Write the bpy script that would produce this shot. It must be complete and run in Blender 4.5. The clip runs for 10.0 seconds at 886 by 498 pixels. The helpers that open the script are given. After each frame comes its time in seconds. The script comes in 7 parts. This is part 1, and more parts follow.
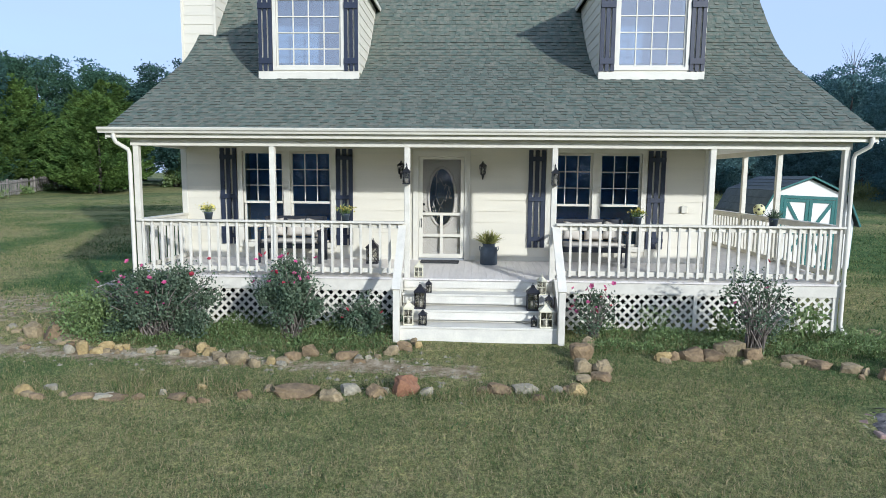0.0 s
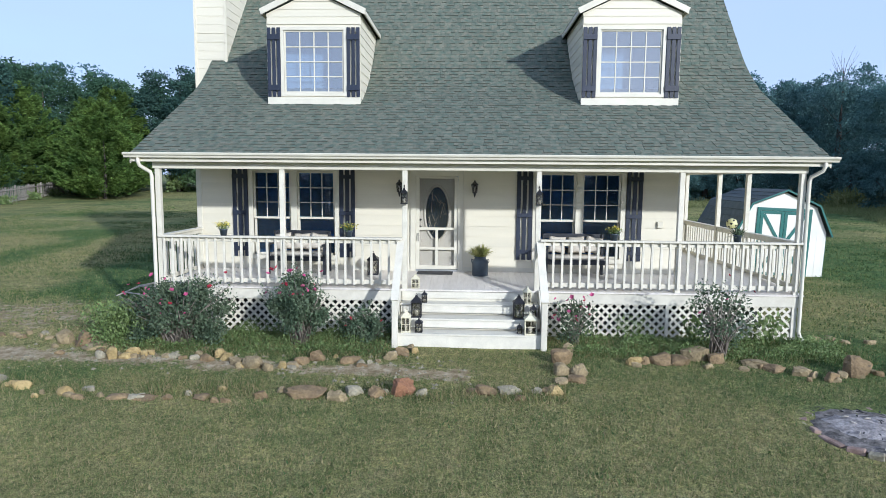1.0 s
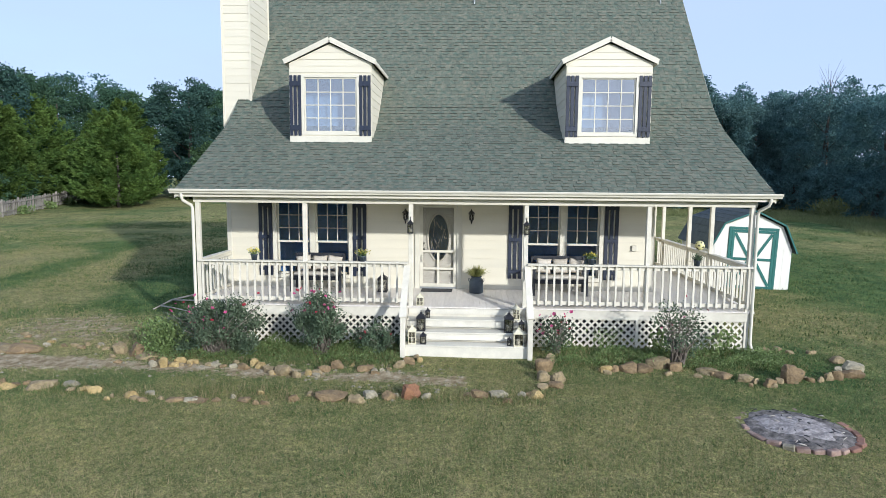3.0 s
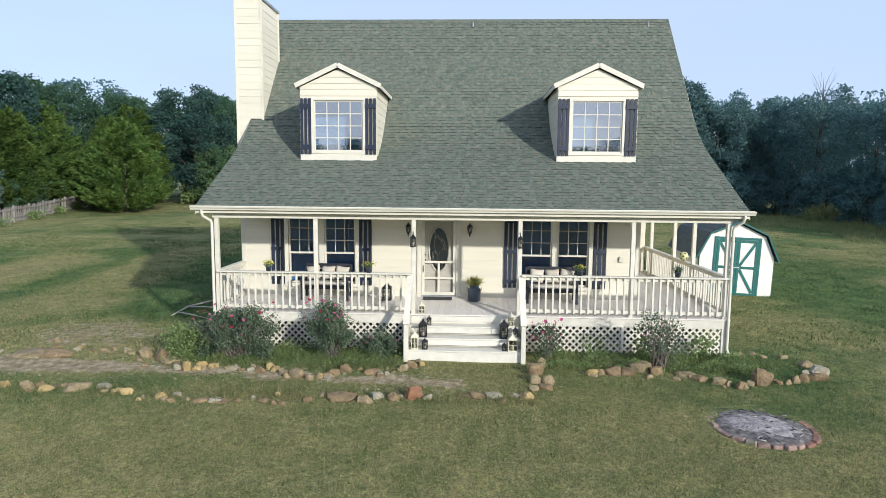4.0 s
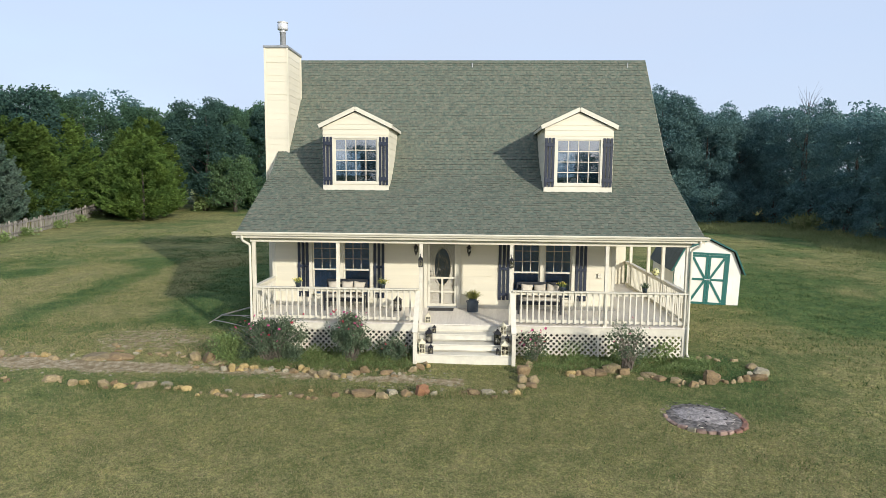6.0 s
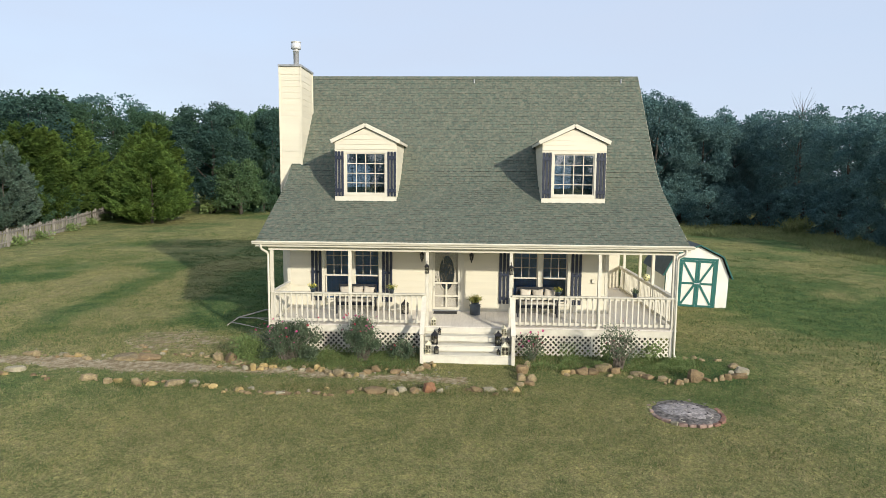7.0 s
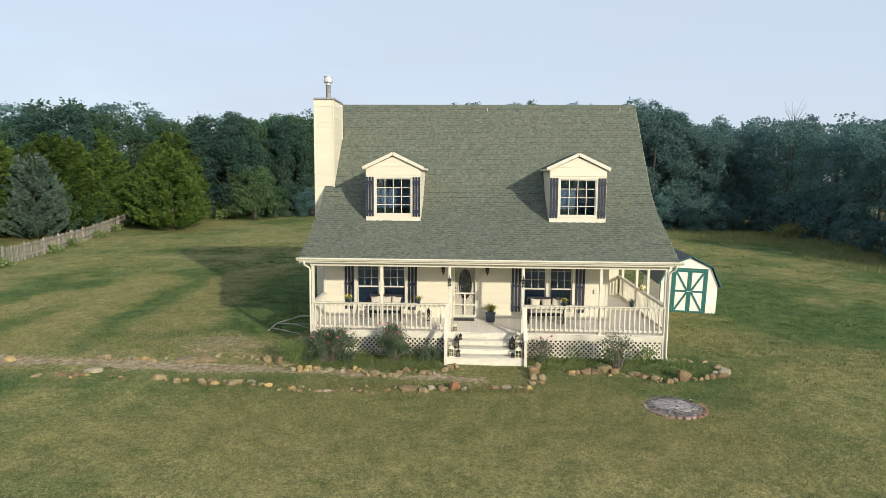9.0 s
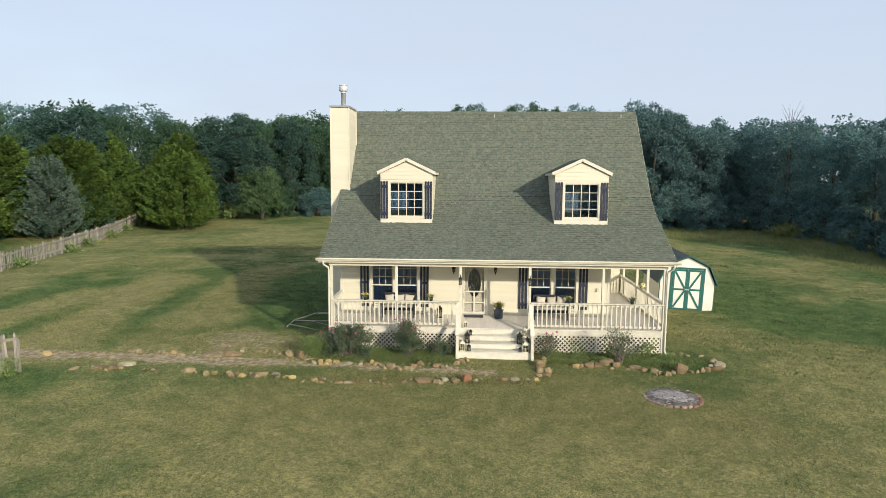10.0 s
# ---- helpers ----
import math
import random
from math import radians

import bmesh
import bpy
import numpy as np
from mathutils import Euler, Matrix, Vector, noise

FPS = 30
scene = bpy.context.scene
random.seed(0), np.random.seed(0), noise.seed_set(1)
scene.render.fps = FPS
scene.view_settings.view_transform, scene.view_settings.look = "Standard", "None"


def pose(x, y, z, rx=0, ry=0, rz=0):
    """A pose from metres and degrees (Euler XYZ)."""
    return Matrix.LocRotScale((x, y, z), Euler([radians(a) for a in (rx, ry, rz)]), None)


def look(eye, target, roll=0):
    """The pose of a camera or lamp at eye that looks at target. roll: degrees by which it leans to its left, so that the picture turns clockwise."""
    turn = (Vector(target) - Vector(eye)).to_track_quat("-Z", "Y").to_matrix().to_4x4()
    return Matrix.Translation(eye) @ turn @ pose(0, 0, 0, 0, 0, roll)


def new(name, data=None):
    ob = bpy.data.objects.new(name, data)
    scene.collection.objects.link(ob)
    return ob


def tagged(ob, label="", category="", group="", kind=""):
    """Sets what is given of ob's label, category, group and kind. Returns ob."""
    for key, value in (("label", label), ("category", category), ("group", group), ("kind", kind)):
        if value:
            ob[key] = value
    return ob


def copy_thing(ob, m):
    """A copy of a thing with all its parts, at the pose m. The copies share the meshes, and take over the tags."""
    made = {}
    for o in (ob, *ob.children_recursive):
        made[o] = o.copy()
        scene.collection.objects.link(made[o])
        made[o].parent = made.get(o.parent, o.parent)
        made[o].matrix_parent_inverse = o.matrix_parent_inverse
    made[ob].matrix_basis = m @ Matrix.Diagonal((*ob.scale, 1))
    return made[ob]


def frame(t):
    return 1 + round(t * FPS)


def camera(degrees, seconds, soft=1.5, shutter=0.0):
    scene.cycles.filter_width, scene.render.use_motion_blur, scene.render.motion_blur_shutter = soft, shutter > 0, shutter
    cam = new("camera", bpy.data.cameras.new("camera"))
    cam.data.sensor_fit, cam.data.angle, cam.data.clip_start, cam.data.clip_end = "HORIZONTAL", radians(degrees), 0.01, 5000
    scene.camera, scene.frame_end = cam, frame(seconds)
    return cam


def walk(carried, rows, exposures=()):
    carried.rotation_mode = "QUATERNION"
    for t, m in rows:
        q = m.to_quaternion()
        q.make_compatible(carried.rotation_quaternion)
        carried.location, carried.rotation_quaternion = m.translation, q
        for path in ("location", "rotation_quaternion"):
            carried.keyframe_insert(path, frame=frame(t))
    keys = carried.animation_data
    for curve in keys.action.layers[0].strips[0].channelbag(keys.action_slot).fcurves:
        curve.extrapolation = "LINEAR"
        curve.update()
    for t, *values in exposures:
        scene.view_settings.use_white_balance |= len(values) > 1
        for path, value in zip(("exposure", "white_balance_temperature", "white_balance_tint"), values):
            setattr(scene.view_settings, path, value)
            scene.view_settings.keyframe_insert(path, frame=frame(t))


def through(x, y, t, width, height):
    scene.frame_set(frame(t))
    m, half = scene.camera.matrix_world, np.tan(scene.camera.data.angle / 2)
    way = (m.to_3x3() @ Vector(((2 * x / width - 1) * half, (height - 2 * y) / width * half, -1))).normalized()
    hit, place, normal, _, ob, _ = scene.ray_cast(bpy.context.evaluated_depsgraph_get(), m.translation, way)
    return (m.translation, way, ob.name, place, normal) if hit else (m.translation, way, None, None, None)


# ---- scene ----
cam = camera(71.0, 10.0, soft=0.75)
PATH = [
    (0, (0.322, 0.004, 2.845), (0.236, 1.989, 2.616), 0.5),
    (0.5, (0.413, -0.542, 3.035), (0.329, 1.444, 2.811), 0.5),
    (1, (0.462, -1.046, 3.215), (0.378, 0.939, 2.99), 0.5),
    (1.5, (0.479, -1.521, 3.381), (0.395, 0.465, 3.158), 0.5),
    (2, (0.502, -1.99, 3.556), (0.418, -0.004, 3.333), 0.6),
    (2.5, (0.517, -2.442, 3.74), (0.432, -0.456, 3.517), 0.5),
    (4, (0.582, -4.051, 4.333), (0.495, -2.065, 4.114), 0.5),
    (4.5, (0.62, -4.688, 4.551), (0.532, -2.702, 4.332), 0.5),
    (5, (0.65, -5.352, 4.752), (0.561, -3.366, 4.534), 0.5),
    (5.5, (0.658, -6.034, 4.965), (0.567, -4.048, 4.748), 0.5),
    (7, (0.578, -8.06, 5.586), (0.485, -6.075, 5.367), 0.5),
    (7.5, (0.461, -8.725, 5.791), (0.37, -6.739, 5.572), 0.5),
    (8, (0.337, -9.37, 6.038), (0.245, -7.385, 5.816), 0.5),
    (8.5, (0.164, -10.066, 6.26), (0.072, -8.081, 6.037), 0.4),
    (9, (-0.019, -10.733, 6.484), (-0.113, -8.748, 6.26), 0.4),
    (9.5, (-0.232, -11.408, 6.626), (-0.326, -9.423, 6.399), 0.4),
    (10, (-0.371, -12.067, 6.714), (-0.466, -10.082, 6.485), 0.4),
]
walk(cam, [(t, look(eye, target, roll)) for t, eye, target, roll in PATH],
     exposures=[(0.0, 0.52, 5160, 14), (2.5, 0.57, 5340, 14), (5.0, 0.58, 5810, 13), (7.0, 0.55, 6230, 12), (10.0, 0.53, 6480, 11)])

# ---- world and sun ----
SUN_FROM = Vector((1.83, -2.30, 1.0)).normalized()
world = bpy.data.worlds.new("sky")
scene.world = world
world.use_nodes = True
wn = world.node_tree.nodes
sky = wn.new("ShaderNodeTexSky")
sky.sky_type = "NISHITA"
sky.sun_disc = False
sky.sun_elevation = math.asin(SUN_FROM.z)
sky.sun_rotation = math.atan2(SUN_FROM.x, SUN_FROM.y)
sky.air_density, sky.dust_density, sky.ozone_density = 1.0, 1.0, 1.5
wn["Background"].inputs["Strength"].default_value = 0.157
# thin high haze over the blue, a little uneven
wl = world.node_tree.links.new
where = wn.new("ShaderNodeTexCoord")
stretch = wn.new("ShaderNodeMapping")
stretch.inputs["Scale"].default_value = (1.0, 1.0, 3.5)
veil = wn.new("ShaderNodeTexNoise")
veil.inputs["Scale"].default_value, veil.inputs["Detail"].default_value = 2.2, 5.0
amount = wn.new("ShaderNodeMapRange")
amount.inputs["From Min"].default_value, amount.inputs["From Max"].default_value = 0.35, 0.7
amount.inputs["To Min"].default_value, amount.inputs["To Max"].default_value = 0.84, 0.97
haze = wn.new("ShaderNodeMix")
haze.data_type = "RGBA"
# the haze is brightest and warmest round the sun and falls off smoothly from it
toward = wn.new("ShaderNodeVectorMath")
toward.operation = "DOT_PRODUCT"
toward.inputs[1].default_value = SUN_FROM
glow = wn.new("ShaderNodeMapRange")
glow.interpolation_type = "SMOOTHERSTEP"
glow.inputs["From Min"].default_value, glow.inputs["From Max"].default_value = -0.1, 1.0
aureole = wn.new("ShaderNodeMix")
aureole.data_type = "RGBA"
aureole.inputs[6].default_value = (2.78, 3.16, 3.72, 1)
aureole.inputs[7].default_value = (5.0, 5.0, 5.0, 1)
wl(where.outputs["Generated"], toward.inputs[0])
wl(toward.outputs["Value"], glow.inputs["Value"])
wl(glow.outputs[0], aureole.inputs[0])
wl(aureole.outputs[2], haze.inputs[7])
wl(where.outputs["Generated"], stretch.inputs[0])
wl(stretch.outputs[0], veil.inputs["Vector"])
wl(veil.outputs["Fac"], amount.inputs["Value"])
height = wn.new("ShaderNodeSeparateXYZ")
wl(where.outputs["Generated"], height.inputs[0])
thin = wn.new("ShaderNodeMapRange")
thin.interpolation_type = "SMOOTHSTEP"
thin.inputs["From Min"].default_value, thin.inputs["From Max"].default_value = 0.25, 1.0
thin.inputs["To Min"].default_value, thin.inputs["To Max"].default_value = 1.0, 0.40
wl(height.outputs["Z"], thin.inputs["Value"])
veiled = wn.new("ShaderNodeMath")
veiled.operation = "MULTIPLY"
wl(amount.outputs[0], veiled.inputs[0])
wl(thin.outputs[0], veiled.inputs[1])
wl(veiled.outputs[0], haze.inputs[0])
wl(sky.outputs[0], haze.inputs[6])
wl(haze.outputs[2], wn["Background"].inputs["Color"])
sun_data = bpy.data.lights.new("sun", "SUN")
sun_data.energy, sun_data.angle, sun_data.color = 3.1, radians(1.6), (1.0, 0.90, 0.70)
sun = new("sun", sun_data)
sun.matrix_world = look(SUN_FROM * 60, (0, 0, 0))

# ---- mesh helpers ----
UP = Vector((0, 0, 1))


def mesh_from(name, verts, faces, mats, smooth=False):
    me = bpy.data.meshes.new(name)
    me.from_pydata([tuple(v) for v in verts], [], faces)
    for m in (mats if isinstance(mats, (list, tuple)) else [mats]):
        me.materials.append(m)
    if smooth:
        me.polygons.foreach_set("use_smooth", [True] * len(me.polygons))
    me.update()
    return me


def array_mesh(name, verts, faces, mats, smooth=False):
    """A mesh from a vertex array and an array of faces with equal corner counts."""
    me = bpy.data.meshes.new(name)
    n, k = faces.shape
    me.vertices.add(len(verts))
    me.vertices.foreach_set("co", np.asarray(verts, np.float32).ravel())
    me.loops.add(n * k)
    me.loops.foreach_set("vertex_index", np.asarray(faces, np.int32).ravel())
    me.polygons.add(n)
    me.polygons.foreach_set("loop_start", np.arange(0, n * k, k, dtype=np.int32))
    for m in (mats if isinstance(mats, (list, tuple)) else [mats]):
        me.materials.append(m)
    if smooth:
        me.polygons.foreach_set("use_smooth", np.ones(n, dtype=bool))
    me.update(calc_edges=True)
    me.validate()
    return me


def thing(name, at=(0, 0, 0), turn=0.0, label="", category="", group="", kind=""):
    ob = new(name)
    ob.empty_display_size = 0.2
    ob.matrix_basis = pose(*at, 0, 0, turn)
    return tagged(ob, label, category, group, kind)


def child(name, me, parent, label="", at=None):
    ob = new(name, me)
    if parent:
        ob.parent = parent
    if at is not None:
        ob.matrix_basis = at
    return tagged(ob, label)


def part(name, bm, material, parent, label="", at=None, smooth=False):
    me = bpy.data.meshes.new(name)
    bmesh.ops.recalc_face_normals(bm, faces=bm.faces)
    bm.to_mesh(me)
    bm.free()
    for m in (material if isinstance(material, (list, tuple)) else [material]):
        me.materials.append(m)
    if smooth:
        me.polygons.foreach_set("use_smooth", [True] * len(me.polygons))
    return child(name, me, parent, label, at)


def box(bm, x0, x1, y0, y1, z0, z1, bevel=0.0, m=None, slot=0):
    """A box, with chamfered edges if bevel is given."""
    vs = [bm.verts.new((x, y, z)) for x in (x0, x1) for y in (y0, y1) for z in (z0, z1)]
    fs = [bm.faces.new([vs[i] for i in f]) for f in
          ((0, 1, 3, 2), (4, 6, 7, 5), (0, 4, 5, 1), (2, 3, 7, 6), (0, 2, 6, 4), (1, 5, 7, 3))]
    for f in fs:
        f.material_index = slot
    geom = vs
    if bevel:
        edges = list({e for f in fs for e in f.edges})
        made = bmesh.ops.bevel(bm, geom=edges, offset=bevel, segments=1, affect="EDGES")
        geom = list({v for f in made["faces"] for v in f.verts})
        for f in made["faces"]:
            f.material_index = slot
    if m is not None:
        bmesh.ops.transform(bm, matrix=m, verts=geom)
    return geom


def boxed(x0, x1, y0, y1, z0, z1, bevel=0.0):
    bm = bmesh.new()
    box(bm, x0, x1, y0, y1, z0, z1, bevel)
    return bm


def lathe(bm, profile, steps=16, slot=0, m=None):
    """Turns a profile of (radius, height) round the z axis."""
    rings, made = [], []
    for r, z in profile:
        ring = [bm.verts.new((r * math.cos(a), r * math.sin(a), z)) for a in np.linspace(0, 2 * math.pi, steps, endpoint=False)]
        rings.append(ring)
        made += ring
    for a, b in zip(rings, rings[1:]):
        for i in range(steps):
            f = bm.faces.new((a[i], a[(i + 1) % steps], b[(i + 1) % steps], b[i]))
            f.material_index, f.smooth = slot, True
    for ring in (rings[0][::-1], rings[-1]):
        f = bm.faces.new(ring)
        f.material_index = slot
    if m is not None:
        bmesh.ops.transform(bm, matrix=m, verts=made)


def tube(bm, points, radius, steps=8, slot=0, squash=1.0):
    """A tube along points; radius is one number or one per point."""
    pts = [Vector(p) for p in points]
    radii = [radius] * len(pts) if isinstance(radius, (int, float)) else radius
    rings = []
    side = None
    for i, p in enumerate(pts):
        way = (pts[min(i + 1, len(pts) - 1)] - pts[max(i - 1, 0)]).normalized()
        if side is None:
            side = way.orthogonal().normalized()
        side = (side - way * side.dot(way)).normalized()
        other = way.cross(side)
        rings.append([bm.verts.new(p + radii[i] * (math.cos(a) * side + squash * math.sin(a) * other))
                      for a in np.linspace(0, 2 * math.pi, steps, endpoint=False)])
    for a, b in zip(rings, rings[1:]):
        for i in range(steps):
            f = bm.faces.new((a[i], a[(i + 1) % steps], b[(i + 1) % steps], b[i]))
            f.material_index, f.smooth = slot, True
    for ring in (rings[0][::-1], rings[-1]):
        bm.faces.new(ring).material_index = slot


def beam_between(bm, a, b, width, depth, slot=0):
    """A square bar from a to b, its depth across the upright plane of the bar."""
    a, b = Vector(a), Vector(b)
    way = (b - a).normalized()
    side = way.cross(UP)
    side = (side if side.length > 1e-3 else Vector((1, 0, 0))).normalized()
    up = side.cross(way)
    m = Matrix((side, way, up)).transposed().to_4x4()
    m.translation = a
    box(bm, -width / 2, width / 2, 0, (b - a).length, -depth / 2, depth / 2, 0, m, slot)

# ---- materials ----
def material(name, c1, c2, scale=2.0, rough=0.6, bump=0.15, bump_scale=40.0, metal=0.0, vary=0.0, island=0.0,
             stretch=(1, 1, 1), specular=0.5, fleck=None, through=0.0, grain=0.3):
    """Two colours mixed by a broad noise, a fine grain over it, a bump, and a random tone per object or per loose piece."""
    m = bpy.data.materials.new(name)
    m.use_nodes = True
    n, link = m.node_tree.nodes, m.node_tree.links.new
    b = n["Principled BSDF"]
    where = n.new("ShaderNodeTexCoord")
    mapped = n.new("ShaderNodeMapping")
    mapped.inputs["Scale"].default_value = stretch
    link(where.outputs["Object"], mapped.inputs[0])
    info = n.new("ShaderNodeObjectInfo")
    shift = n.new("ShaderNodeVectorMath")
    shift.operation = "SCALE"
    shift.inputs[0].default_value = (37.0, 11.0, 23.0)
    link(info.outputs["Random"], shift.inputs["Scale"])
    link(shift.outputs[0], mapped.inputs["Location"])
    broad = n.new("ShaderNodeTexNoise")
    broad.inputs["Scale"].default_value, broad.inputs["Detail"].default_value = scale, 4.0
    link(mapped.outputs[0], broad.inputs["Vector"])
    ramp = n.new("ShaderNodeValToRGB")
    ramp.color_ramp.elements[0].position, ramp.color_ramp.elements[1].position = 0.32, 0.68
    ramp.color_ramp.elements[0].color, ramp.color_ramp.elements[1].color = (*c1, 1), (*c2, 1)
    if fleck:
        e = ramp.color_ramp.elements.new(0.82)
        e.color = (*fleck, 1)
    link(broad.outputs["Fac"], ramp.inputs[0])
    fine = n.new("ShaderNodeTexNoise")
    fine.inputs["Scale"].default_value, fine.inputs["Detail"].default_value = bump_scale, 5.0
    link(mapped.outputs[0], fine.inputs["Vector"])
    tone = n.new("ShaderNodeMapRange")
    tone.inputs["To Min"].default_value, tone.inputs["To Max"].default_value = 1 - grain, 1 + grain
    link(fine.outputs["Fac"], tone.inputs["Value"])
    amount = tone.outputs[0]
    for width, source in ((vary, info.outputs["Random"]), (island, None)):
        if width:
            if source is None:
                source = n.new("ShaderNodeNewGeometry").outputs["Random Per Island"]
            spread = n.new("ShaderNodeMapRange")
            spread.inputs["To Min"].default_value, spread.inputs["To Max"].default_value = 1 - width, 1 + width
            link(source, spread.inputs["Value"])
            times = n.new("ShaderNodeMath")
            times.operation = "MULTIPLY"
            link(amount, times.inputs[0])
            link(spread.outputs[0], times.inputs[1])
            amount = times.outputs[0]
    shade = n.new("ShaderNodeVectorMath")
    shade.operation = "SCALE"
    link(ramp.outputs[0], shade.inputs[0])
    link(amount, shade.inputs["Scale"])
    link(shade.outputs[0], b.inputs["Base Color"])
    b.inputs["Roughness"].default_value, b.inputs["Metallic"].default_value = rough, metal
    b.inputs["Specular IOR Level"].default_value = specular
    if bump:
        bn = n.new("ShaderNodeBump")
        bn.inputs["Strength"].default_value, bn.inputs["Distance"].default_value = bump, 0.02
        link(fine.outputs["Fac"], bn.inputs["Height"])
        link(bn.outputs[0], b.inputs["Normal"])
    if through:
        lets = n.new("ShaderNodeBsdfTranslucent")
        link(shade.outputs[0], lets.inputs["Color"])
        mix = n.new("ShaderNodeMixShader")
        mix.inputs[0].default_value = through
        link(b.outputs[0], mix.inputs[1])
        link(lets.outputs[0], mix.inputs[2])
        link(mix.outputs[0], n["Material Output"].inputs["Surface"])
    return m


def glass_material(name, gloss, tint, rough=0.02):
    m = bpy.data.materials.new(name)
    m.use_nodes = True
    n, link = m.node_tree.nodes, m.node_tree.links.new
    clear, shine, mix = n.new("ShaderNodeBsdfTransparent"), n.new("ShaderNodeBsdfGlossy"), n.new("ShaderNodeMixShader")
    clear.inputs["Color"].default_value = (*tint, 1)
    shine.inputs["Roughness"].default_value = rough
    wave = n.new("ShaderNodeTexNoise")
    wave.inputs["Scale"].default_value = 2.5
    bn = n.new("ShaderNodeBump")
    bn.inputs["Strength"].default_value, bn.inputs["Distance"].default_value = 0.05, 0.01
    link(wave.outputs["Fac"], bn.inputs["Height"])
    link(bn.outputs[0], shine.inputs["Normal"])
    mix.inputs[0].default_value = gloss
    link(clear.outputs[0], mix.inputs[1])
    link(shine.outputs[0], mix.inputs[2])
    link(mix.outputs[0], n["Material Output"].inputs["Surface"])
    return m


SIDING = material("cream_siding_paint", (0.67, 0.632, 0.51), (0.62, 0.588, 0.48), 1.5, 0.55, 0.08, 60, vary=0.03, grain=0.06, stretch=(0.3, 1, 3))
TRIM = material("white_trim_paint", (0.66, 0.635, 0.535), (0.59, 0.565, 0.475), 3.0, 0.5, 0.08, 50, vary=0.03, grain=0.08)
RAIL = material("weathered_white_paint", (0.66, 0.635, 0.54), (0.57, 0.545, 0.46), 5.0, 0.6, 0.12, 60, vary=0.05, grain=0.12)
NAVY = material("navy_shutter_paint", (0.012, 0.018, 0.038), (0.02, 0.028, 0.052), 4.0, 0.5, 0.1, 60, vary=0.12, grain=0.15)
SHINGLE = material("asphalt_shingle", (0.082, 0.116, 0.094), (0.166, 0.166, 0.128), 9.0, 0.9, 0.3, 120, vary=0.11, island=0.0, grain=0.4, specular=0.25)
SHINGLES = material("asphalt_shingles", (0.082, 0.116, 0.094), (0.166, 0.166, 0.128), 9.0, 0.9, 0.3, 120, island=0.11, grain=0.4, specular=0.25)
DORMER_SHINGLE = material("dormer_shingle", (0.082, 0.116, 0.094), (0.166, 0.166, 0.128), 9.0, 1.0, 0.3, 120, grain=0.35, specular=0.0)
# room colour that puts the reflected haze into the dormer panes
PANE_BLUE = material("pane_reflection_blue", (0.32, 0.44, 0.60), (0.38, 0.50, 0.66), 1.0, 0.9, 0.0, 10)
EDGE = material("shingle_edge", (0.062, 0.070, 0.057), (0.084, 0.092, 0.076), 6.0, 0.95, 0.1, 80, grain=0.3)
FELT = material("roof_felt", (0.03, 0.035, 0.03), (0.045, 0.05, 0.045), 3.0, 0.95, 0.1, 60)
DECK = material("grey_deck_paint", (0.64, 0.60, 0.545), (0.72, 0.68, 0.62), 4.0, 0.6, 0.15, 30, vary=0.04, stretch=(4, 0.6, 1), grain=0.15)
CEILING = material("white_ceiling_paint", (0.85, 0.84, 0.80), (0.80, 0.79, 0.75), 2.0, 0.6, 0.05, 40, grain=0.05)
STEP = material("worn_white_step_paint", (0.66, 0.635, 0.54), (0.57, 0.55, 0.475), 4.0, 0.6, 0.12, 40, vary=0.04, grain=0.12)
GLASS = glass_material("window_glass", 0.33, (0.62, 0.70, 0.78))
LOW_GLASS = glass_material("porch_window_glass", 0.055, (0.74, 0.86, 1.0))
DOOR_GLASS = glass_material("leaded_glass", 0.10, (0.42, 0.52, 0.62), 0.3)
SCREEN_GLASS = glass_material("storm_glass", 0.06, (0.86, 0.86, 0.86))
# room colour that puts a blue reflection into the porch panes
PORCH_PANE_BLUE = material("porch_reflection_blue", (0.22, 0.34, 0.54), (0.27, 0.40, 0.60), 1.0, 0.9, 0.0, 10)
DOORPAINT = material("putty_door_paint", (0.68, 0.65, 0.57), (0.62, 0.59, 0.52), 2.0, 0.5, 0.05, 40, grain=0.06)
LEAD = material("lead_came", (0.45, 0.45, 0.45), (0.6, 0.6, 0.6), 8.0, 0.35, 0.0, 40, metal=0.8)
METAL = material("galvanised_metal", (0.55, 0.56, 0.58), (0.68, 0.69, 0.70), 6.0, 0.35, 0.05, 60, metal=0.3, grain=0.1)
FLASH = material("grey_flashing", (0.30, 0.32, 0.33), (0.4, 0.41, 0.42), 4.0, 0.5, 0.1, 60, metal=0.5)
BLACK = material("black_lantern_metal", (0.012, 0.013, 0.016), (0.03, 0.03, 0.034), 12.0, 0.45, 0.1, 80, metal=0.3)
TEAL = material("teal_shed_paint", (0.010, 0.105, 0.095), (0.016, 0.13, 0.118), 4.0, 0.5, 0.1, 50, vary=0.05, grain=0.12)
SHEDWALL = material("white_shed_panel", (0.80, 0.79, 0.75), (0.70, 0.69, 0.64), 1.5, 0.6, 0.1, 50, grain=0.08)
SHEDROOF = material("shed_roof_shingle", (0.055, 0.075, 0.085), (0.08, 0.10, 0.11), 4.0, 0.9, 0.3, 60, grain=0.3)
LEAF_OAK = material("oak_leaves", (0.050, 0.104, 0.066), (0.084, 0.150, 0.084), 0.35, 0.8, 0.0, 8, vary=0.2, island=0.3, through=0.35, grain=0.2, specular=0.08)
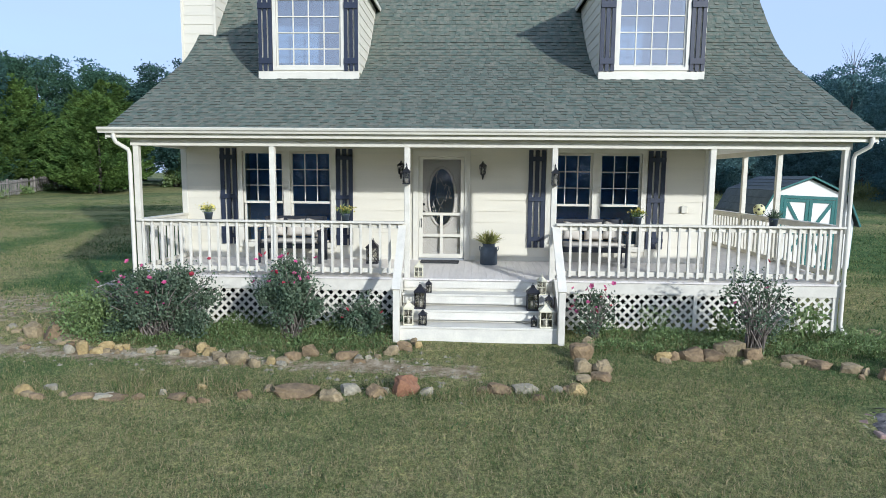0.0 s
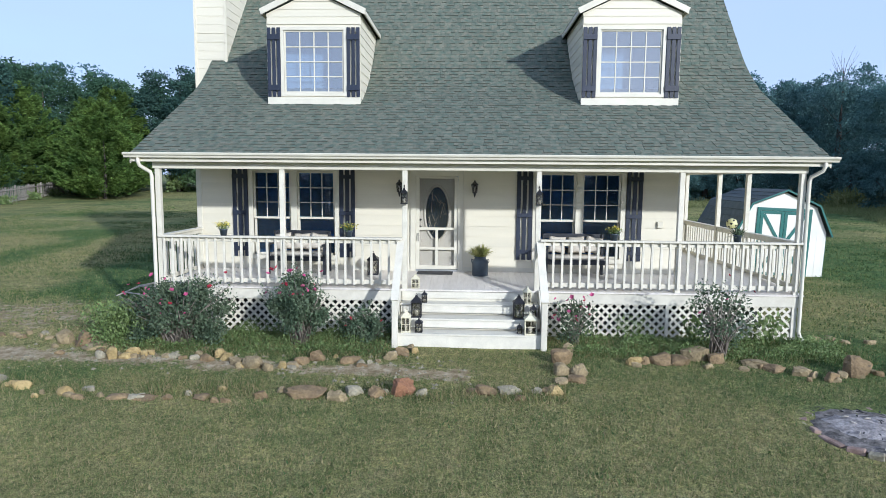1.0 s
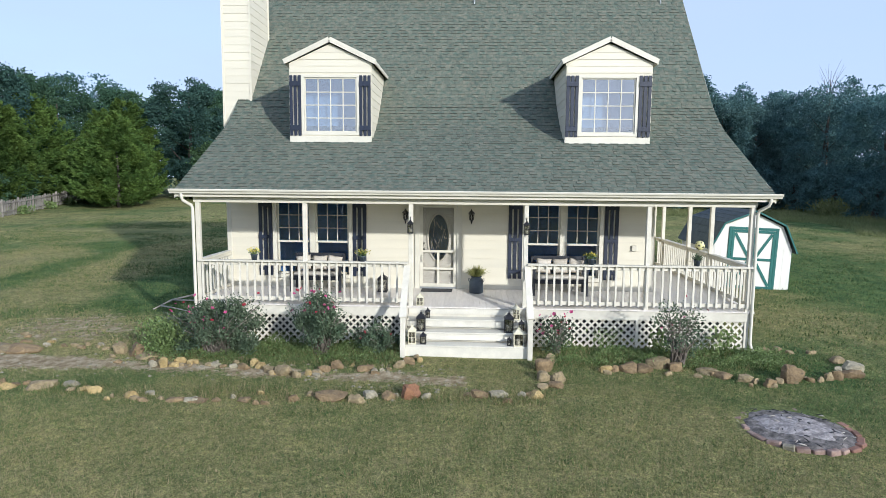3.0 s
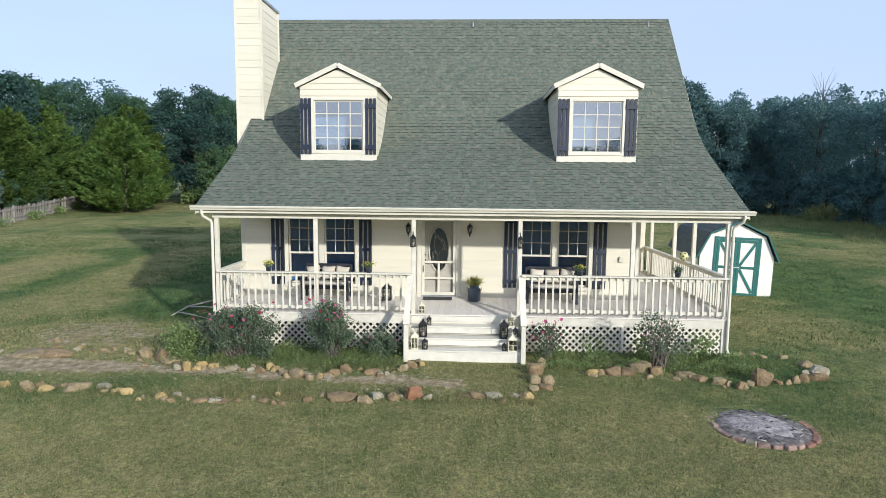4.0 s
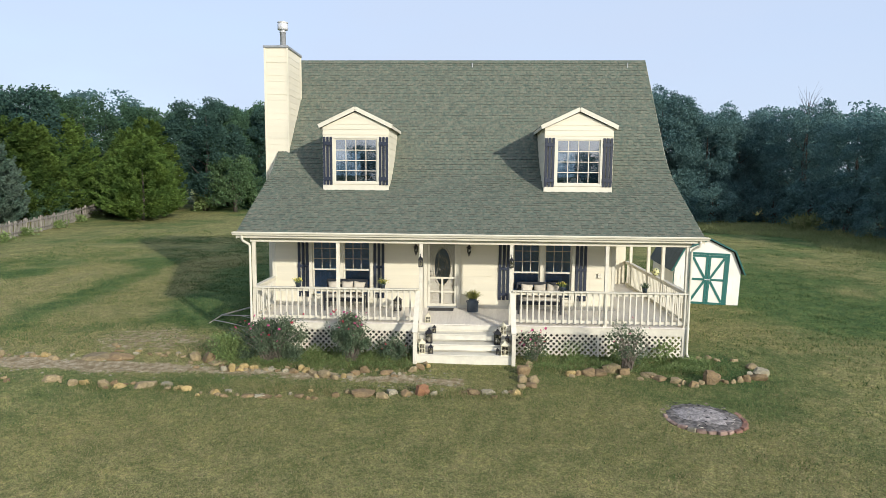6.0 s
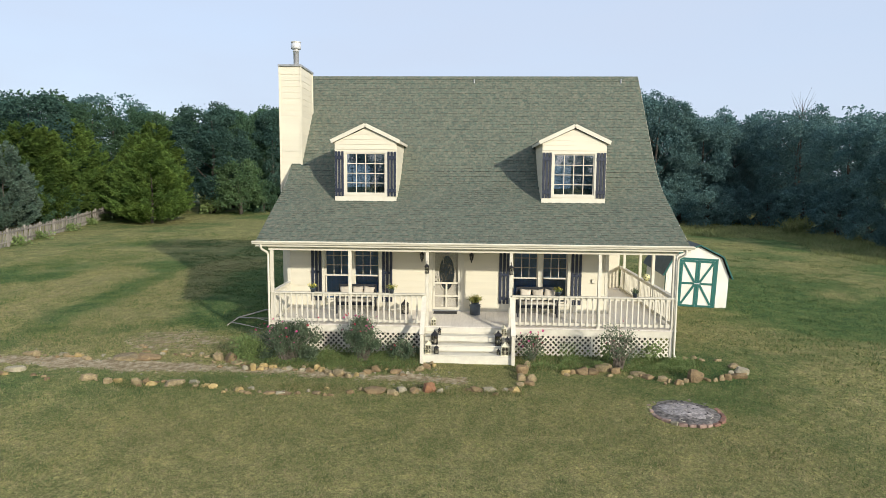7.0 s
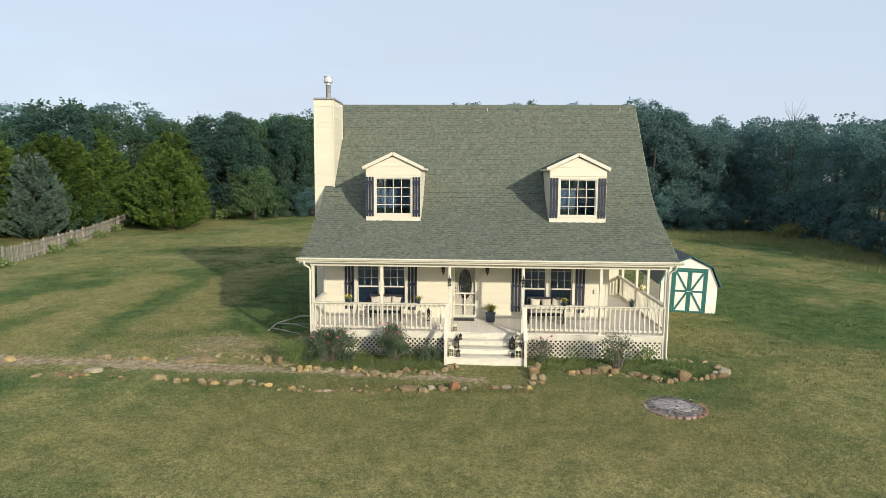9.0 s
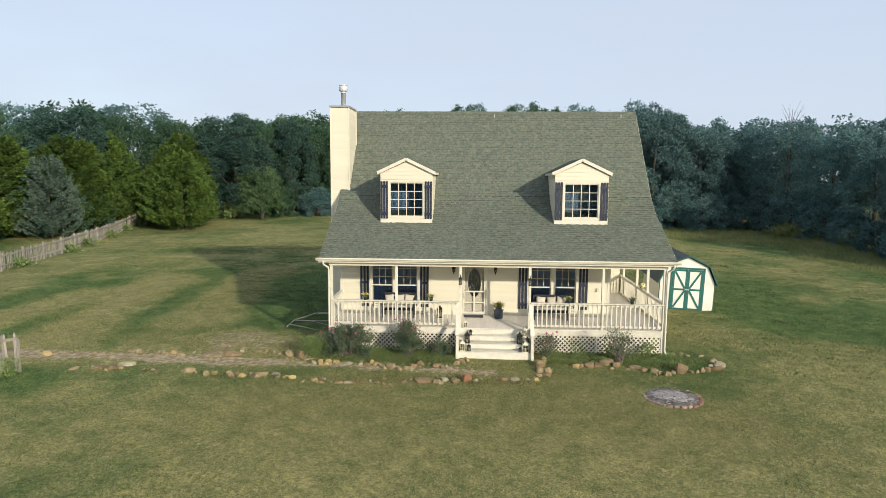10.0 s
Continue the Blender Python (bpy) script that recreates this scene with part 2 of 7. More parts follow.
# aerial haze over the woods is put into this bluish leaf colour
LEAF_HAZE = material("hazed_leaves", (0.088, 0.170, 0.176), (0.136, 0.230, 0.215), 0.35, 0.8, 0.0, 8, vary=0.15, island=0.3, through=0.35, grain=0.2, specular=0.08)
LEAF_DEEP = material("deep_green_leaves", (0.044, 0.094, 0.082), (0.072, 0.134, 0.104), 0.35, 0.8, 0.0, 8, vary=0.15, island=0.3, through=0.3, grain=0.2, specular=0.08)
LEAF_CEDAR = material("cedar_sprays", (0.058, 0.112, 0.028), (0.112, 0.172, 0.036), 0.5, 0.7, 0.0, 8, vary=0.2, island=0.4, through=0.3, grain=0.2, specular=0.2)
LEAF_SPRUCE = material("silvery_sprays", (0.046, 0.090, 0.066), (0.115, 0.160, 0.125), 0.5, 0.7, 0.0, 8, vary=0.12, island=0.35, through=0.15, grain=0.2, specular=0.2)
LEAF_YOUNG = material("young_oak_leaves", (0.052, 0.110, 0.046), (0.088, 0.152, 0.060), 0.5, 0.6, 0.0, 8, island=0.35, through=0.3, grain=0.2)
LEAF_ROSE = material("rose_leaves", (0.070, 0.112, 0.066), (0.150, 0.192, 0.120), 4.0, 0.75, 0.0, 30, vary=0.12, island=0.4, through=0.2, grain=0.2, specular=0.15)
LEAF_WEED = material("weed_leaves", (0.110, 0.172, 0.050), (0.185, 0.245, 0.085), 4.0, 0.6, 0.0, 30, vary=0.12, island=0.35, through=0.25, grain=0.2)
MEADOW = material("pale_meadow_grass", (0.16, 0.20, 0.070), (0.28, 0.285, 0.125), 0.6, 0.75, 0.0, 30, island=0.3, through=0.4, grain=0.2)
CAN_GRASS = material("yellow_green_grass", (0.20, 0.22, 0.055), (0.34, 0.33, 0.11), 6.0, 0.7, 0.0, 30, island=0.3, through=0.3, grain=0.2)
BARK = material("grey_bark", (0.06, 0.05, 0.042), (0.10, 0.088, 0.075), 6.0, 0.95, 0.5, 25, grain=0.3)
CANE = material("rose_canes", (0.13, 0.11, 0.09), (0.24, 0.21, 0.18), 10.0, 0.8, 0.2, 40, grain=0.3)
DEADWOOD = material("bleached_deadwood", (0.34, 0.31, 0.27), (0.46, 0.43, 0.38), 8.0, 0.9, 0.4, 40, grain=0.3)
BLOOM_RED = material("red_petals", (0.34, 0.02, 0.04), (0.48, 0.05, 0.09), 20.0, 0.6, 0.0, 40, vary=0.25, through=0.2)
BLOOM_PINK = material("pink_petals", (0.42, 0.04, 0.17), (0.56, 0.14, 0.28), 20.0, 0.6, 0.0, 40, vary=0.25, through=0.2)
BLOOM_YELLOW = material("yellow_petals", (0.50, 0.42, 0.05), (0.60, 0.55, 0.14), 20.0, 0.6, 0.0, 40, vary=0.2, through=0.2)
POT = material("dark_blue_glaze", (0.028, 0.042, 0.058), (0.05, 0.066, 0.085), 6.0, 0.45, 0.05, 60, grain=0.15)
LAMP_WHITE = material("ivory_lantern_paint", (0.56, 0.53, 0.38), (0.66, 0.63, 0.48), 12.0, 0.6, 0.1, 60, vary=0.06, grain=0.15)
LAMP_GLASS = glass_material("lantern_glass", 0.12, (0.8, 0.8, 0.8))
CANDLE = material("ivory_wax", (0.7, 0.66, 0.52), (0.74, 0.7, 0.58), 6.0, 0.5, 0.0, 40)
BENCH = material("dark_stained_bench", (0.012, 0.015, 0.022), (0.03, 0.033, 0.042), 6.0, 0.5, 0.1, 40, stretch=(0.4, 1, 4), grain=0.2)
CUSHION = material("cream_cushion_cloth", (0.46, 0.43, 0.36), (0.54, 0.50, 0.43), 5.0, 0.9, 0.25, 120, vary=0.06, grain=0.1)
PILLOW = material("sand_pillow_cloth", (0.46, 0.42, 0.35), (0.56, 0.52, 0.45), 5.0, 0.9, 0.25, 120, vary=0.10, grain=0.12)
MAT = material("charcoal_doormat", (0.025, 0.026, 0.028), (0.06, 0.06, 0.06), 10.0, 0.95, 0.6, 200)
FENCE = material("weathered_fence_wood", (0.19, 0.175, 0.155), (0.30, 0.28, 0.25), 3.0, 0.9, 0.3, 30, vary=0.22, stretch=(4, 4, 0.5), grain=0.3)
BRICK = material("worn_red_brick", (0.20, 0.105, 0.075), (0.30, 0.165, 0.12), 8.0, 0.9, 0.4, 60, vary=0.2, grain=0.3)
ASH = material("fire_pit_ash", (0.17, 0.155, 0.15), (0.42, 0.385, 0.365), 9.0, 0.95, 0.9, 34, grain=0.75)
CHARCOAL = material("charcoal_cinders", (0.05, 0.046, 0.042), (0.25, 0.225, 0.205), 9.0, 0.95, 0.9, 40, grain=0.7)
SOOTED = material("sooty_brick", (0.20, 0.13, 0.105), (0.32, 0.235, 0.19), 9.0, 0.9, 0.5, 60, vary=0.25, grain=0.35)
STONES = [material(n, a, b, 7.0, 0.95, 0.9, 26, vary=0.18, grain=0.5, fleck=c) for n, a, b, c in (
    ("tan_sandstone", (0.17, 0.135, 0.075), (0.29, 0.23, 0.13), (0.11, 0.095, 0.065)), ("yellow_sandstone", (0.28, 0.205, 0.085), (0.40, 0.31, 0.14), (0.20, 0.155, 0.08)),
    ("brown_sandstone", (0.14, 0.10, 0.055), (0.25, 0.18, 0.095), (0.09, 0.075, 0.055)), ("red_sandstone", (0.20, 0.095, 0.05), (0.29, 0.15, 0.08), (0.14, 0.09, 0.065)),
    ("pale_limestone", (0.22, 0.20, 0.14), (0.33, 0.30, 0.215), (0.16, 0.145, 0.11)))]


def blade_material():
    """Grass blades: green to straw, drier where the lawn's patches are dry."""
    m = bpy.data.materials.new("grass_blades")
    m.use_nodes = True
    n, link = m.node_tree.nodes, m.node_tree.links.new
    b = n["Principled BSDF"]
    where = n.new("ShaderNodeTexCoord")
    patch = n.new("ShaderNodeTexNoise")
    patch.inputs["Scale"].default_value, patch.inputs["Detail"].default_value, patch.inputs["Roughness"].default_value = 0.16, 6.0, 0.65
    link(where.outputs["Object"], patch.inputs["Vector"])
    geo = n.new("ShaderNodeNewGeometry")
    worn = n.new("ShaderNodeAttribute")
    worn.attribute_name = "dry"
    drier = n.new("ShaderNodeMath")
    drier.operation = "ADD"
    link(patch.outputs["Fac"], drier.inputs[0])
    link(worn.outputs["Fac"], drier.inputs[1])
    each = n.new("ShaderNodeMapRange")
    each.inputs["To Min"].default_value, each.inputs["To Max"].default_value = -0.38, 0.38
    link(geo.outputs["Random Per Island"], each.inputs["Value"])
    both = n.new("ShaderNodeMath")
    both.operation = "ADD"
    link(drier.outputs[0], both.inputs[0])
    link(each.outputs[0], both.inputs[1])
    r = n.new("ShaderNodeValToRGB")
    stops = [(0.16, (0.049, 0.094, 0.032)), (0.42, (0.114, 0.162, 0.052)), (0.60, (0.197, 0.206, 0.080)), (0.84, (0.345, 0.285, 0.155))]
    while len(r.color_ramp.elements) < len(stops):
        r.color_ramp.elements.new(0.5)
    for e, (p, c) in zip(r.color_ramp.elements, stops):
        e.position, e.color = p, (*c, 1)
    link(both.outputs[0], r.inputs[0])
    link(r.outputs[0], b.inputs["Base Color"])
    b.inputs["Roughness"].default_value, b.inputs["Specular IOR Level"].default_value = 0.7, 0.2
    lets = n.new("ShaderNodeBsdfTranslucent")
    link(r.outputs[0], lets.inputs["Color"])
    mix = n.new("ShaderNodeMixShader")
    mix.inputs[0].default_value = 0.25
    link(b.outputs[0], mix.inputs[1])
    link(lets.outputs[0], mix.inputs[2])
    link(mix.outputs[0], n["Material Output"].inputs["Surface"])
    return m


BLADES = blade_material()

# ---- levels and plan of the house ----
DECK_Z, WALL_Y, FRONT_Y = 1.03, 13.03, 11.08
LEFT_X, RIGHT_X, PORCH_X = -5.80, 5.20, 6.80
RIDGE_Y, RIDGE_Z, EAVE_Y, EAVE_Z = 17.94, 9.78, 10.92, 3.66
BACK_Y = 22.9
GRADE = ((-1500, -2.5), (-60, -1.4), (-15, -0.55), (0, -0.32), (6, -0.14), (9.2, 0.02), (10.4, 0.12), (13, 0.14), (18.5, 0.27), (45, 1.2), (75, 2.1), (300, 4.0), (1500, 4.0))
KNEE, FLAT, STEEP = (14.52, 5.57), 0.525, (RIDGE_Z - 5.57) / (RIDGE_Y - 14.52)
PROFILE = [(EAVE_Y, EAVE_Z)]
for k in range(9):
    u = k / 8
    bend = [(KNEE[0] - 0.9, KNEE[1] - 0.9 * FLAT), KNEE, (KNEE[0] + 0.7, KNEE[1] + 0.7 * STEEP)]
    PROFILE.append(tuple((1 - u) ** 2 * bend[0][i] + 2 * u * (1 - u) * bend[1][i] + u * u * bend[2][i] for i in (0, 1)))
PROFILE.append((RIDGE_Y, RIDGE_Z))


def grade(x, y):
    """Height of the lawn."""
    z = float(np.interp(y, [g[0] for g in GRADE], [g[1] for g in GRADE]))
    d = math.hypot(x, y - 12)
    calm = min(1.0, max(0.0, (d - 7) / 12))
    return z + calm * 0.10 * noise.noise((x * 0.11, y * 0.11, 3.1)) + 0.02 * noise.noise((x * 0.6, y * 0.6, 8.0))


def deck_z(y):
    """The porch floor falls a little from the wall to its front edge."""
    return DECK_Z + 0.04 * (min(y, 13.05) - FRONT_Y)


def roof_z(y):
    return float(np.interp(y, [p[0] for p in PROFILE], [p[1] for p in PROFILE]))


house = thing("house", (0, 0, 0), label="white two-storey cottage with green shingle roof and wraparound porch", category="house")


# walls: solid bodies with real openings, faced with lapped planks
def wall_with_holes(bm, x0, x1, z0, z1, y0, y1, holes):
    """A wall in the x-z plane from y0 to y1, cut into boxes round its holes (hx0, hx1, hz0, hz1)."""
    xs = sorted({x0, x1, *[v for h in holes for v in h[:2]]})
    zs = sorted({z0, z1, *[v for h in holes for v in h[2:]]})
    for a, b in zip(xs, xs[1:]):
        start = None
        for c, d in zip(zs, zs[1:]):
            hollow = any(h[0] <= (a + b) / 2 <= h[1] and h[2] <= (c + d) / 2 <= h[3] for h in holes)
            if hollow:
                if start is not None:
                    box(bm, a, b, y0, y1, start, c)
                start = None
            elif start is None:
                start = c
        if start is not None:
            box(bm, a, b, y0, y1, start, z1)


WIN_L = (-4.50, -2.61, 1.44, 3.36)
WIN_R = (1.98, 3.84, 1.44, 3.36)
SILL_Z = deck_z(WALL_Y)
DOOR_HOLE = (-0.76, 0.20, SILL_Z, 3.27)
bm = bmesh.new()
wall_with_holes(bm, LEFT_X, RIGHT_X, 0.0, 4.5, WALL_Y + 0.03, WALL_Y + 0.2, [WIN_L, WIN_R, DOOR_HOLE])
wall_front = part("wall_front", bm, SIDING, house, "cream lapped siding wall")
bm = bmesh.new()
box(bm, LEFT_X, LEFT_X + 0.2, WALL_Y + 0.205, BACK_Y, 0.0, 3.9)
wall_left = part("wall_left", bm, SIDING, house)
bm = bmesh.new()
box(bm, RIGHT_X - 0.2, RIGHT_X, WALL_Y + 0.205, 18.4, 0.0, 3.5)
wall_right = part("wall_right", bm, SIDING, house)
bm = bmesh.new()
box(bm, LEFT_X + 0.205, PORCH_X, BACK_Y - 0.2, BACK_Y, 0.0, 3.9)
part("wall_back", bm, SIDING, house)
bm = bmesh.new()
box(bm, RIGHT_X - 0.2, PORCH_X + 0.04, 18.405, 18.6, 0.0, 3.5)
box(bm, PORCH_X - 0.2, PORCH_X, 18.605, BACK_Y - 0.205, 0.0, 3.5)
part("wall_rear_wing", bm, SIDING, house)
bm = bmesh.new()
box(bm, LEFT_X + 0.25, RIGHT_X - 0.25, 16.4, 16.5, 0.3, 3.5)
part("partition", bm, PORCH_PANE_BLUE, house)
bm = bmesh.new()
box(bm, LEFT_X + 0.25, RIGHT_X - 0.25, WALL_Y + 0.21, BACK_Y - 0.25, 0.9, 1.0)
part("room_floor", bm, PORCH_PANE_BLUE, house)
bm = bmesh.new()
box(bm, LEFT_X + 0.205, PORCH_X - 0.02, WALL_Y + 0.205, BACK_Y - 0.205, 3.53, 3.62)
part("upper_floor", bm, TRIM, house)


def gable(x0, x1):
    """The triangular end wall between the roof slopes."""
    bm = bmesh.new()
    ring = [(13.2, roof_z(13.2) - 0.14)] + [(y, z - 0.14) for y, z in PROFILE[1:]] + [(BACK_Y, 3.75), (BACK_Y, 3.62), (13.2, 3.62)]
    a = [bm.verts.new((x0, y, z)) for y, z in ring]
    b = [bm.verts.new((x1, y, z)) for y, z in ring]
    bm.faces.new(a)
    bm.faces.new(b[::-1])
    for i in range(len(ring)):
        j = (i + 1) % len(ring)
        bm.faces.new((a[i], b[i], b[j], a[j]))
    return bm


part("gable_wall", gable(LEFT_X, LEFT_X + 0.15), SIDING, house)
part("gable_wall", gable(PORCH_X - 0.15, PORCH_X), SIDING, house)

# lapped planks on the front wall, split round the openings
LAP = 0.235


def planks(parent, x0, x1, z0, z1, y, holes, out=-1, along="x", mat=None):
    """Planks that each lean out at the foot; out is the side they face."""
    z = z0
    while z < z1 - 0.02:
        top = min(z + LAP, z1)
        cuts = [(x0, x1)]
        for h in holes:
            if h[2] < top - 0.01 and h[3] > z + 0.01:
                cuts = [c for a, b in cuts for c in ((a, min(b, h[0])), (max(a, h[1]), b)) if c[1] - c[0] > 0.02]
        for a, b in cuts:
            bm = bmesh.new()
            vs = []
            for u in (a, b):
                for d, zz in ((0.0, z), (0.022, z), (0.008, top + 0.012), (0.0, top + 0.012)):
                    vs.append(bm.verts.new((u, y + out * d, zz) if along == "x" else (y + out * d, u, zz)))
            bm.faces.new(vs[:4])
            bm.faces.new(vs[7:3:-1])
            for i in range(4):
                j = (i + 1) % 4
                bm.faces.new((vs[i], vs[i + 4], vs[j + 4], vs[j]))
            part("plank", bm, mat or SIDING, parent)
        z += LAP


trimmed = [(h[0] - 0.11, h[1] + 0.11, h[2] - 0.11, h[3] + 0.11) for h in (WIN_L, WIN_R)] + [(-0.88, 0.32, 0.5, 3.40)]
planks(wall_front, LEFT_X + 0.1, RIGHT_X - 0.1, SILL_Z + 0.1, 3.42, WALL_Y + 0.03, trimmed)
bm = bmesh.new()
box(bm, LEFT_X - 0.02, LEFT_X + 0.1, WALL_Y, WALL_Y + 0.12, DECK_Z, 3.45, 0.006)
part("corner_board", bm, TRIM, house)
bm = bmesh.new()
box(bm, RIGHT_X - 0.1, RIGHT_X + 0.02, WALL_Y, WALL_Y + 0.12, DECK_Z, 3.45, 0.006)
part("corner_board", bm, TRIM, house)
bm = bmesh.new()
box(bm, LEFT_X + 0.1, -0.88, WALL_Y - 0.0, WALL_Y + 0.03, SILL_Z, SILL_Z + 0.1)
part("base_board", bm, TRIM, house)
bm = bmesh.new()
box(bm, 0.32, RIGHT_X - 0.1, WALL_Y - 0.0, WALL_Y + 0.03, SILL_Z, SILL_Z + 0.1)
part("base_board", bm, TRIM, house)
planks(wall_right, WALL_Y + 0.12, 18.4, DECK_Z + 0.1, 3.45, RIGHT_X, [], out=1, along="y")


# ---- windows ----
def sash(win, x0, x1, z0, z1, y, cols, rows, frame=0.034, bar=0.018, glass=GLASS):
    """A sash with its frame, glazing bars and one pane per light, all parts of win."""
    bm = bmesh.new()
    box(bm, x0, x0 + frame, y - 0.02, y + 0.02, z0, z1)
    box(bm, x1 - frame, x1, y - 0.02, y + 0.02, z0, z1)
    box(bm, x0 + frame, x1 - frame, y - 0.02, y + 0.02, z0, z0 + frame)
    box(bm, x0 + frame, x1 - frame, y - 0.02, y + 0.02, z1 - frame, z1)
    part("sash_frame", bm, TRIM, win)
    xs, zs = np.linspace(x0 + frame, x1 - frame, cols + 1), np.linspace(z0 + frame, z1 - frame, rows + 1)
    for x in xs[1:-1]:
        part("glazing_bar", boxed(x - bar / 2, x + bar / 2, y - 0.012, y + 0.004, zs[0], zs[-1]), TRIM, win)
    for z in zs[1:-1]:
        part("glazing_bar", boxed(xs[0], xs[-1], y - 0.015, y + 0.001, z - bar / 2, z + bar / 2), TRIM, win)
    for i in range(cols):
        for j in range(rows):
            bm = boxed(xs[i], xs[i + 1], y + 0.005, y + 0.009, zs[j], zs[j + 1])
            part("pane", bm, glass, win).visible_shadow = False


def twin_window(hole, name):
    x0, x1, z0, z1 = hole
    win = thing(name, label="white double-hung twin window with gridded upper sashes")
    win.parent = house
    y, mid, meet = WALL_Y + 0.06, (x0 + x1) / 2, 2.29
    t = 0.10
    bm = bmesh.new()
    box(bm, x0 - t, x0, WALL_Y - 0.02, WALL_Y + 0.08, z0 - t, z1 + t)
    box(bm, x1, x1 + t, WALL_Y - 0.02, WALL_Y + 0.08, z0 - t, z1 + t)
    box(bm, x0, x1, WALL_Y - 0.02, WALL_Y + 0.08, z1, z1 + t)
    part("casing", bm, TRIM, win)
    part("sill", boxed(x0, x1, WALL_Y - 0.05, WALL_Y + 0.08, z0 - t, z0, 0.006), TRIM, win)
    part("mullion", boxed(mid - 0.07, mid + 0.07, WALL_Y - 0.01, WALL_Y + 0.08, z0, z1), TRIM, win)
    for a, b in ((x0, mid - 0.07), (mid + 0.07, x1)):
        sash(win, a, b, meet - 0.02, z1, y, 3, 3, 0.045, glass=LOW_GLASS)
        sash(win, a, b, z0, meet + 0.03, y + 0.042, 1, 1, 0.045, glass=LOW_GLASS)
    return win


twin_window(WIN_L, "window_1")
twin_window(WIN_R, "window_2")


def shutter(x0, x1, z0, z1, y, gap=0.042):
    sh = thing("shutter", label="navy board-and-batten shutter")
    sh.parent = house
    w = (x1 - x0 - 2 * gap) / 3
    for i in range(3):
        a = x0 + i * (w + gap)
        part("board", boxed(a, a + w, y - 0.025, y, z0, z1, 0.003), NAVY, sh)
    h = z1 - z0
    for c in ((0.12, 0.88) if h < 1.6 else (0.09, 0.5, 0.91)):
        part("batten", boxed(x0, x1, y - 0.045, y - 0.025, z0 + c * h - 0.045, z0 + c * h + 0.045, 0.003), NAVY, sh)
    return sh


for a, b in ((-4.97, -4.62), (-2.50, -2.15), (1.52, 1.87), (3.96, 4.31)):
    shutter(a, b, 1.40, 3.42, WALL_Y - 0.002)

# ---- front door: putty-coloured leaf with a leaded oval behind a white storm door ----
door = thing("door_1", label="putty entry door with leaded oval glass behind white storm door")
door.parent = house
bm = bmesh.new()
box(bm, -0.88, -0.76, WALL_Y - 0.025, WALL_Y + 0.15, DECK_Z, 3.39, 0.004)
box(bm, 0.20, 0.32, WALL_Y - 0.025, WALL_Y + 0.15, DECK_Z, 3.39, 0.004)
box(bm, -0.76, 0.20, WALL_Y - 0.025, WALL_Y + 0.15, 3.27, 3.39, 0.004)
part("casing", bm, TRIM, door)
part("threshold", boxed(-0.76, 0.20, WALL_Y - 0.03, WALL_Y + 0.15, SILL_Z, SILL_Z + 0.04, 0.004), FLASH, door)
OVAL = (-0.28, 2.43, 0.285, 0.62)


def oval_panel(bm, x0, x1, z0, z1, y0, y1, cx, cz, rx, rz, steps=40):
    """A board with an oval hole."""
    for y in (y0, y1):
        inner, outer = [], []
        for a in np.linspace(0, 2 * math.pi, steps, endpoint=False):
            c, s = math.cos(a), math.sin(a)
            inner.append(bm.verts.new((cx + rx * c, y, cz + rz * s)))
            k = min(((x1 if c > 0 else x0) - cx) / c if abs(c) > 1e-6 else 1e9, ((z1 if s > 0 else z0) - cz) / s if abs(s) > 1e-6 else 1e9)
            outer.append(bm.verts.new((cx + k * c, y, cz + k * s)))
        for i in range(steps):
            j = (i + 1) % steps
            bm.faces.new((inner[i], inner[j], outer[j], outer[i]))
        if y == y0:
            first = inner
        else:
            for i in range(steps):
                j = (i + 1) % steps
                bm.faces.new((first[i], first[j], inner[j], inner[i]))


def oval_ring(bm, y, cx, cz, rx, rz, wide, deep, steps=40):
    pts = [(cx + rx * math.cos(a), y, cz + rz * math.sin(a)) for a in np.linspace(0, 2 * math.pi, steps + 1)]
    tube(bm, pts, wide, 6)


bm = bmesh.new()
oval_panel(bm, -0.76, 0.20, SILL_Z + 0.04, 3.27, WALL_Y + 0.09, WALL_Y + 0.13, *OVAL)
leaf = part("leaf", bm, DOORPAINT, door, "putty-coloured door leaf")
bm = bmesh.new()
oval_ring(bm, WALL_Y + 0.09, *OVAL, 0.03, 0.02)
part("oval_moulding", bm, DOORPAINT, door)
bm = bmesh.new()
vs = [bm.verts.new((OVAL[0] + OVAL[2] * math.cos(a), WALL_Y + 0.11, OVAL[1] + OVAL[3] * math.sin(a))) for a in np.linspace(0, 2 * math.pi, 40, endpoint=False)]
bm.faces.new(vs)
part("oval_glass", bm, DOOR_GLASS, door, "dark leaded oval glass")
bm = bmesh.new()
rnd = random.Random(4)
for k in range(13):
    u = rnd.uniform(-0.75, 0.75)
    v = -0.85 + 1.7 * (k + 0.5) / 13
    pts = []
    for s in np.linspace(-0.3, 0.3, 7):
        px, pz = u + s * math.cos(k * 1.9) * 0.9, v + s * math.sin(k * 1.9) * 0.7 + 0.15 * math.sin(7 * s + k)
        q = math.hypot(px, pz)
        if q > 0.97:
            px, pz = px / q * 0.97, pz / q * 0.97
        pts.append((OVAL[0] + OVAL[2] * px, WALL_Y + 0.105, OVAL[1] + OVAL[3] * pz))
    tube(bm, pts, 0.006, 4)
part("lead_lines", bm, LEAD, door, "lead came scrolls")
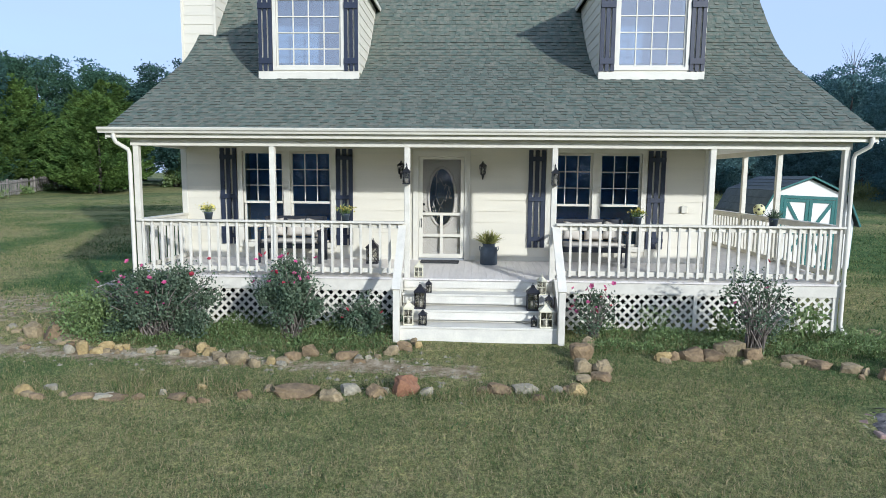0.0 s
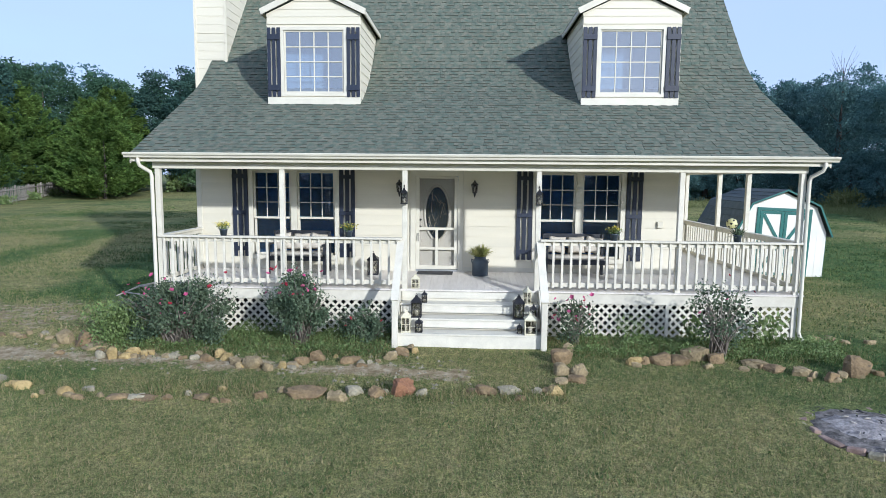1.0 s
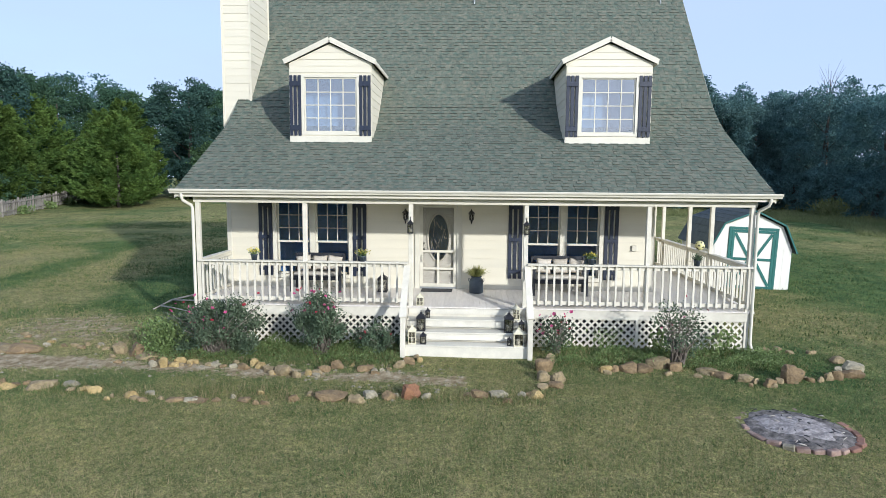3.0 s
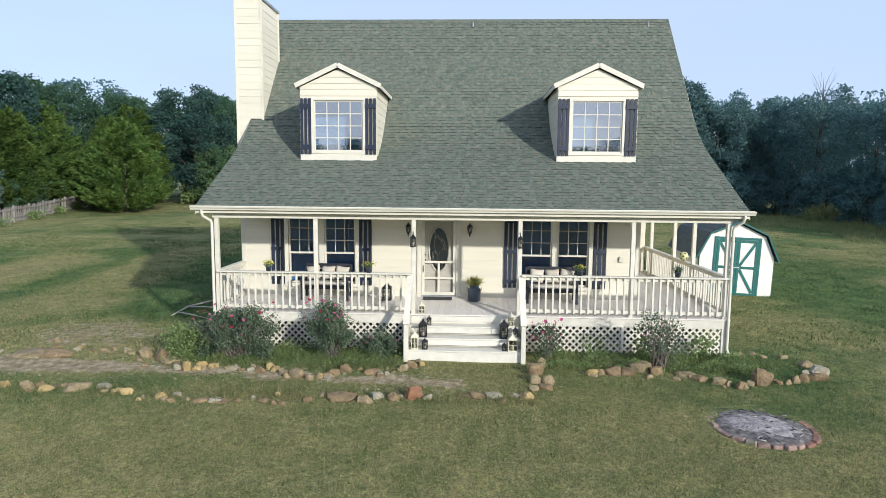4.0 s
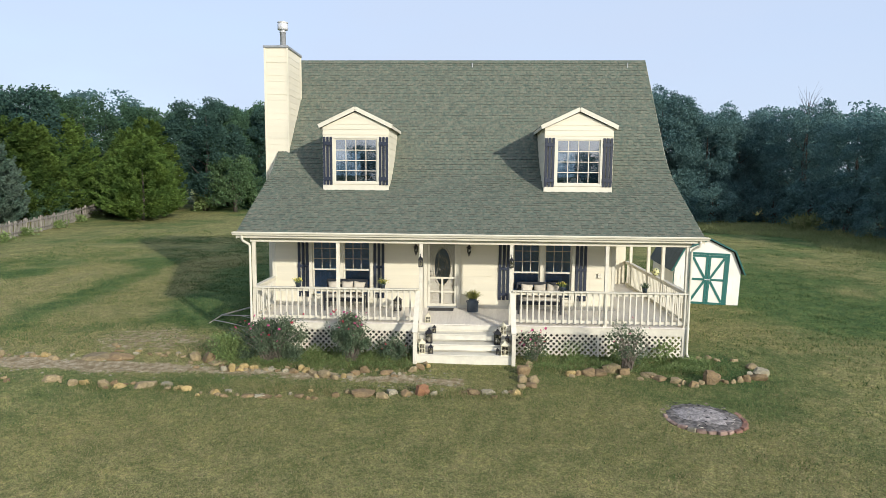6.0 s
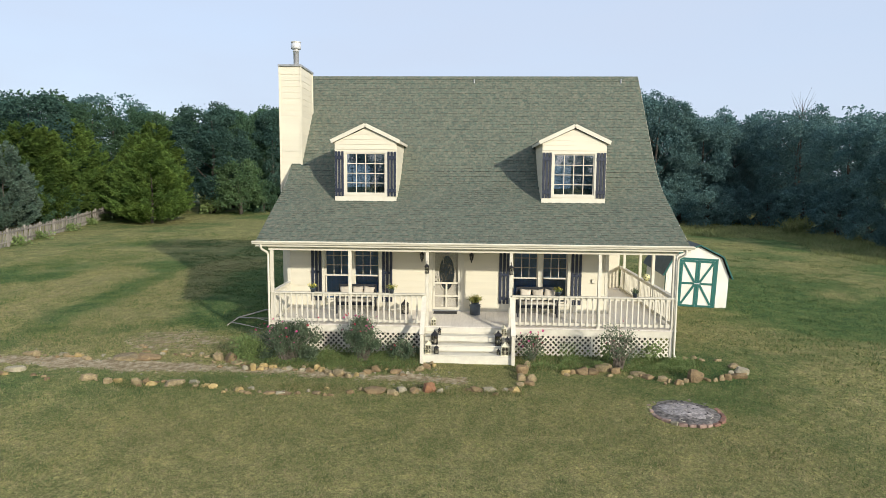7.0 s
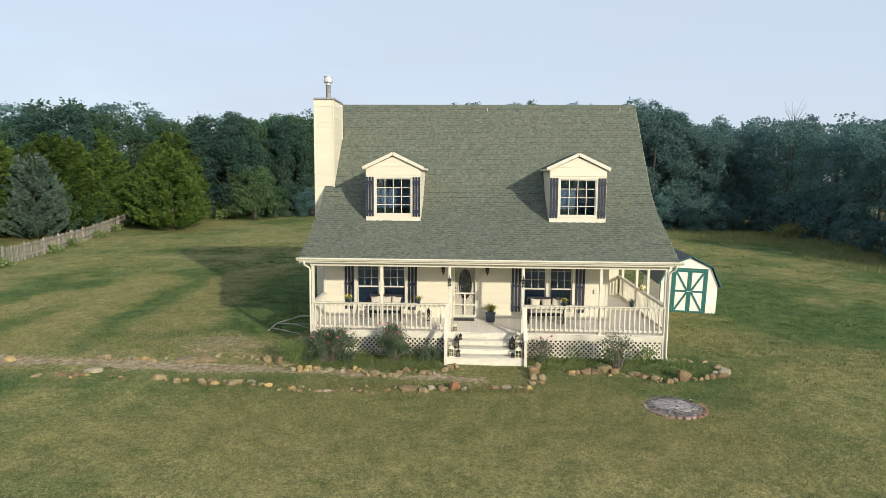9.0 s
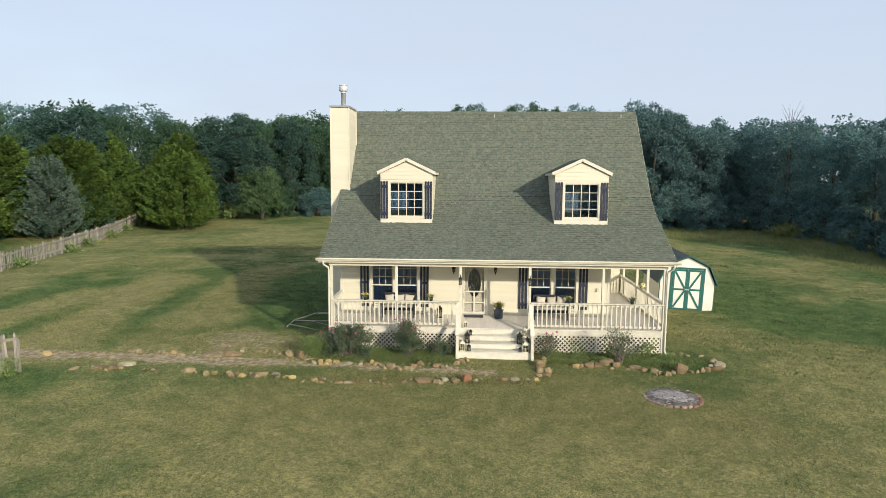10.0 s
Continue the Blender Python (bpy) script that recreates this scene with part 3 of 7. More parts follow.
# storm door
bm = bmesh.new()
Y0, Y1 = WALL_Y + 0.0, WALL_Y + 0.035
box(bm, -0.755, -0.675, Y0, Y1, SILL_Z + 0.045, 3.265, 0.004)
box(bm, 0.115, 0.195, Y0, Y1, SILL_Z + 0.045, 3.265, 0.004)
box(bm, -0.675, 0.115, Y0, Y1, 3.215, 3.265, 0.004)
box(bm, -0.675, 0.115, Y0, Y1, SILL_Z + 0.045, 1.24, 0.004)
box(bm, -0.675, 0.115, Y0, Y1, 2.05, 2.11, 0.004)
box(bm, -0.675, 0.115, Y0, Y1, 1.60, 1.66, 0.004)
box(bm, -0.31, -0.25, Y0 + 0.003, Y1 - 0.003, 1.24, 1.60)
box(bm, -0.31, -0.25, Y0 + 0.003, Y1 - 0.003, 1.66, 2.05)
part("storm_frame", bm, TRIM, door, "white storm door frame")
part("storm_pane", boxed(-0.675, 0.115, Y0 + 0.015, Y0 + 0.019, 2.11, 3.215), SCREEN_GLASS, door).visible_shadow = False
for x0, x1 in ((-0.675, -0.31), (-0.25, 0.115)):
    for z0, z1 in ((1.24, 1.60), (1.66, 2.05)):
        part("storm_pane", boxed(x0, x1, Y0 + 0.015, Y0 + 0.019, z0, z1), SCREEN_GLASS, door).visible_shadow = False
for z in (2.12, 2.28):
    bm = bmesh.new()
    lathe(bm, [(0.0, 0), (0.028, 0.0), (0.03, 0.02), (0.02, 0.05), (0.0, 0.055)], 10)
    part("lock", bm, BLACK, door, at=Matrix.Translation((-0.66, WALL_Y + 0.085, z)) @ pose(0, 0, 0, 90))
bm = bmesh.new()
tube(bm, [(-0.70, Y0 - 0.01, 1.80), (-0.70, Y0 - 0.05, 1.83), (-0.70, Y0 - 0.05, 1.95), (-0.70, Y0 - 0.01, 1.98)], 0.009, 6)
part("handle", bm, BLACK, door, "black pull handle")
for z in (1.4, 2.15, 3.05):
    part("hinge", boxed(0.19, 0.215, Y0 - 0.012, Y0, z, z + 0.1), METAL, door)

# ---- roof ----
RX0, RX1 = -6.16, 7.16
bm = bmesh.new()
ring = [(y, z) for y, z in PROFILE] + [(BACK_Y + 0.45, 3.50)]
under = [(y, z - 0.14) for y, z in ring[::-1]]
loop = ring + under
a = [bm.verts.new((RX0, y, z)) for y, z in loop]
b = [bm.verts.new((RX1, y, z)) for y, z in loop]
n = len(ring)
for i in range(n - 1):
    bm.faces.new((a[i], b[i], b[i + 1], a[i + 1]))
    k = len(loop) - 1 - i
    bm.faces.new((a[k], b[k], b[k - 1], a[k - 1]))
    bm.faces.new((a[i], a[i + 1], a[k - 1], a[k]))
    bm.faces.new((b[i], b[i + 1], b[k - 1], b[k]))
bm.faces.new((a[0], b[0], b[-1], a[-1]))
bm.faces.new((a[n - 1], b[n - 1], b[n], a[n]))
roof = part("roof", bm, FELT, house, "grey-green asphalt shingle roof")
for x in (RX0 - 0.022, RX1 + 0.002):
    bm = bmesh.new()
    for (y0, z0), (y1, z1) in zip(ring, ring[1:]):
        vs = [bm.verts.new(c) for c in ((x, y0, z0 - 0.02), (x, y1, z1 - 0.02), (x, y1, z1 - 0.19), (x, y0, z0 - 0.19),
                                        (x + 0.02, y0, z0 - 0.02), (x + 0.02, y1, z1 - 0.02), (x + 0.02, y1, z1 - 0.19), (x + 0.02, y0, z0 - 0.19))]
        for f in ((0, 1, 2, 3), (7, 6, 5, 4), (0, 4, 5, 1), (2, 6, 7, 3), (0, 3, 7, 4), (1, 5, 6, 2)):
            bm.faces.new([vs[i] for i in f])
    part("rake_board", bm, TRIM, house)

# gutter with a lip, fascia, beam and porch ceiling
bm = bmesh.new()
section = ((0.0, 0.10), (-0.015, 0.10), (-0.015, 0.085), (-0.105, 0.085), (-0.12, 0.10), (-0.125, 0.09), (-0.115, 0.055), (-0.085, 0.035), (-0.075, 0.0), (0.0, 0.0))
a = [bm.verts.new((-6.25, EAVE_Y - 0.024 + y, 3.575 + z)) for y, z in section]
b = [bm.verts.new((7.27, EAVE_Y - 0.024 + y, 3.575 + z)) for y, z in section]
bm.faces.new(a[::-1])
bm.faces.new(b)
for i in range(len(section)):
    j = (i + 1) % len(section)
    bm.faces.new((a[i], a[j], b[j], b[i]))
part("gutter", bm, TRIM, house, "white eaves gutter")
part("fascia", boxed(-6.16, 7.16, EAVE_Y - 0.022, EAVE_Y - 0.003, 3.50, 3.655), TRIM, house)
part("soffit", boxed(-6.14, 7.14, EAVE_Y - 0.003, FRONT_Y + 0.02, 3.50, 3.515), TRIM, house)
part("beam", boxed(-5.82, 6.86, FRONT_Y + 0.0, FRONT_Y + 0.12, 3.37, 3.50, 0.004), TRIM, house, "white porch beam")
part("beam", boxed(6.80, 6.92, FRONT_Y + 0.12, 18.4, 3.39, 3.57, 0.004), TRIM, house, "white porch beam")
part("beam", boxed(-5.80, -5.68, FRONT_Y + 0.12, WALL_Y, 3.39, 3.57, 0.004), TRIM, house, "white porch beam")
bm = bmesh.new()
box(bm, -5.80, 6.80, FRONT_Y + 0.12, WALL_Y + 0.03, 3.50, 3.52)
box(bm, RIGHT_X, 6.80, WALL_Y + 0.03, 18.4, 3.50, 3.52)
part("porch_ceiling", bm, CEILING, house)


def downspout(x, lean):
    bm = bmesh.new()
    y = FRONT_Y - 0.035
    tube(bm, [(x + lean * 0.17, EAVE_Y - 0.06, 3.60), (x + lean * 0.17, EAVE_Y - 0.06, 3.50), (x + lean * 0.15, EAVE_Y - 0.04, 3.42), (x + lean * 0.02, y - 0.01, 3.30),
              (x, y, 3.22), (x, y, 2.0), (x, y, 0.32), (x + lean * 0.02, y - 0.03, 0.22), (x + lean * 0.03, y - 0.14, 0.17)], 0.037, 8)
    part("downspout", bm, TRIM, house, "white downspout elbow and pipe")


downspout(-5.82, -1)
downspout(6.87, 1)

# ---- porch: deck boards, posts, rails, lattice, steps ----
deck = part("porch_deck", boxed(-5.78, 6.88, FRONT_Y + 0.02, 18.4, 0.80, DECK_Z - 0.035), RAIL, house, "grey painted board porch floor")
x = -5.80
while x < 6.82:
    y1 = WALL_Y if x < RIGHT_X - 0.05 else 18.4
    bm = bmesh.new()
    lines = [(FRONT_Y - 0.02, DECK_Z), (WALL_Y, SILL_Z)] + ([(18.4, SILL_Z)] if y1 > 14 else [])
    rows = [[bm.verts.new((u, y, z - d)) for u, d in ((x + 0.001, 0.03), (x + 0.001, 0.002), (x + 0.003, 0), (x + 0.137, 0), (x + 0.139, 0.002), (x + 0.139, 0.03))] for y, z in lines]
    for p, q in zip(rows, rows[1:]):
        for i in range(6):
            bm.faces.new((p[i], p[(i + 1) % 6], q[(i + 1) % 6], q[i]))
    bm.faces.new(rows[0])
    bm.faces.new(rows[-1][::-1])
    part("plank", bm, DECK, deck)
    x += 0.14
part("rim_board", boxed(-5.80, -0.95, FRONT_Y, FRONT_Y + 0.02, 0.79, 0.99), RAIL, house)
part("rim_board", boxed(1.95, 6.90, FRONT_Y, FRONT_Y + 0.02, 0.79, 0.99), RAIL, house)
part("rim_board", boxed(-5.82, -5.80, FRONT_Y, WALL_Y, 0.79, 0.99), RAIL, house)
part("rim_board", boxed(6.90, 6.92, FRONT_Y, 18.4, 0.79, 0.99), RAIL, house)


def post(x, y, z0=DECK_Z, z1=3.39, w=0.10):
    return part("porch_post", boxed(x - w / 2, x + w / 2, y - w / 2, y + w / 2, z0, z1, 0.006), RAIL, house)


POST_Y = FRONT_Y + 0.06
for x, foot in ((-5.735, 0.1), (-3.245, DECK_Z), (-0.81, DECK_Z), (1.80, DECK_Z), (4.53, DECK_Z), (6.79, 0.1)):
    post(x, POST_Y, foot)
for y in (13.63, 15.29, 17.70):
    post(6.87, y)


def railing(a, b, out):
    """A rail from a to b (plan points) at deck height; out points to the side on which the balusters are nailed."""
    a, b, out = Vector((*a, 0)), Vector((*b, 0)), Vector((*out, 0))
    rail = thing("railing", label="white wooden porch railing with square balusters")
    rail.parent = house
    way, length = (b - a).normalized(), (b - a).length
    m = Matrix((way, -out, UP)).transposed().to_4x4()
    m.translation = a
    for name, (y0, y1, z0, z1) in (("cap_rail", (-0.075, 0.07, 2.012, 2.05)), ("top_rail", (-0.0, 0.038, 1.925, 2.012)), ("bottom_rail", (-0.0, 0.038, 1.115, 1.20))):
        part(name, boxed(0, length, y0, y1, z0, z1, 0.004), RAIL, rail, at=m)
    count = max(1, round(length / 0.174))
    me = None
    for i in range(count):
        x = (i + 0.5) * length / count
        at = m @ Matrix.Translation((x, 0, 0))
        if me is None:
            me = part("baluster", boxed(-0.022, 0.022, -0.044, -0.001, 1.10, 2.01, 0.003), RAIL, rail, at=at).data
        else:
            child("baluster", me, rail, at=at)
    return rail


railing((-5.73, FRONT_Y + 0.02), (-0.86, FRONT_Y + 0.02), (0, -1))
railing((1.85, FRONT_Y + 0.02), (6.86, FRONT_Y + 0.02), (0, -1))
railing((-5.75, WALL_Y), (-5.75, FRONT_Y + 0.11), (-1, 0))
railing((6.89, FRONT_Y + 0.11), (6.89, 18.4), (1, 0))


def lattice(a, b, z0, z1, out):
    """Crossed diagonal slats between two plan points."""
    a, b = Vector((*a, 0)), Vector((*b, 0))
    length, h = (b - a).length, z1 - z0
    m = Matrix(((b - a).normalized(), -Vector((*out, 0)), UP)).transposed().to_4x4()
    m.translation = a + UP * z0
    lat = thing("lattice_panel", label="white diagonal lattice skirting")
    lat.parent = house
    for sign, y in ((1, 0.0), (-1, 0.008)):
        c = -h + 0.03 if sign > 0 else 0.03
        while c < length + (0 if sign > 0 else h):
            pts = []
            x0, x1 = (c, c + h) if sign > 0 else (c, c - h)
            s0, s1 = 0.0, 1.0
            lo, hi = sorted(((0 - x0) / (x1 - x0), (length - x0) / (x1 - x0)))
            s0, s1 = max(s0, lo), min(s1, hi)
            if s1 - s0 > 0.06:
                p, q = Vector((x0 + s0 * (x1 - x0), y, s0 * h)), Vector((x0 + s1 * (x1 - x0), y, s1 * h))
                bm = bmesh.new()
                beam_between(bm, p, q, 0.007, 0.046)
                part("slat", bm, RAIL, lat, at=m)
            c += 0.166
    return lat


lattice((-5.75, FRONT_Y + 0.035), (-0.95, FRONT_Y + 0.035), 0.02, 0.80, (0, -1))
lattice((1.95, FRONT_Y + 0.035), (6.82, FRONT_Y + 0.035), 0.02, 0.80, (0, -1))
lattice((-5.78, WALL_Y + 0.0), (-5.78, FRONT_Y + 0.06), 0.02, 0.80, (-1, 0))
for x in (-3.3, 4.35):
    part("lattice_batten", boxed(x - 0.03, x + 0.03, FRONT_Y - 0.005, FRONT_Y + 0.02, 0.02, 0.80), RAIL, house)
# added dark sheet: shade under the porch as colour, in the roof felt's material
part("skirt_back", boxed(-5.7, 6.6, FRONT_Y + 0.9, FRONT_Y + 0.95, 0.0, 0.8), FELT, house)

steps = thing("porch_steps", label="four broad worn white wooden porch steps")
steps.parent = house
SX0, SX1, RISE, RUN = -0.86, 1.82, (DECK_Z - 0.13) / 4, 0.29
for i in range(4):
    z, y = DECK_Z - i * RISE, FRONT_Y - 0.02 - i * RUN
    if i:
        part("tread", boxed(SX0, SX1, y, y + RUN + 0.24, z - 0.04, z, 0.006), STEP, steps)
    part("riser", boxed(SX0 + 0.01, SX1 - 0.01, y + 0.006, y + 0.03, z - 0.17 if i < 3 else 0.08, z - 0.042), STEP, steps)
    part("kickboard", boxed(SX0 + 0.01, SX1 - 0.01, y + 0.11, y + 0.13, z - RISE, z - 0.04), STEP, steps)
for x in (SX0 - 0.05, SX1 + 0.01):
    bm = bmesh.new()
    yf = FRONT_Y - 0.02 - 3 * RUN
    pts = [(FRONT_Y, 0.05), (FRONT_Y, DECK_Z + 0.02), (FRONT_Y - 0.1, DECK_Z + 0.02), (yf - 0.04, 0.13 + RISE + 0.06), (yf - 0.04, 0.05)]
    a = [bm.verts.new((x, y, z)) for y, z in pts]
    b = [bm.verts.new((x + 0.04, y, z)) for y, z in pts]
    bm.faces.new(a[::-1])
    bm.faces.new(b)
    for i in range(len(pts)):
        j = (i + 1) % len(pts)
        bm.faces.new((a[i], a[j], b[j], b[i]))
    part("stringer", bm, RAIL, steps)
    c = x + 0.02
    part("newel", boxed(c - 0.055, c + 0.055, yf - 0.1, yf + 0.01, 0.05, 0.98, 0.006), RAIL, steps)
    bm = bmesh.new()
    beam_between(bm, (c, yf - 0.1, 0.99), (c, FRONT_Y + 0.04, 2.0), 0.14, 0.04)
    part("sloped_handrail", bm, RAIL, steps)
    bm = bmesh.new()
    beam_between(bm, (c, yf - 0.04, 0.93), (c, FRONT_Y + 0.04, 1.93), 0.035, 0.10)
    part("sloped_rail", bm, RAIL, steps)

# ---- dormers ----
def dormer(cx, w):
    """Gabled dormer; w is the width of its face."""
    d = thing("dormer", label="white gabled roof dormer with gridded window and navy shutters")
    d.parent = house
    x0, x1, y = cx - w / 2, cx + w / 2, 13.20
    z0, z1, peak = 4.80, 6.86, 7.34
    hole = (cx - 0.68, cx + 0.68, 5.12, 6.50)
    bm = bmesh.new()
    wall_with_holes(bm, x0, x1, z0, z1, y, y + 0.12, [hole])
    vs = [(x0, z1), (x1, z1), (cx, peak)]
    a = [bm.verts.new((x, y, z)) for x, z in vs]
    b = [bm.verts.new((x, y + 0.12, z)) for x, z in vs]
    bm.faces.new(a)
    bm.faces.new(b[::-1])
    for i in range(3):
        j = (i + 1) % 3
        bm.faces.new((a[i], b[i], b[j], a[j]))
    part("face_wall", bm, SIDING, d)
    for xa, xb in ((x0, x0 + 0.1), (x1 - 0.1, x1)):
        bm = bmesh.new()
        pts = [(y + 0.12, z0 - 0.15), (y + 0.12, z1)]
        yb = float(np.interp(z1, [p[1] for p in PROFILE], [p[0] for p in PROFILE]))
        ring = [(y + 0.12, roof_z(y + 0.12) - 0.1), (14.2, roof_z(14.2) - 0.1), (14.9, roof_z(14.9) - 0.1), (yb + 0.1, z1), (y + 0.12, z1)]
        a = [bm.verts.new((xa, yy, zz)) for yy, zz in ring]
        b = [bm.verts.new((xb, yy, zz)) for yy, zz in ring]
        bm.faces.new(a[::-1])
        bm.faces.new(b)
        for i in range(len(ring)):
            j = (i + 1) % len(ring)
            bm.faces.new((a[i], a[j], b[j], b[i]))
        part("cheek", bm, SIDING, d)
        # lapped planks on the cheeks, cut along the roof
        out = -1 if xa == x0 else 1
        xs = x0 if out < 0 else x1
        z = z0
        while z < z1 - 0.05:
            top = min(z + 0.2, z1)
            yr = float(np.interp(z + 0.1, [p[1] for p in PROFILE], [p[0] for p in PROFILE]))
            if yr > y + 0.1:
                bm = bmesh.new()
                vs = [bm.verts.new((xs + out * dd, u, zz)) for u in (y, yr + 0.1) for dd, zz in ((0.0, z), (0.02, z), (0.006, top + 0.01), (0.0, top + 0.01))]
                bm.faces.new(vs[:4])
                bm.faces.new(vs[7:3:-1])
                for i in range(4):
                    j = (i + 1) % 4
                    bm.faces.new((vs[i], vs[i + 4], vs[j + 4], vs[j]))
                part("plank", bm, SIDING, d)
            z += 0.2
    # face planks in the gable and the band over the window
    z = 6.62
    while z < peak - 0.1:
        half = w / 2 if z + 0.16 < z1 else (w / 2) * (peak - z - 0.02) / (peak - z1)
        half = min(half, w / 2)
        top_half = min(w / 2, max(0.02, (w / 2) * (peak - z - 0.18) / (peak - z1)))
        bm = bmesh.new()
        f = [bm.verts.new((cx + sx, y - dd, zz)) for sx, zz, dd in ((-half, z, 0.02), (half, z, 0.02), (top_half, z + 0.17, 0.006), (-top_half, z + 0.17, 0.006))]
        g = [bm.verts.new((v.co.x, y, v.co.z)) for v in f]
        bm.faces.new(f)
        bm.faces.new(g[::-1])
        for i in range(4):
            j = (i + 1) % 4
            bm.faces.new((f[i], g[i], g[j], f[j]))
        part("plank", bm, SIDING, d)
        z += 0.165
    part("sill_board", boxed(x0 - 0.01, x1 + 0.01, y - 0.03, y, z0, 5.02, 0.004), TRIM, d)
    # roof slopes of the dormer, running back into the main roof
    for s in (-1, 1):
        bm = bmesh.new()
        ex, ez = cx + s * (w / 2 + 0.12), z1 + 0.09
        px, pz = cx, peak + 0.165
        yb_e = float(np.interp(ez, [p[1] for p in PROFILE], [p[0] for p in PROFILE])) + 0.15
        yb_p = float(np.interp(pz, [p[1] for p in PROFILE], [p[0] for p in PROFILE])) + 0.15
        ring = [(ex, y - 0.07, ez), (px, y - 0.07, pz), (px, yb_p, pz), (ex, yb_e, ez)]
        top = [bm.verts.new(p) for p in ring]
        low = [bm.verts.new((p[0], p[1], p[2] - 0.05)) for p in ring]
        bm.faces.new(top)
        bm.faces.new(low[::-1])
        for i in range(4):
            j = (i + 1) % 4
            bm.faces.new((top[i], low[i], low[j], top[j]))
        part("dormer_roof", bm, DORMER_SHINGLE, d)
        bm = bmesh.new()
        beam_between(bm, (ex + s * 0.005, y - 0.085, ez - 0.07), (px, y - 0.085, pz - 0.07), 0.03, 0.125)
        part("rake_board", bm, TRIM, d)
        part("eave_board", boxed(ex - 0.015, ex + 0.015, y - 0.06, yb_e - 0.1, ez - 0.13, ez - 0.04), TRIM, d)
    bm = bmesh.new()
    h, t = hole, 0.07
    box(bm, h[0] - t, h[0], y - 0.025, y + 0.05, h[2] - t, h[3] + t)
    box(bm, h[1], h[1] + t, y - 0.025, y + 0.05, h[2] - t, h[3] + t)
    box(bm, h[0], h[1], y - 0.025, y + 0.05, h[3], h[3] + t)
    box(bm, h[0], h[1], y - 0.025, y + 0.05, h[2] - t, h[2])
    part("casing", bm, TRIM, d)
    sash(d, h[0], h[1], h[2], h[3], y + 0.03, 4, 4, 0.035, 0.022)
    # blue backing added close behind the glass in place of its reflection
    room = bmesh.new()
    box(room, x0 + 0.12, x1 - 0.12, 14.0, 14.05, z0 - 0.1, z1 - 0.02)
    part("room_wall", room, PANE_BLUE, d)
    for a, b in ((x0 + 0.005, h[0] - t - 0.005), (h[1] + t + 0.005, x1 - 0.005)):
        w3 = (b - a - 0.07) / 3
        for i in range(3):
            part("shutter_board", boxed(a + i * (w3 + 0.035), a + i * (w3 + 0.035) + w3, y - 0.045, y - 0.02, 5.03, 6.55, 0.003), NAVY, d)
        for zz in (5.23, 6.34):
            part("shutter_batten", boxed(a, b, y - 0.065, y - 0.045, zz - 0.06, zz + 0.06, 0.003), NAVY, d)
    return d


dormer(-3.09, 2.10)
dormer(3.97, 2.12)

# ---- chimney ----
CX0, CX1, CY0, CY1 = -6.58, -5.76, 14.95, 16.65
chim = part("chimney", boxed(CX0 + 0.02, CX1 - 0.02, CY0 + 0.02, CY1 - 0.02, 0.0, 9.68), SIDING, house, "cream sided chimney chase")
z = 3.6
while z < 9.6:
    for s in range(4):
        bm = bmesh.new()
        top = min(z + 0.215, 9.68)
        ring = []
        for zz, d in ((z, 0.014), (top + 0.01, 0.004)):
            x0, x1, y0, y1 = CX0 + 0.02 - d, CX1 - 0.02 + d, CY0 + 0.02 - d, CY1 - 0.02 + d
            c = ((x0, y0), (x1, y0), (x1, y1), (x0, y1))
            i = (CX0 + 0.03, CY0 + 0.03), (CX1 - 0.03, CY0 + 0.03), (CX1 - 0.03, CY1 - 0.03), (CX0 + 0.03, CY1 - 0.03)
            ring.append([bm.verts.new((*p, zz)) for p in (c[s], c[(s + 1) % 4], i[(s + 1) % 4], i[s])])
        a, b = ring
        bm.faces.new(a[::-1])
        bm.faces.new(b)
        for k in range(4):
            bm.faces.new((a[k], a[(k + 1) % 4], b[(k + 1) % 4], b[k]))
        part("plank", bm, SIDING, chim)
    z += 0.215
for x, y in ((CX0, CY0), (CX1, CY0), (CX1, CY1), (CX0, CY1)):
    part("corner_board", boxed(x - 0.045 if x == CX1 else x - 0.01, x + 0.01 if x == CX1 else x + 0.045, y - 0.01 if y == CY0 else y - 0.045, y + 0.045 if y == CY0 else y + 0.01, 3.4, 9.68), SIDING, chim)
part("chimney_cap", boxed(CX0 - 0.03, CX1 + 0.03, CY0 - 0.03, CY1 + 0.03, 9.68, 9.76, 0.01), FLASH, house, "grey metal chase cover")
bm = bmesh.new()
lathe(bm, [(0.10, 0.0), (0.10, 0.62), (0.12, 0.62), (0.12, 0.66), (0.10, 0.66), (0.10, 0.72), (0.175, 0.72), (0.185, 0.74), (0.185, 0.90), (0.175, 0.92), (0.1, 0.93), (0.19, 0.96), (0.19, 0.985), (0.03, 1.03)], 18)
part("flue_pipe", bm, METAL, house, "galvanised flue pipe with cap", at=Matrix.Translation((-6.18, 15.85, 9.76)))

# small vent pipes under the ridge, and a junction box on the wall by the porch corner
for x in (0.58, 6.45):
    bm = bmesh.new()
    lathe(bm, [(0.022, -0.15), (0.022, 0.17), (0.016, 0.17), (0.016, 0.1), (0.0, 0.1)], 10)
    part("vent_pipe", bm, FLASH, house, "thin metal vent pipe", at=Matrix.Translation((x, 17.72, roof_z(17.72))))
part("junction_box", boxed(4.66, 4.78, WALL_Y - 0.05, WALL_Y + 0.005, 2.16, 2.30, 0.006), TRIM, house, "small white outdoor socket box")

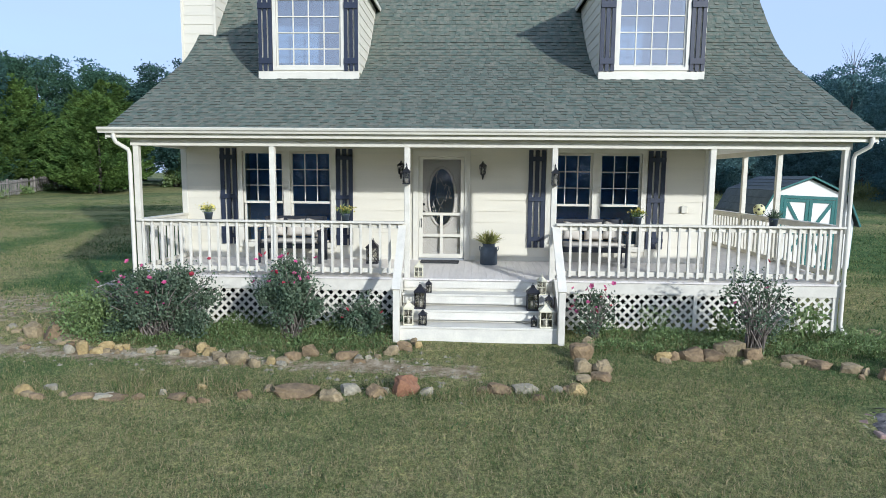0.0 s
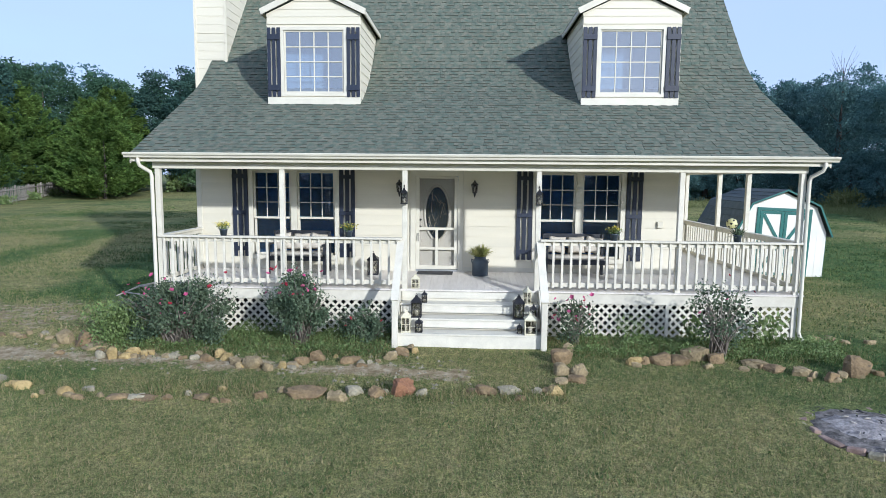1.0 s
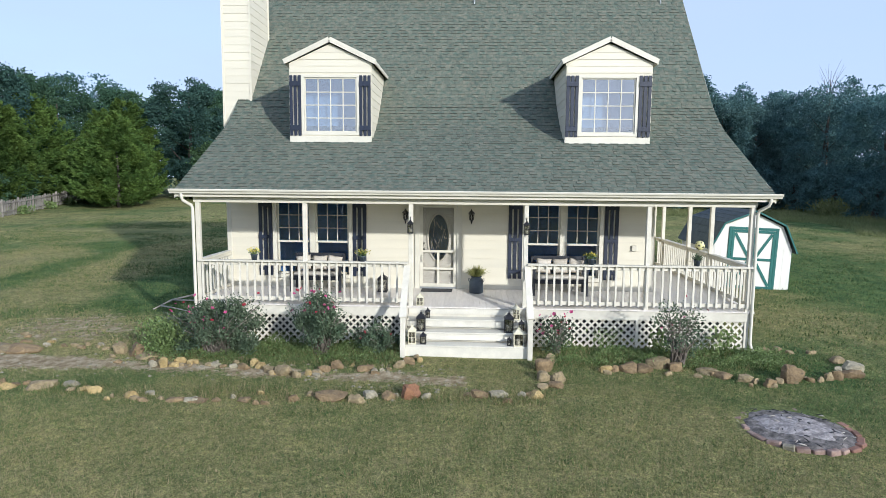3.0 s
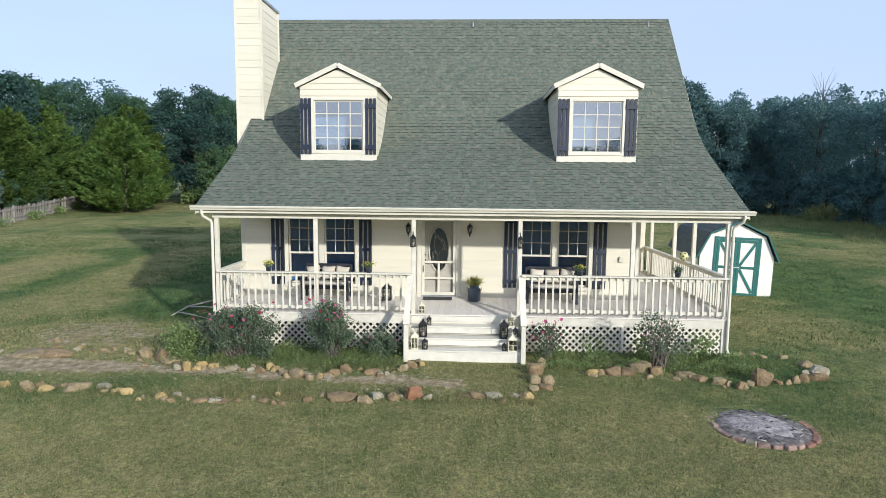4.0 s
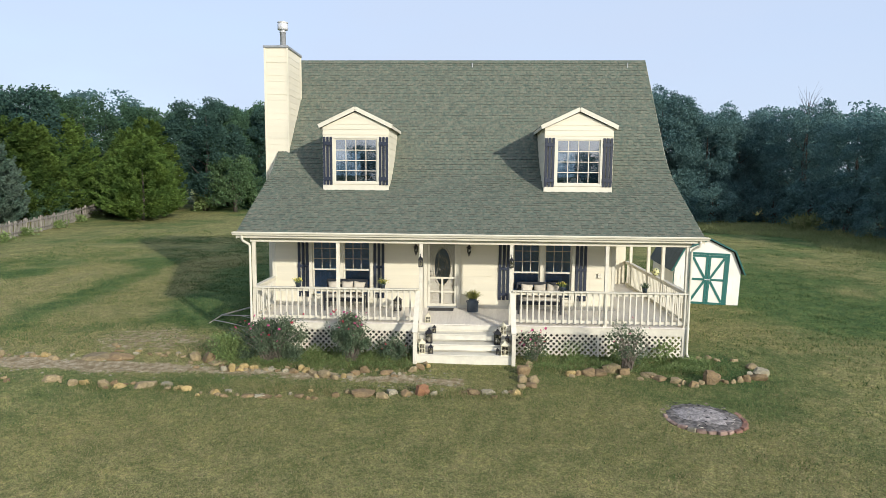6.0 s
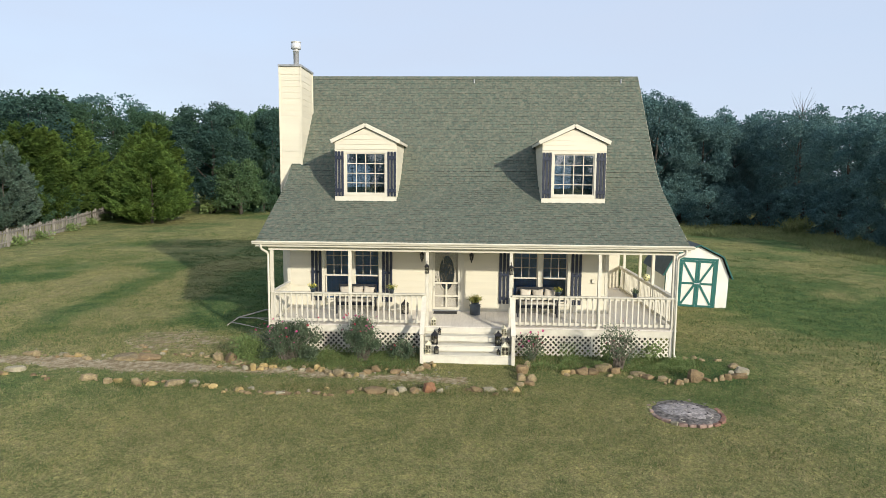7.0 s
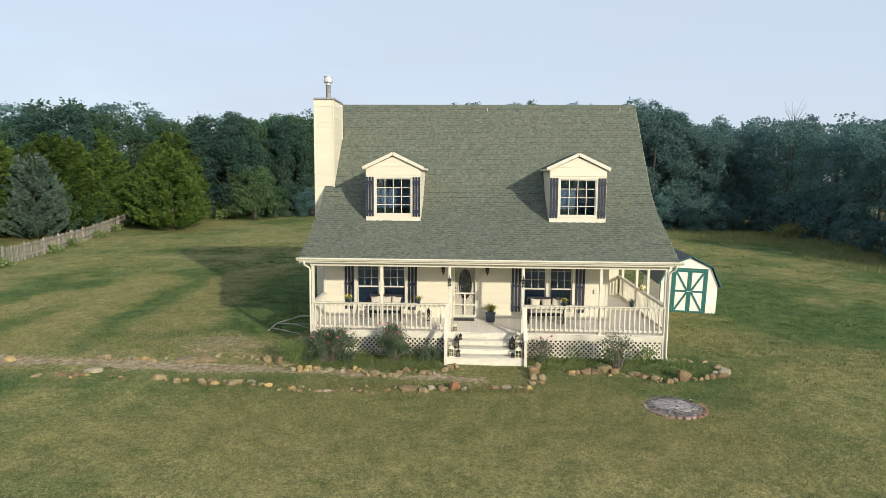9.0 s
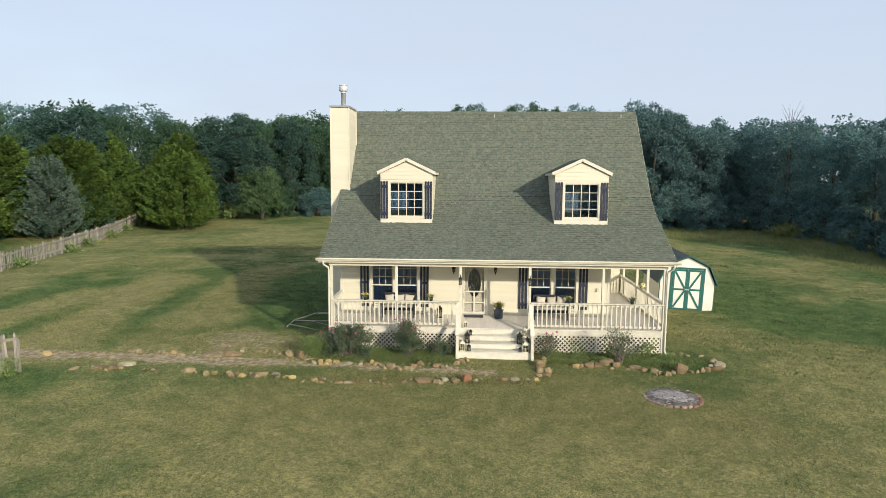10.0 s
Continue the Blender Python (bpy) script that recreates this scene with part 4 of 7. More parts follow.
# ---- ground ----
def spaced(lo, hi, fine, far):
    out = list(np.arange(lo, hi + 1e-6, fine))
    step, v = fine, hi
    while v < far:
        step *= 1.25
        v += step
        out.append(v)
    step, v = fine, lo
    while v > -far:
        step *= 1.25
        v -= step
        out.insert(0, v)
    return np.array(out)


gx, gy = spaced(-24, 22, 0.3, 1500), spaced(-6, 40, 0.3, 1500)
PATH_LINE = ((-24, 9.6), (-17, 9.75), (-12.5, 9.6), (-9.2, 9.45), (-6.5, 9.35), (-3.6, 9.2), (-1.2, 9.0), (0.3, 8.9))

# strips of the lawn that are drier (+) or lusher (-), some painted light or shade: line, half width, amount
STRIPS = ((((-18.2, 24.0), (-18.5, 20.7), (-17.9, 16.2), (-17.4, 12.6), (-17.2, 10.8)), 1.5, 0.30),
          (((-20.4, 21.0), (-21.2, 18.1), (-21.8, 14.5), (-22.2, 11.0)), 1.3, 0.26),
          (((-17.0, 27.0), (-16.4, 21.4), (-16.0, 17.6), (-15.7, 13.7), (-15.0, 10.6)), 1.1, -0.20),
          (((-21.5, 23.0), (-20.0, 19.5), (-19.6, 15.5), (-19.4, 11.0)), 0.9, -0.24),
          (((-25.0, 24.0), (-23.5, 19.8), (-24.0, 14.0)), 1.2, -0.20),
          # dry strip that also carries the sunlit yellow beside the house's shadow
          (((-13.2, 27.0), (-13.0, 20.0), (-12.9, 15.5)), 1.5, 0.20),
          (((-17.0, 7.4), (-14.5, 7.2), (-12.0, 7.4)), 1.0, -0.12),
          # soft shadow of the trees on the right, put into the grass colour
          (((14.4, 17.8), (17.1, 16.4), (22.0, 17.5)), 2.6, -0.28),
          (((9.0, 24.0), (17.0, 27.0), (24.0, 26.0)), 3.0, -0.10),
          (((-9.6, 11.8), (-7.6, 11.3)), 1.8, 0.28),
          (((-13.2, 6.4), (-12.4, 6.2)), 1.6, 0.16), (((-3.4, 2.2), (-1.5, 2.2)), 1.6, 0.14), (((3.0, 2.4), (4.6, 2.7)), 1.6, 0.14),
          # strip ending at (-7.8, 15.5): greener grass colour that deepens the house's shadow
          (((11.0, 8.1), (14.0, 9.3)), 2.0, 0.06), (((9.5, 0.0), (11.0, 7.0)), 4.0, -0.06), (((-15.0, 3.0), (-9.5, -3.0)), 4.0, -0.15), (((-11.0, 6.0), (-6.0, 1.0)), 2.6, -0.11), (((-10.5, 24.0), (-9.0, 19.0), (-7.8, 15.5)), 2.2, -0.32), (((17.0, 50.0), (28.0, 44.0), (30.0, 31.0)), 5.0, -0.16))
TRACKS = (STRIPS[0][0], STRIPS[1][0])


def near_line(x, y, line):
    best = 1e9
    for (ax, ay), (bx, by) in zip(line, line[1:]):
        dx, dy = bx - ax, by - ay
        s = min(1.0, max(0.0, ((x - ax) * dx + (y - ay) * dy) / (dx * dx + dy * dy)))
        best = min(best, math.hypot(x - ax - s * dx, y - ay - s * dy))
    return best


def bare(x, y):
    """How bare the soil is, 0 to 1."""
    d = near_line(x, y, PATH_LINE) + 0.25 * noise.noise((x * 0.9, y * 0.9, 1.0))
    v = max(0.0, 1 - d / (0.60 if x < -7.5 else 0.46)) * (1.35 if x < -7.5 else 1.0)
    e = math.hypot((x + 9.3) / 2.2, (y - 12.0) / 1.7) + 0.5 * noise.noise((x * 0.8, y * 1.2, 5.0))
    v = max(v, min(0.50, (1.0 - e) * 1.3))
    for line in TRACKS:
        d = near_line(x, y, line) + 0.5 * noise.noise((x * 0.5, y * 0.5, 7.0))
        v = max(v, 0.30 - 0.28 * d)
    return min(1.0, max(0.0, v))


def dry_shade(x, y):
    """How much drier than usual the grass is; below 0, lusher and painted shade."""
    v = min(0.20, max(0.02, 0.02 + 0.20 * (9.5 - y) / 6.5))
    w = 0.9 * noise.noise((x * 0.45, y * 0.45, 11.0)) + 0.35 * noise.noise((x * 1.6, y * 1.6, 3.0))
    for line, half, much in STRIPS:
        d = abs(near_line(x, y, line) + 0.45 * w) / half
        if d < 1.6:
            v += much * max(0.0, 1 - (d / 1.6) ** 2)
    return v


DRY_SHADE = np.array([[dry_shade(x, y) if -30 < x < 36 and -40 < y < 60 else (0.1 if y < 0 else 0.0) for x in gx] for y in gy], np.float32)


def dry_shade_at(x, y):
    """Dryness and painted shade looked up at arrays of places."""
    return DRY_SHADE[np.clip(np.searchsorted(gy, y), 0, len(gy) - 1), np.clip(np.searchsorted(gx, x), 0, len(gx) - 1)]


verts = [(x, y, grade(x, y)) for y in gy for x in gx]
nx, ny = len(gx), len(gy)
i, j = np.meshgrid(np.arange(nx - 1), np.arange(ny - 1))
k = (j * nx + i).ravel()
faces = np.stack([k, k + 1, k + nx + 1, k + nx], 1)


def ground_material():
    m = bpy.data.materials.new("lawn_soil")
    m.use_nodes = True
    n, link = m.node_tree.nodes, m.node_tree.links.new
    b = n["Principled BSDF"]
    where = n.new("ShaderNodeTexCoord")

    def noise_of(scale, detail=5.0, rough=0.6):
        t = n.new("ShaderNodeTexNoise")
        t.inputs["Scale"].default_value, t.inputs["Detail"].default_value, t.inputs["Roughness"].default_value = scale, detail, rough
        link(where.outputs["Object"], t.inputs["Vector"])
        return t.outputs["Fac"]

    def ramp_of(value, stops):
        r = n.new("ShaderNodeValToRGB")
        while len(r.color_ramp.elements) < len(stops):
            r.color_ramp.elements.new(0.5)
        for e, (p, c) in zip(r.color_ramp.elements, stops):
            e.position, e.color = p, (*c, 1)
        link(value, r.inputs[0])
        return r.outputs[0]

    def mixed(fac, a, b_, mode="MIX"):
        x = n.new("ShaderNodeMix")
        x.data_type, x.blend_type = "RGBA", mode
        if isinstance(fac, float):
            x.inputs[0].default_value = fac
        else:
            link(fac, x.inputs[0])
        link(a, x.inputs[6])
        link(b_, x.inputs[7])
        return x.outputs[2]

    green = ramp_of(noise_of(1.6), [(0.3, (0.058, 0.107, 0.037)), (0.55, (0.090, 0.139, 0.048)), (0.75, (0.147, 0.174, 0.065))])
    dry = ramp_of(noise_of(2.3), [(0.3, (0.170, 0.178, 0.068)), (0.6, (0.235, 0.226, 0.098)), (0.8, (0.318, 0.275, 0.142))])
    worn = n.new("ShaderNodeAttribute")
    worn.attribute_name = "dry"
    drier = n.new("ShaderNodeMath")
    drier.operation = "ADD"
    link(noise_of(0.16, 6.0, 0.65), drier.inputs[0])
    link(worn.outputs["Fac"], drier.inputs[1])
    patch = ramp_of(drier.outputs[0], [(0.38, (0, 0, 0)), (0.56, (1, 1, 1))])
    grass = mixed(patch, green, dry)
    tufts = ramp_of(noise_of(1.1, 7.0, 0.72), [(0.36, (0.78, 0.84, 0.80)), (0.5, (1.0, 1.0, 1.0)), (0.64, (1.22, 1.17, 1.12))])
    grass = mixed(1.0, grass, tufts, "MULTIPLY")
    fine = ramp_of(noise_of(38, 6.0, 0.8), [(0.40, (0.52, 0.53, 0.54)), (0.60, (1.48, 1.47, 1.45))])
    mid = ramp_of(noise_of(15, 3.0, 0.7), [(0.40, (0.76, 0.77, 0.77)), (0.60, (1.24, 1.23, 1.21))])
    grass = mixed(1.0, grass, mid, "MULTIPLY")
    clumps = ramp_of(noise_of(6.5, 4.0, 0.7), [(0.40, (0.80, 0.83, 0.82)), (0.5, (1.0, 1.0, 1.0)), (0.60, (1.20, 1.17, 1.13))])
    grass = mixed(1.0, grass, clumps, "MULTIPLY")
    grass = mixed(1.0, grass, fine, "MULTIPLY")
    soil = ramp_of(noise_of(5, 6.0, 0.7), [(0.36, (0.20, 0.155, 0.09)), (0.5, (0.31, 0.25, 0.155)), (0.64, (0.46, 0.395, 0.28))])
    att = n.new("ShaderNodeAttribute")
    att.attribute_name = "bare"
    edge = n.new("ShaderNodeMath")
    edge.operation = "ADD"
    link(att.outputs["Fac"], edge.inputs[0])
    shake = n.new("ShaderNodeMapRange")
    shake.inputs["To Min"].default_value, shake.inputs["To Max"].default_value = -1.15, 1.15
    link(noise_of(5.5, 6.0, 0.7), shake.inputs["Value"])
    link(shake.outputs[0], edge.inputs[1])
    cover = ramp_of(edge.outputs[0], [(0.38, (0, 0, 0)), (0.56, (1, 1, 1))])
    link(mixed(cover, grass, soil), b.inputs["Base Color"])
    b.inputs["Roughness"].default_value, b.inputs["Specular IOR Level"].default_value = 0.95, 0.1
    bn = n.new("ShaderNodeBump")
    bn.inputs["Strength"].default_value, bn.inputs["Distance"].default_value = 0.7, 0.05
    link(noise_of(30, 6.0, 0.75), bn.inputs["Height"])
    rough = n.new("ShaderNodeBump")
    rough.inputs["Strength"].default_value, rough.inputs["Distance"].default_value = 0.5, 0.06
    link(noise_of(7.0, 4.0, 0.65), rough.inputs["Height"])
    link(rough.outputs[0], bn.inputs["Normal"])
    link(bn.outputs[0], b.inputs["Normal"])
    return m


me = array_mesh("ground", np.array(verts), faces, ground_material(), True)
a = me.attributes.new("bare", "FLOAT", "POINT")
a.data.foreach_set("value", np.array([bare(x, y) if -26 < x < 8 and 4 < y < 26 else 0.0 for y in gy for x in gx], np.float32))
a = me.attributes.new("dry", "FLOAT", "POINT")
a.data.foreach_set("value", DRY_SHADE.ravel())
ground = tagged(new("ground", me), "patchy mown lawn with dry and bare spots", "lawn", kind="structure")

# ---- leaves, trees, shrubs, grass ----
def leaf_quads(points, ways, sizes, rng, narrow=0.55, droop=0.0):
    """One folded-free quad per point, turned at random about its way; returns vertices and faces."""
    n = len(points)
    ways = ways / np.maximum(np.linalg.norm(ways, axis=1, keepdims=True), 1e-6)
    other = rng.normal(size=(n, 3))
    side = np.cross(ways, other)
    side /= np.maximum(np.linalg.norm(side, axis=1, keepdims=True), 1e-6)
    s = sizes[:, None]
    a = points
    mid = points + ways * s * 0.5
    tip = points + ways * s
    tip[:, 2] -= droop * sizes
    v = np.stack([a, mid + side * s * narrow * 0.5, tip, mid - side * s * narrow * 0.5], 1).reshape(-1, 3)
    f = np.arange(4 * n).reshape(n, 4)
    return v, f


def leaf_tips(points, ways, sizes, rng, narrow=0.75):
    """One three-cornered leaf per point."""
    n = len(points)
    ways = ways / np.maximum(np.linalg.norm(ways, axis=1, keepdims=True), 1e-6)
    side = np.cross(ways, rng.normal(size=(n, 3)))
    side /= np.maximum(np.linalg.norm(side, axis=1, keepdims=True), 1e-6)
    s = sizes[:, None]
    v = np.stack([points + side * s * narrow * 0.5, points + ways * s, points - side * s * narrow * 0.5], 1).reshape(-1, 3)
    return v, np.arange(3 * n).reshape(n, 3)


def limb_mesh(name, height, radius, spread, seed, first=0.25, mat=None, limbs=7):
    r = random.Random(seed)
    bm = bmesh.new()
    pts, rad = [], []
    for i in range(7):
        u = i / 6
        pts.append((spread * 0.05 * math.sin(seed + 3 * u), spread * 0.05 * math.cos(seed * 2 + 4 * u) * u, height * 0.85 * u))
        rad.append(radius * (1.25 - 1.1 * u))
    tube(bm, pts, rad, 8)
    for k in range(limbs):
        u = first + (0.8 - first) * k / limbs
        a = k * 2.4 + r.uniform(-0.4, 0.4)
        z = height * 0.85 * u
        reach = spread * r.uniform(0.5, 0.85) * (1.1 - 0.5 * u)
        p = [(0, 0, z), (reach * 0.4 * math.cos(a), reach * 0.4 * math.sin(a), z + reach * 0.3), (reach * math.cos(a + 0.2), reach * math.sin(a + 0.2), z + reach * 0.75)]
        tube(bm, p, [radius * 0.5 * (1.1 - u), radius * 0.3 * (1.1 - u), 0.02], 6)
    me = bpy.data.meshes.new(name)
    bmesh.ops.recalc_face_normals(bm, faces=bm.faces)
    bm.to_mesh(me)
    bm.free()
    me.materials.append(mat or BARK)
    return me


def oak(name, height, width, seed, mat, leaf=0.155, count=3300, low=0.10):
    """A broadleaf tree at the origin: trunk with limbs, and a crown of many leafy boughs with shaded gaps between them."""
    t = thing(name)
    r = random.Random(seed)
    child("trunk", limb_mesh("trunk", height, 0.2, width * 0.5, seed), t)
    lobes = []
    many = r.randint(40, 52)
    for k in range(many):
        u = (k + 0.5) / many
        a = k * 2.399 + r.uniform(-0.5, 0.5)
        girth = math.sqrt(max(0.05, 1 - (2 * (0.12 + 0.80 * u) - 1) ** 2)) if u > 0.45 else 0.97
        reach = width * 0.40 * girth * r.uniform(0.78, 1.08)
        size = width * r.uniform(0.085, 0.15)
        z = height * (low + 0.06 + (0.84 - low) * u) + r.uniform(-0.3, 0.3)
        lobes.append(((reach * math.cos(a), reach * math.sin(a), z), (size, size, size * r.uniform(0.65, 0.95))))
    for k in range(r.randint(4, 6)):
        a = r.uniform(0, 6.283)
        size = width * r.uniform(0.06, 0.10)
        lobes.append(((width * 0.17 * math.cos(a), width * 0.17 * math.sin(a), height * r.uniform(0.88, 0.985)), (size, size, size)))
    lobes.append(((0, 0, height * 0.48), (width * 0.27, width * 0.27, height * 0.36)))
    child("crown", bough_mesh("crown", lobes, count, leaf, mat, seed), t)
    return t


def bough_mesh(name, lobes, count, leaf, mat, seed, clump=10):
    """Leaves in clumps over the tops and outsides of boughs; their undersides stay open."""
    rng = np.random.default_rng(seed)
    area = np.array([r[0] * r[1] for _, r in lobes])
    area[-1] *= 0.45
    pick = rng.choice(len(lobes), count, p=area / area.sum())
    cen, rad = np.array([c for c, _ in lobes])[pick], np.array([r for _, r in lobes])[pick]
    d = rng.normal(size=(count, 3))
    away = cen * np.array((1, 1, 0))
    away /= np.maximum(np.linalg.norm(away, axis=1, keepdims=True), 0.3)
    d = d / np.linalg.norm(d, axis=1, keepdims=True) + 0.4 * away + np.array((0, 0, 0.22))
    d /= np.linalg.norm(d, axis=1, keepdims=True)
    at = cen + rad * d * (0.70 + 0.34 * rng.random((count, 1)))
    n = count * clump
    pts = np.repeat(at, clump, 0) + rng.normal(size=(n, 3)) * leaf * np.array((1.1, 1.1, 0.75))
    ways = np.repeat(d, clump, 0) * 0.7 + rng.normal(size=(n, 3)) * 0.65
    v, f = leaf_tips(pts, ways, leaf * rng.uniform(0.6, 1.4, n), rng, 0.85)
    return array_mesh(name, v, f, mat)


def cedar(name, height, width, seed, mat, count=2900):
    """A conifer: many rising boughs, each a flat fan of sprays, with dark gaps between the boughs."""
    t = thing(name)
    child("trunk", limb_mesh("trunk", height * 0.8, 0.11, width * 0.3, seed, 0.1, limbs=5), t)
    rng = np.random.default_rng(seed)
    many = count // 12
    u = (np.arange(many) + 0.5) / many
    u = 1 - (1 - u) ** 0.62
    a = np.arange(many) * 2.399 + rng.normal(size=many) * 0.3
    lump = 1 + 0.12 * np.sin(3 * a + seed) + 0.10 * rng.normal(size=many)
    reach = width * 0.5 * np.minimum(1.0, (1 - u) ** 0.6 * 1.15 + 0.03) * np.clip(lump, 0.72, 1.25)
    k = 210
    n = many * k
    s = np.sqrt(rng.random(n)) * 0.72 + 0.30
    out = np.repeat(np.stack([np.cos(a), np.sin(a), np.zeros(many)], 1), k, 0)
    side = np.repeat(np.stack([-np.sin(a), np.cos(a), np.zeros(many)], 1), k, 0)
    R = np.repeat(reach, k)
    spread = rng.normal(size=n) * 0.17 * (0.35 + R * 0.28) * (1.25 - 0.7 * s)
    z = np.repeat(height * (0.01 + 0.93 * u), k) + R * s * (0.10 + 0.30 * s) + rng.normal(size=n) * 0.10 - 0.5 * spread ** 2
    pts = out * (R * s)[:, None] + side * spread[:, None]
    pts[:, 2] += z
    ways = out * 0.8 + side * (np.sign(spread) * 0.45)[:, None] + rng.normal(size=(n, 3)) * np.array((0.5, 0.5, 0.4)) + np.array((0, 0, 0.35))
    v, f = leaf_tips(pts, ways, 0.20 * rng.uniform(0.6, 1.4, n), rng, 0.5)
    child("crown", array_mesh("crown", v, f, mat), t)
    return t


def woods():
    """The belt of trees round the yard."""
    r = random.Random(5)
    kinds = [oak("oak_tree", 11.0, 8.0, 11, LEAF_OAK), oak("oak_tree", 11.0, 7.0, 23, LEAF_HAZE), oak("oak_tree", 11.0, 9.0, 37, LEAF_HAZE), oak("oak_tree", 11.0, 7.5, 41, LEAF_DEEP), oak("oak_tree", 11.0, 8.4, 53, LEAF_HAZE), oak("oak_tree", 11.0, 6.6, 67, LEAF_OAK)]
    conif = [cedar("cedar_tree", 9.0, 6.4, 3, LEAF_CEDAR), cedar("cedar_tree", 9.0, 5.2, 8, LEAF_CEDAR)]
    for t in kinds:
        tagged(t, "dense dark green oak at the wood's edge", "tree", "trees round the yard")
    distant = [oak("far_oak_tree", 11.0, 8.4, 91, LEAF_HAZE, 0.22, 1500), oak("far_oak_tree", 11.0, 7.6, 97, LEAF_OAK, 0.22, 1500)]
    for t in distant:
        tagged(t, "far dark green oak in the wood beyond", "tree", "trees of the far woods")
    for t in conif:
        tagged(t, "broad yellow-green cedar with ragged sprays", "tree", "trees round the yard")
    used = set()

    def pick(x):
        """Bluer oaks, with haze put into their colour, stand on the shaded side of the yard."""
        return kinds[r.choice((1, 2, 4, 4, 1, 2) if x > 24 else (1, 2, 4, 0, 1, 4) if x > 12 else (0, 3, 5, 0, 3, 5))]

    def plant(t, x, y, h, base, wide=1.0):
        s = h / base
        m = pose(x, y, grade(x, y) - 0.1, 0, 0, r.uniform(0, 360)) @ Matrix.Diagonal((s * wide, s * wide, s, 1))
        if t.name in used:
            t = copy_thing(t, pose(0, 0, 0))
        used.add(t.name)
        t.matrix_basis = m
        return t

    # conifers along the fence and the one that stands out on the lawn
    for x, y, h, w, k in ((-29.8, 49.5, 8.4, 1.12, 0), (-40.5, 55.0, 10.4, 1.1, 1), (-40.6, 47.5, 9.8, 1.15, 0), (-42.0, 41.5, 9.6, 1.15, 1), (-43.5, 36.5, 10.0, 1.1, 0), (-44.0, 31.0, 10.4, 1.1, 1), (-33.5, 57.5, 10.4, 1.1, 1), (-39.6, 52.5, 10.4, 1.0, 0), (-33.4, 55.0, 9.2, 1.1, 1), (-39.4, 48.6, 9.4, 1.0, 0), (-32.6, 52.0, 8.9, 0.9, 1)):
        plant(conif[k], x, y, h, 9.0, w)
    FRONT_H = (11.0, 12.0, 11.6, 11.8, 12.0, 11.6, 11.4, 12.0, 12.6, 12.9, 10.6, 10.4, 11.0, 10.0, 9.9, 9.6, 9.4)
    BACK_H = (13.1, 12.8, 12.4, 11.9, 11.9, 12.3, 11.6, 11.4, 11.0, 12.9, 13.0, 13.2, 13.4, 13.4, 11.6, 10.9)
    front = ((-27.4, 66.0), (-23.0, 67.5), (-18.5, 69.0), (-13.5, 70.0), (-8.0, 70.0), (-2.0, 70.0), (4.0, 69.0), (10.0, 66.0), (15.0, 61.0), (19.5, 57.0), (23.5, 57.5), (28.0, 58.5), (32.0, 54.0), (34.0, 49.0), (34.0, 43.0), (34.5, 37.5), (36.5, 26.5))
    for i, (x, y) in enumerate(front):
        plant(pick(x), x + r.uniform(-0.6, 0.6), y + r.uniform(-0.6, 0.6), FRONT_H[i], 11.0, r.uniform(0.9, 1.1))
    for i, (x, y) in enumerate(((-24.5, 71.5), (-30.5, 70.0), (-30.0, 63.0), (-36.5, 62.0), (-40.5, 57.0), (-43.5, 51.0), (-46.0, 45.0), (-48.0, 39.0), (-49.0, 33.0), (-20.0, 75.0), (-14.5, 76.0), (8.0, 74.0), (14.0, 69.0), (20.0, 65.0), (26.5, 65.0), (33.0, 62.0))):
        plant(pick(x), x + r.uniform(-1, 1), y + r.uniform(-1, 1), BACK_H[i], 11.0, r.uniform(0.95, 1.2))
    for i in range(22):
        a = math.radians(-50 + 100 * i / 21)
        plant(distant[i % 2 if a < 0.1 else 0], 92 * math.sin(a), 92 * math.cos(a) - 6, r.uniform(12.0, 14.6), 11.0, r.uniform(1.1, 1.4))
    for x, y, h, w in ((-1.1, 75.0, 14.6, 0.8), (6.4, 75.0, 14.6, 0.85), (9.3, 75.5, 14.5, 0.8), (-11.6, 76.0, 13.8, 0.8)):
        plant(kinds[0], x, y, h, 11.0, w)
    # woods across the field before the house's front, distance haze in their leaf colour
    across = oak("far_oak_tree", 11.0, 9.0, 95, LEAF_HAZE, 0.5, 420, 0.0)
    tagged(across, "far oak across the field in haze-blue leaf colour", "tree", "trees of the far woods")
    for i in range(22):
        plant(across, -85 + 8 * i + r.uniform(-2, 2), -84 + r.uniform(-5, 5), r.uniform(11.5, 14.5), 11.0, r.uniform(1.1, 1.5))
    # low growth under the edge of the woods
    low = [oak("shrub", 3.0, 3.6, 51, LEAF_HAZE, 0.11, 1300, 0.0), oak("shrub", 3.0, 3.2, 57, LEAF_OAK, 0.11, 1300, 0.0)]
    for t in low:
        tagged(t, "dense dark green thicket shrub under the trees", "shrub", "thicket at the wood's edge")
    edge = ((-36.0, 57.0), (-24.2, 63.5), (-20.5, 66.0), (-16.0, 67.0), (-10.0, 67.5), (16.0, 57.5), (18.3, 54.2), (21.0, 54.0), (23.5, 54.5), (26.5, 55.6), (29.2, 54.5), (31.0, 51.0), (31.5, 47.0), (31.4, 42.5), (31.6, 38.0), (31.6, 34.0), (32.6, 29.5), (-38.2, 48.0), (-40.6, 44.5), (-43.0, 40.0), (-44.6, 35.0), (-46.0, 29.0))
    for i, (x, y) in enumerate(edge):
        plant(low[i % 2 if x < 12 else 0], x + r.uniform(-0.5, 0.5), y + r.uniform(-0.5, 0.5), r.uniform(2.2, 4.2), 3.0, r.uniform(0.9, 1.3))
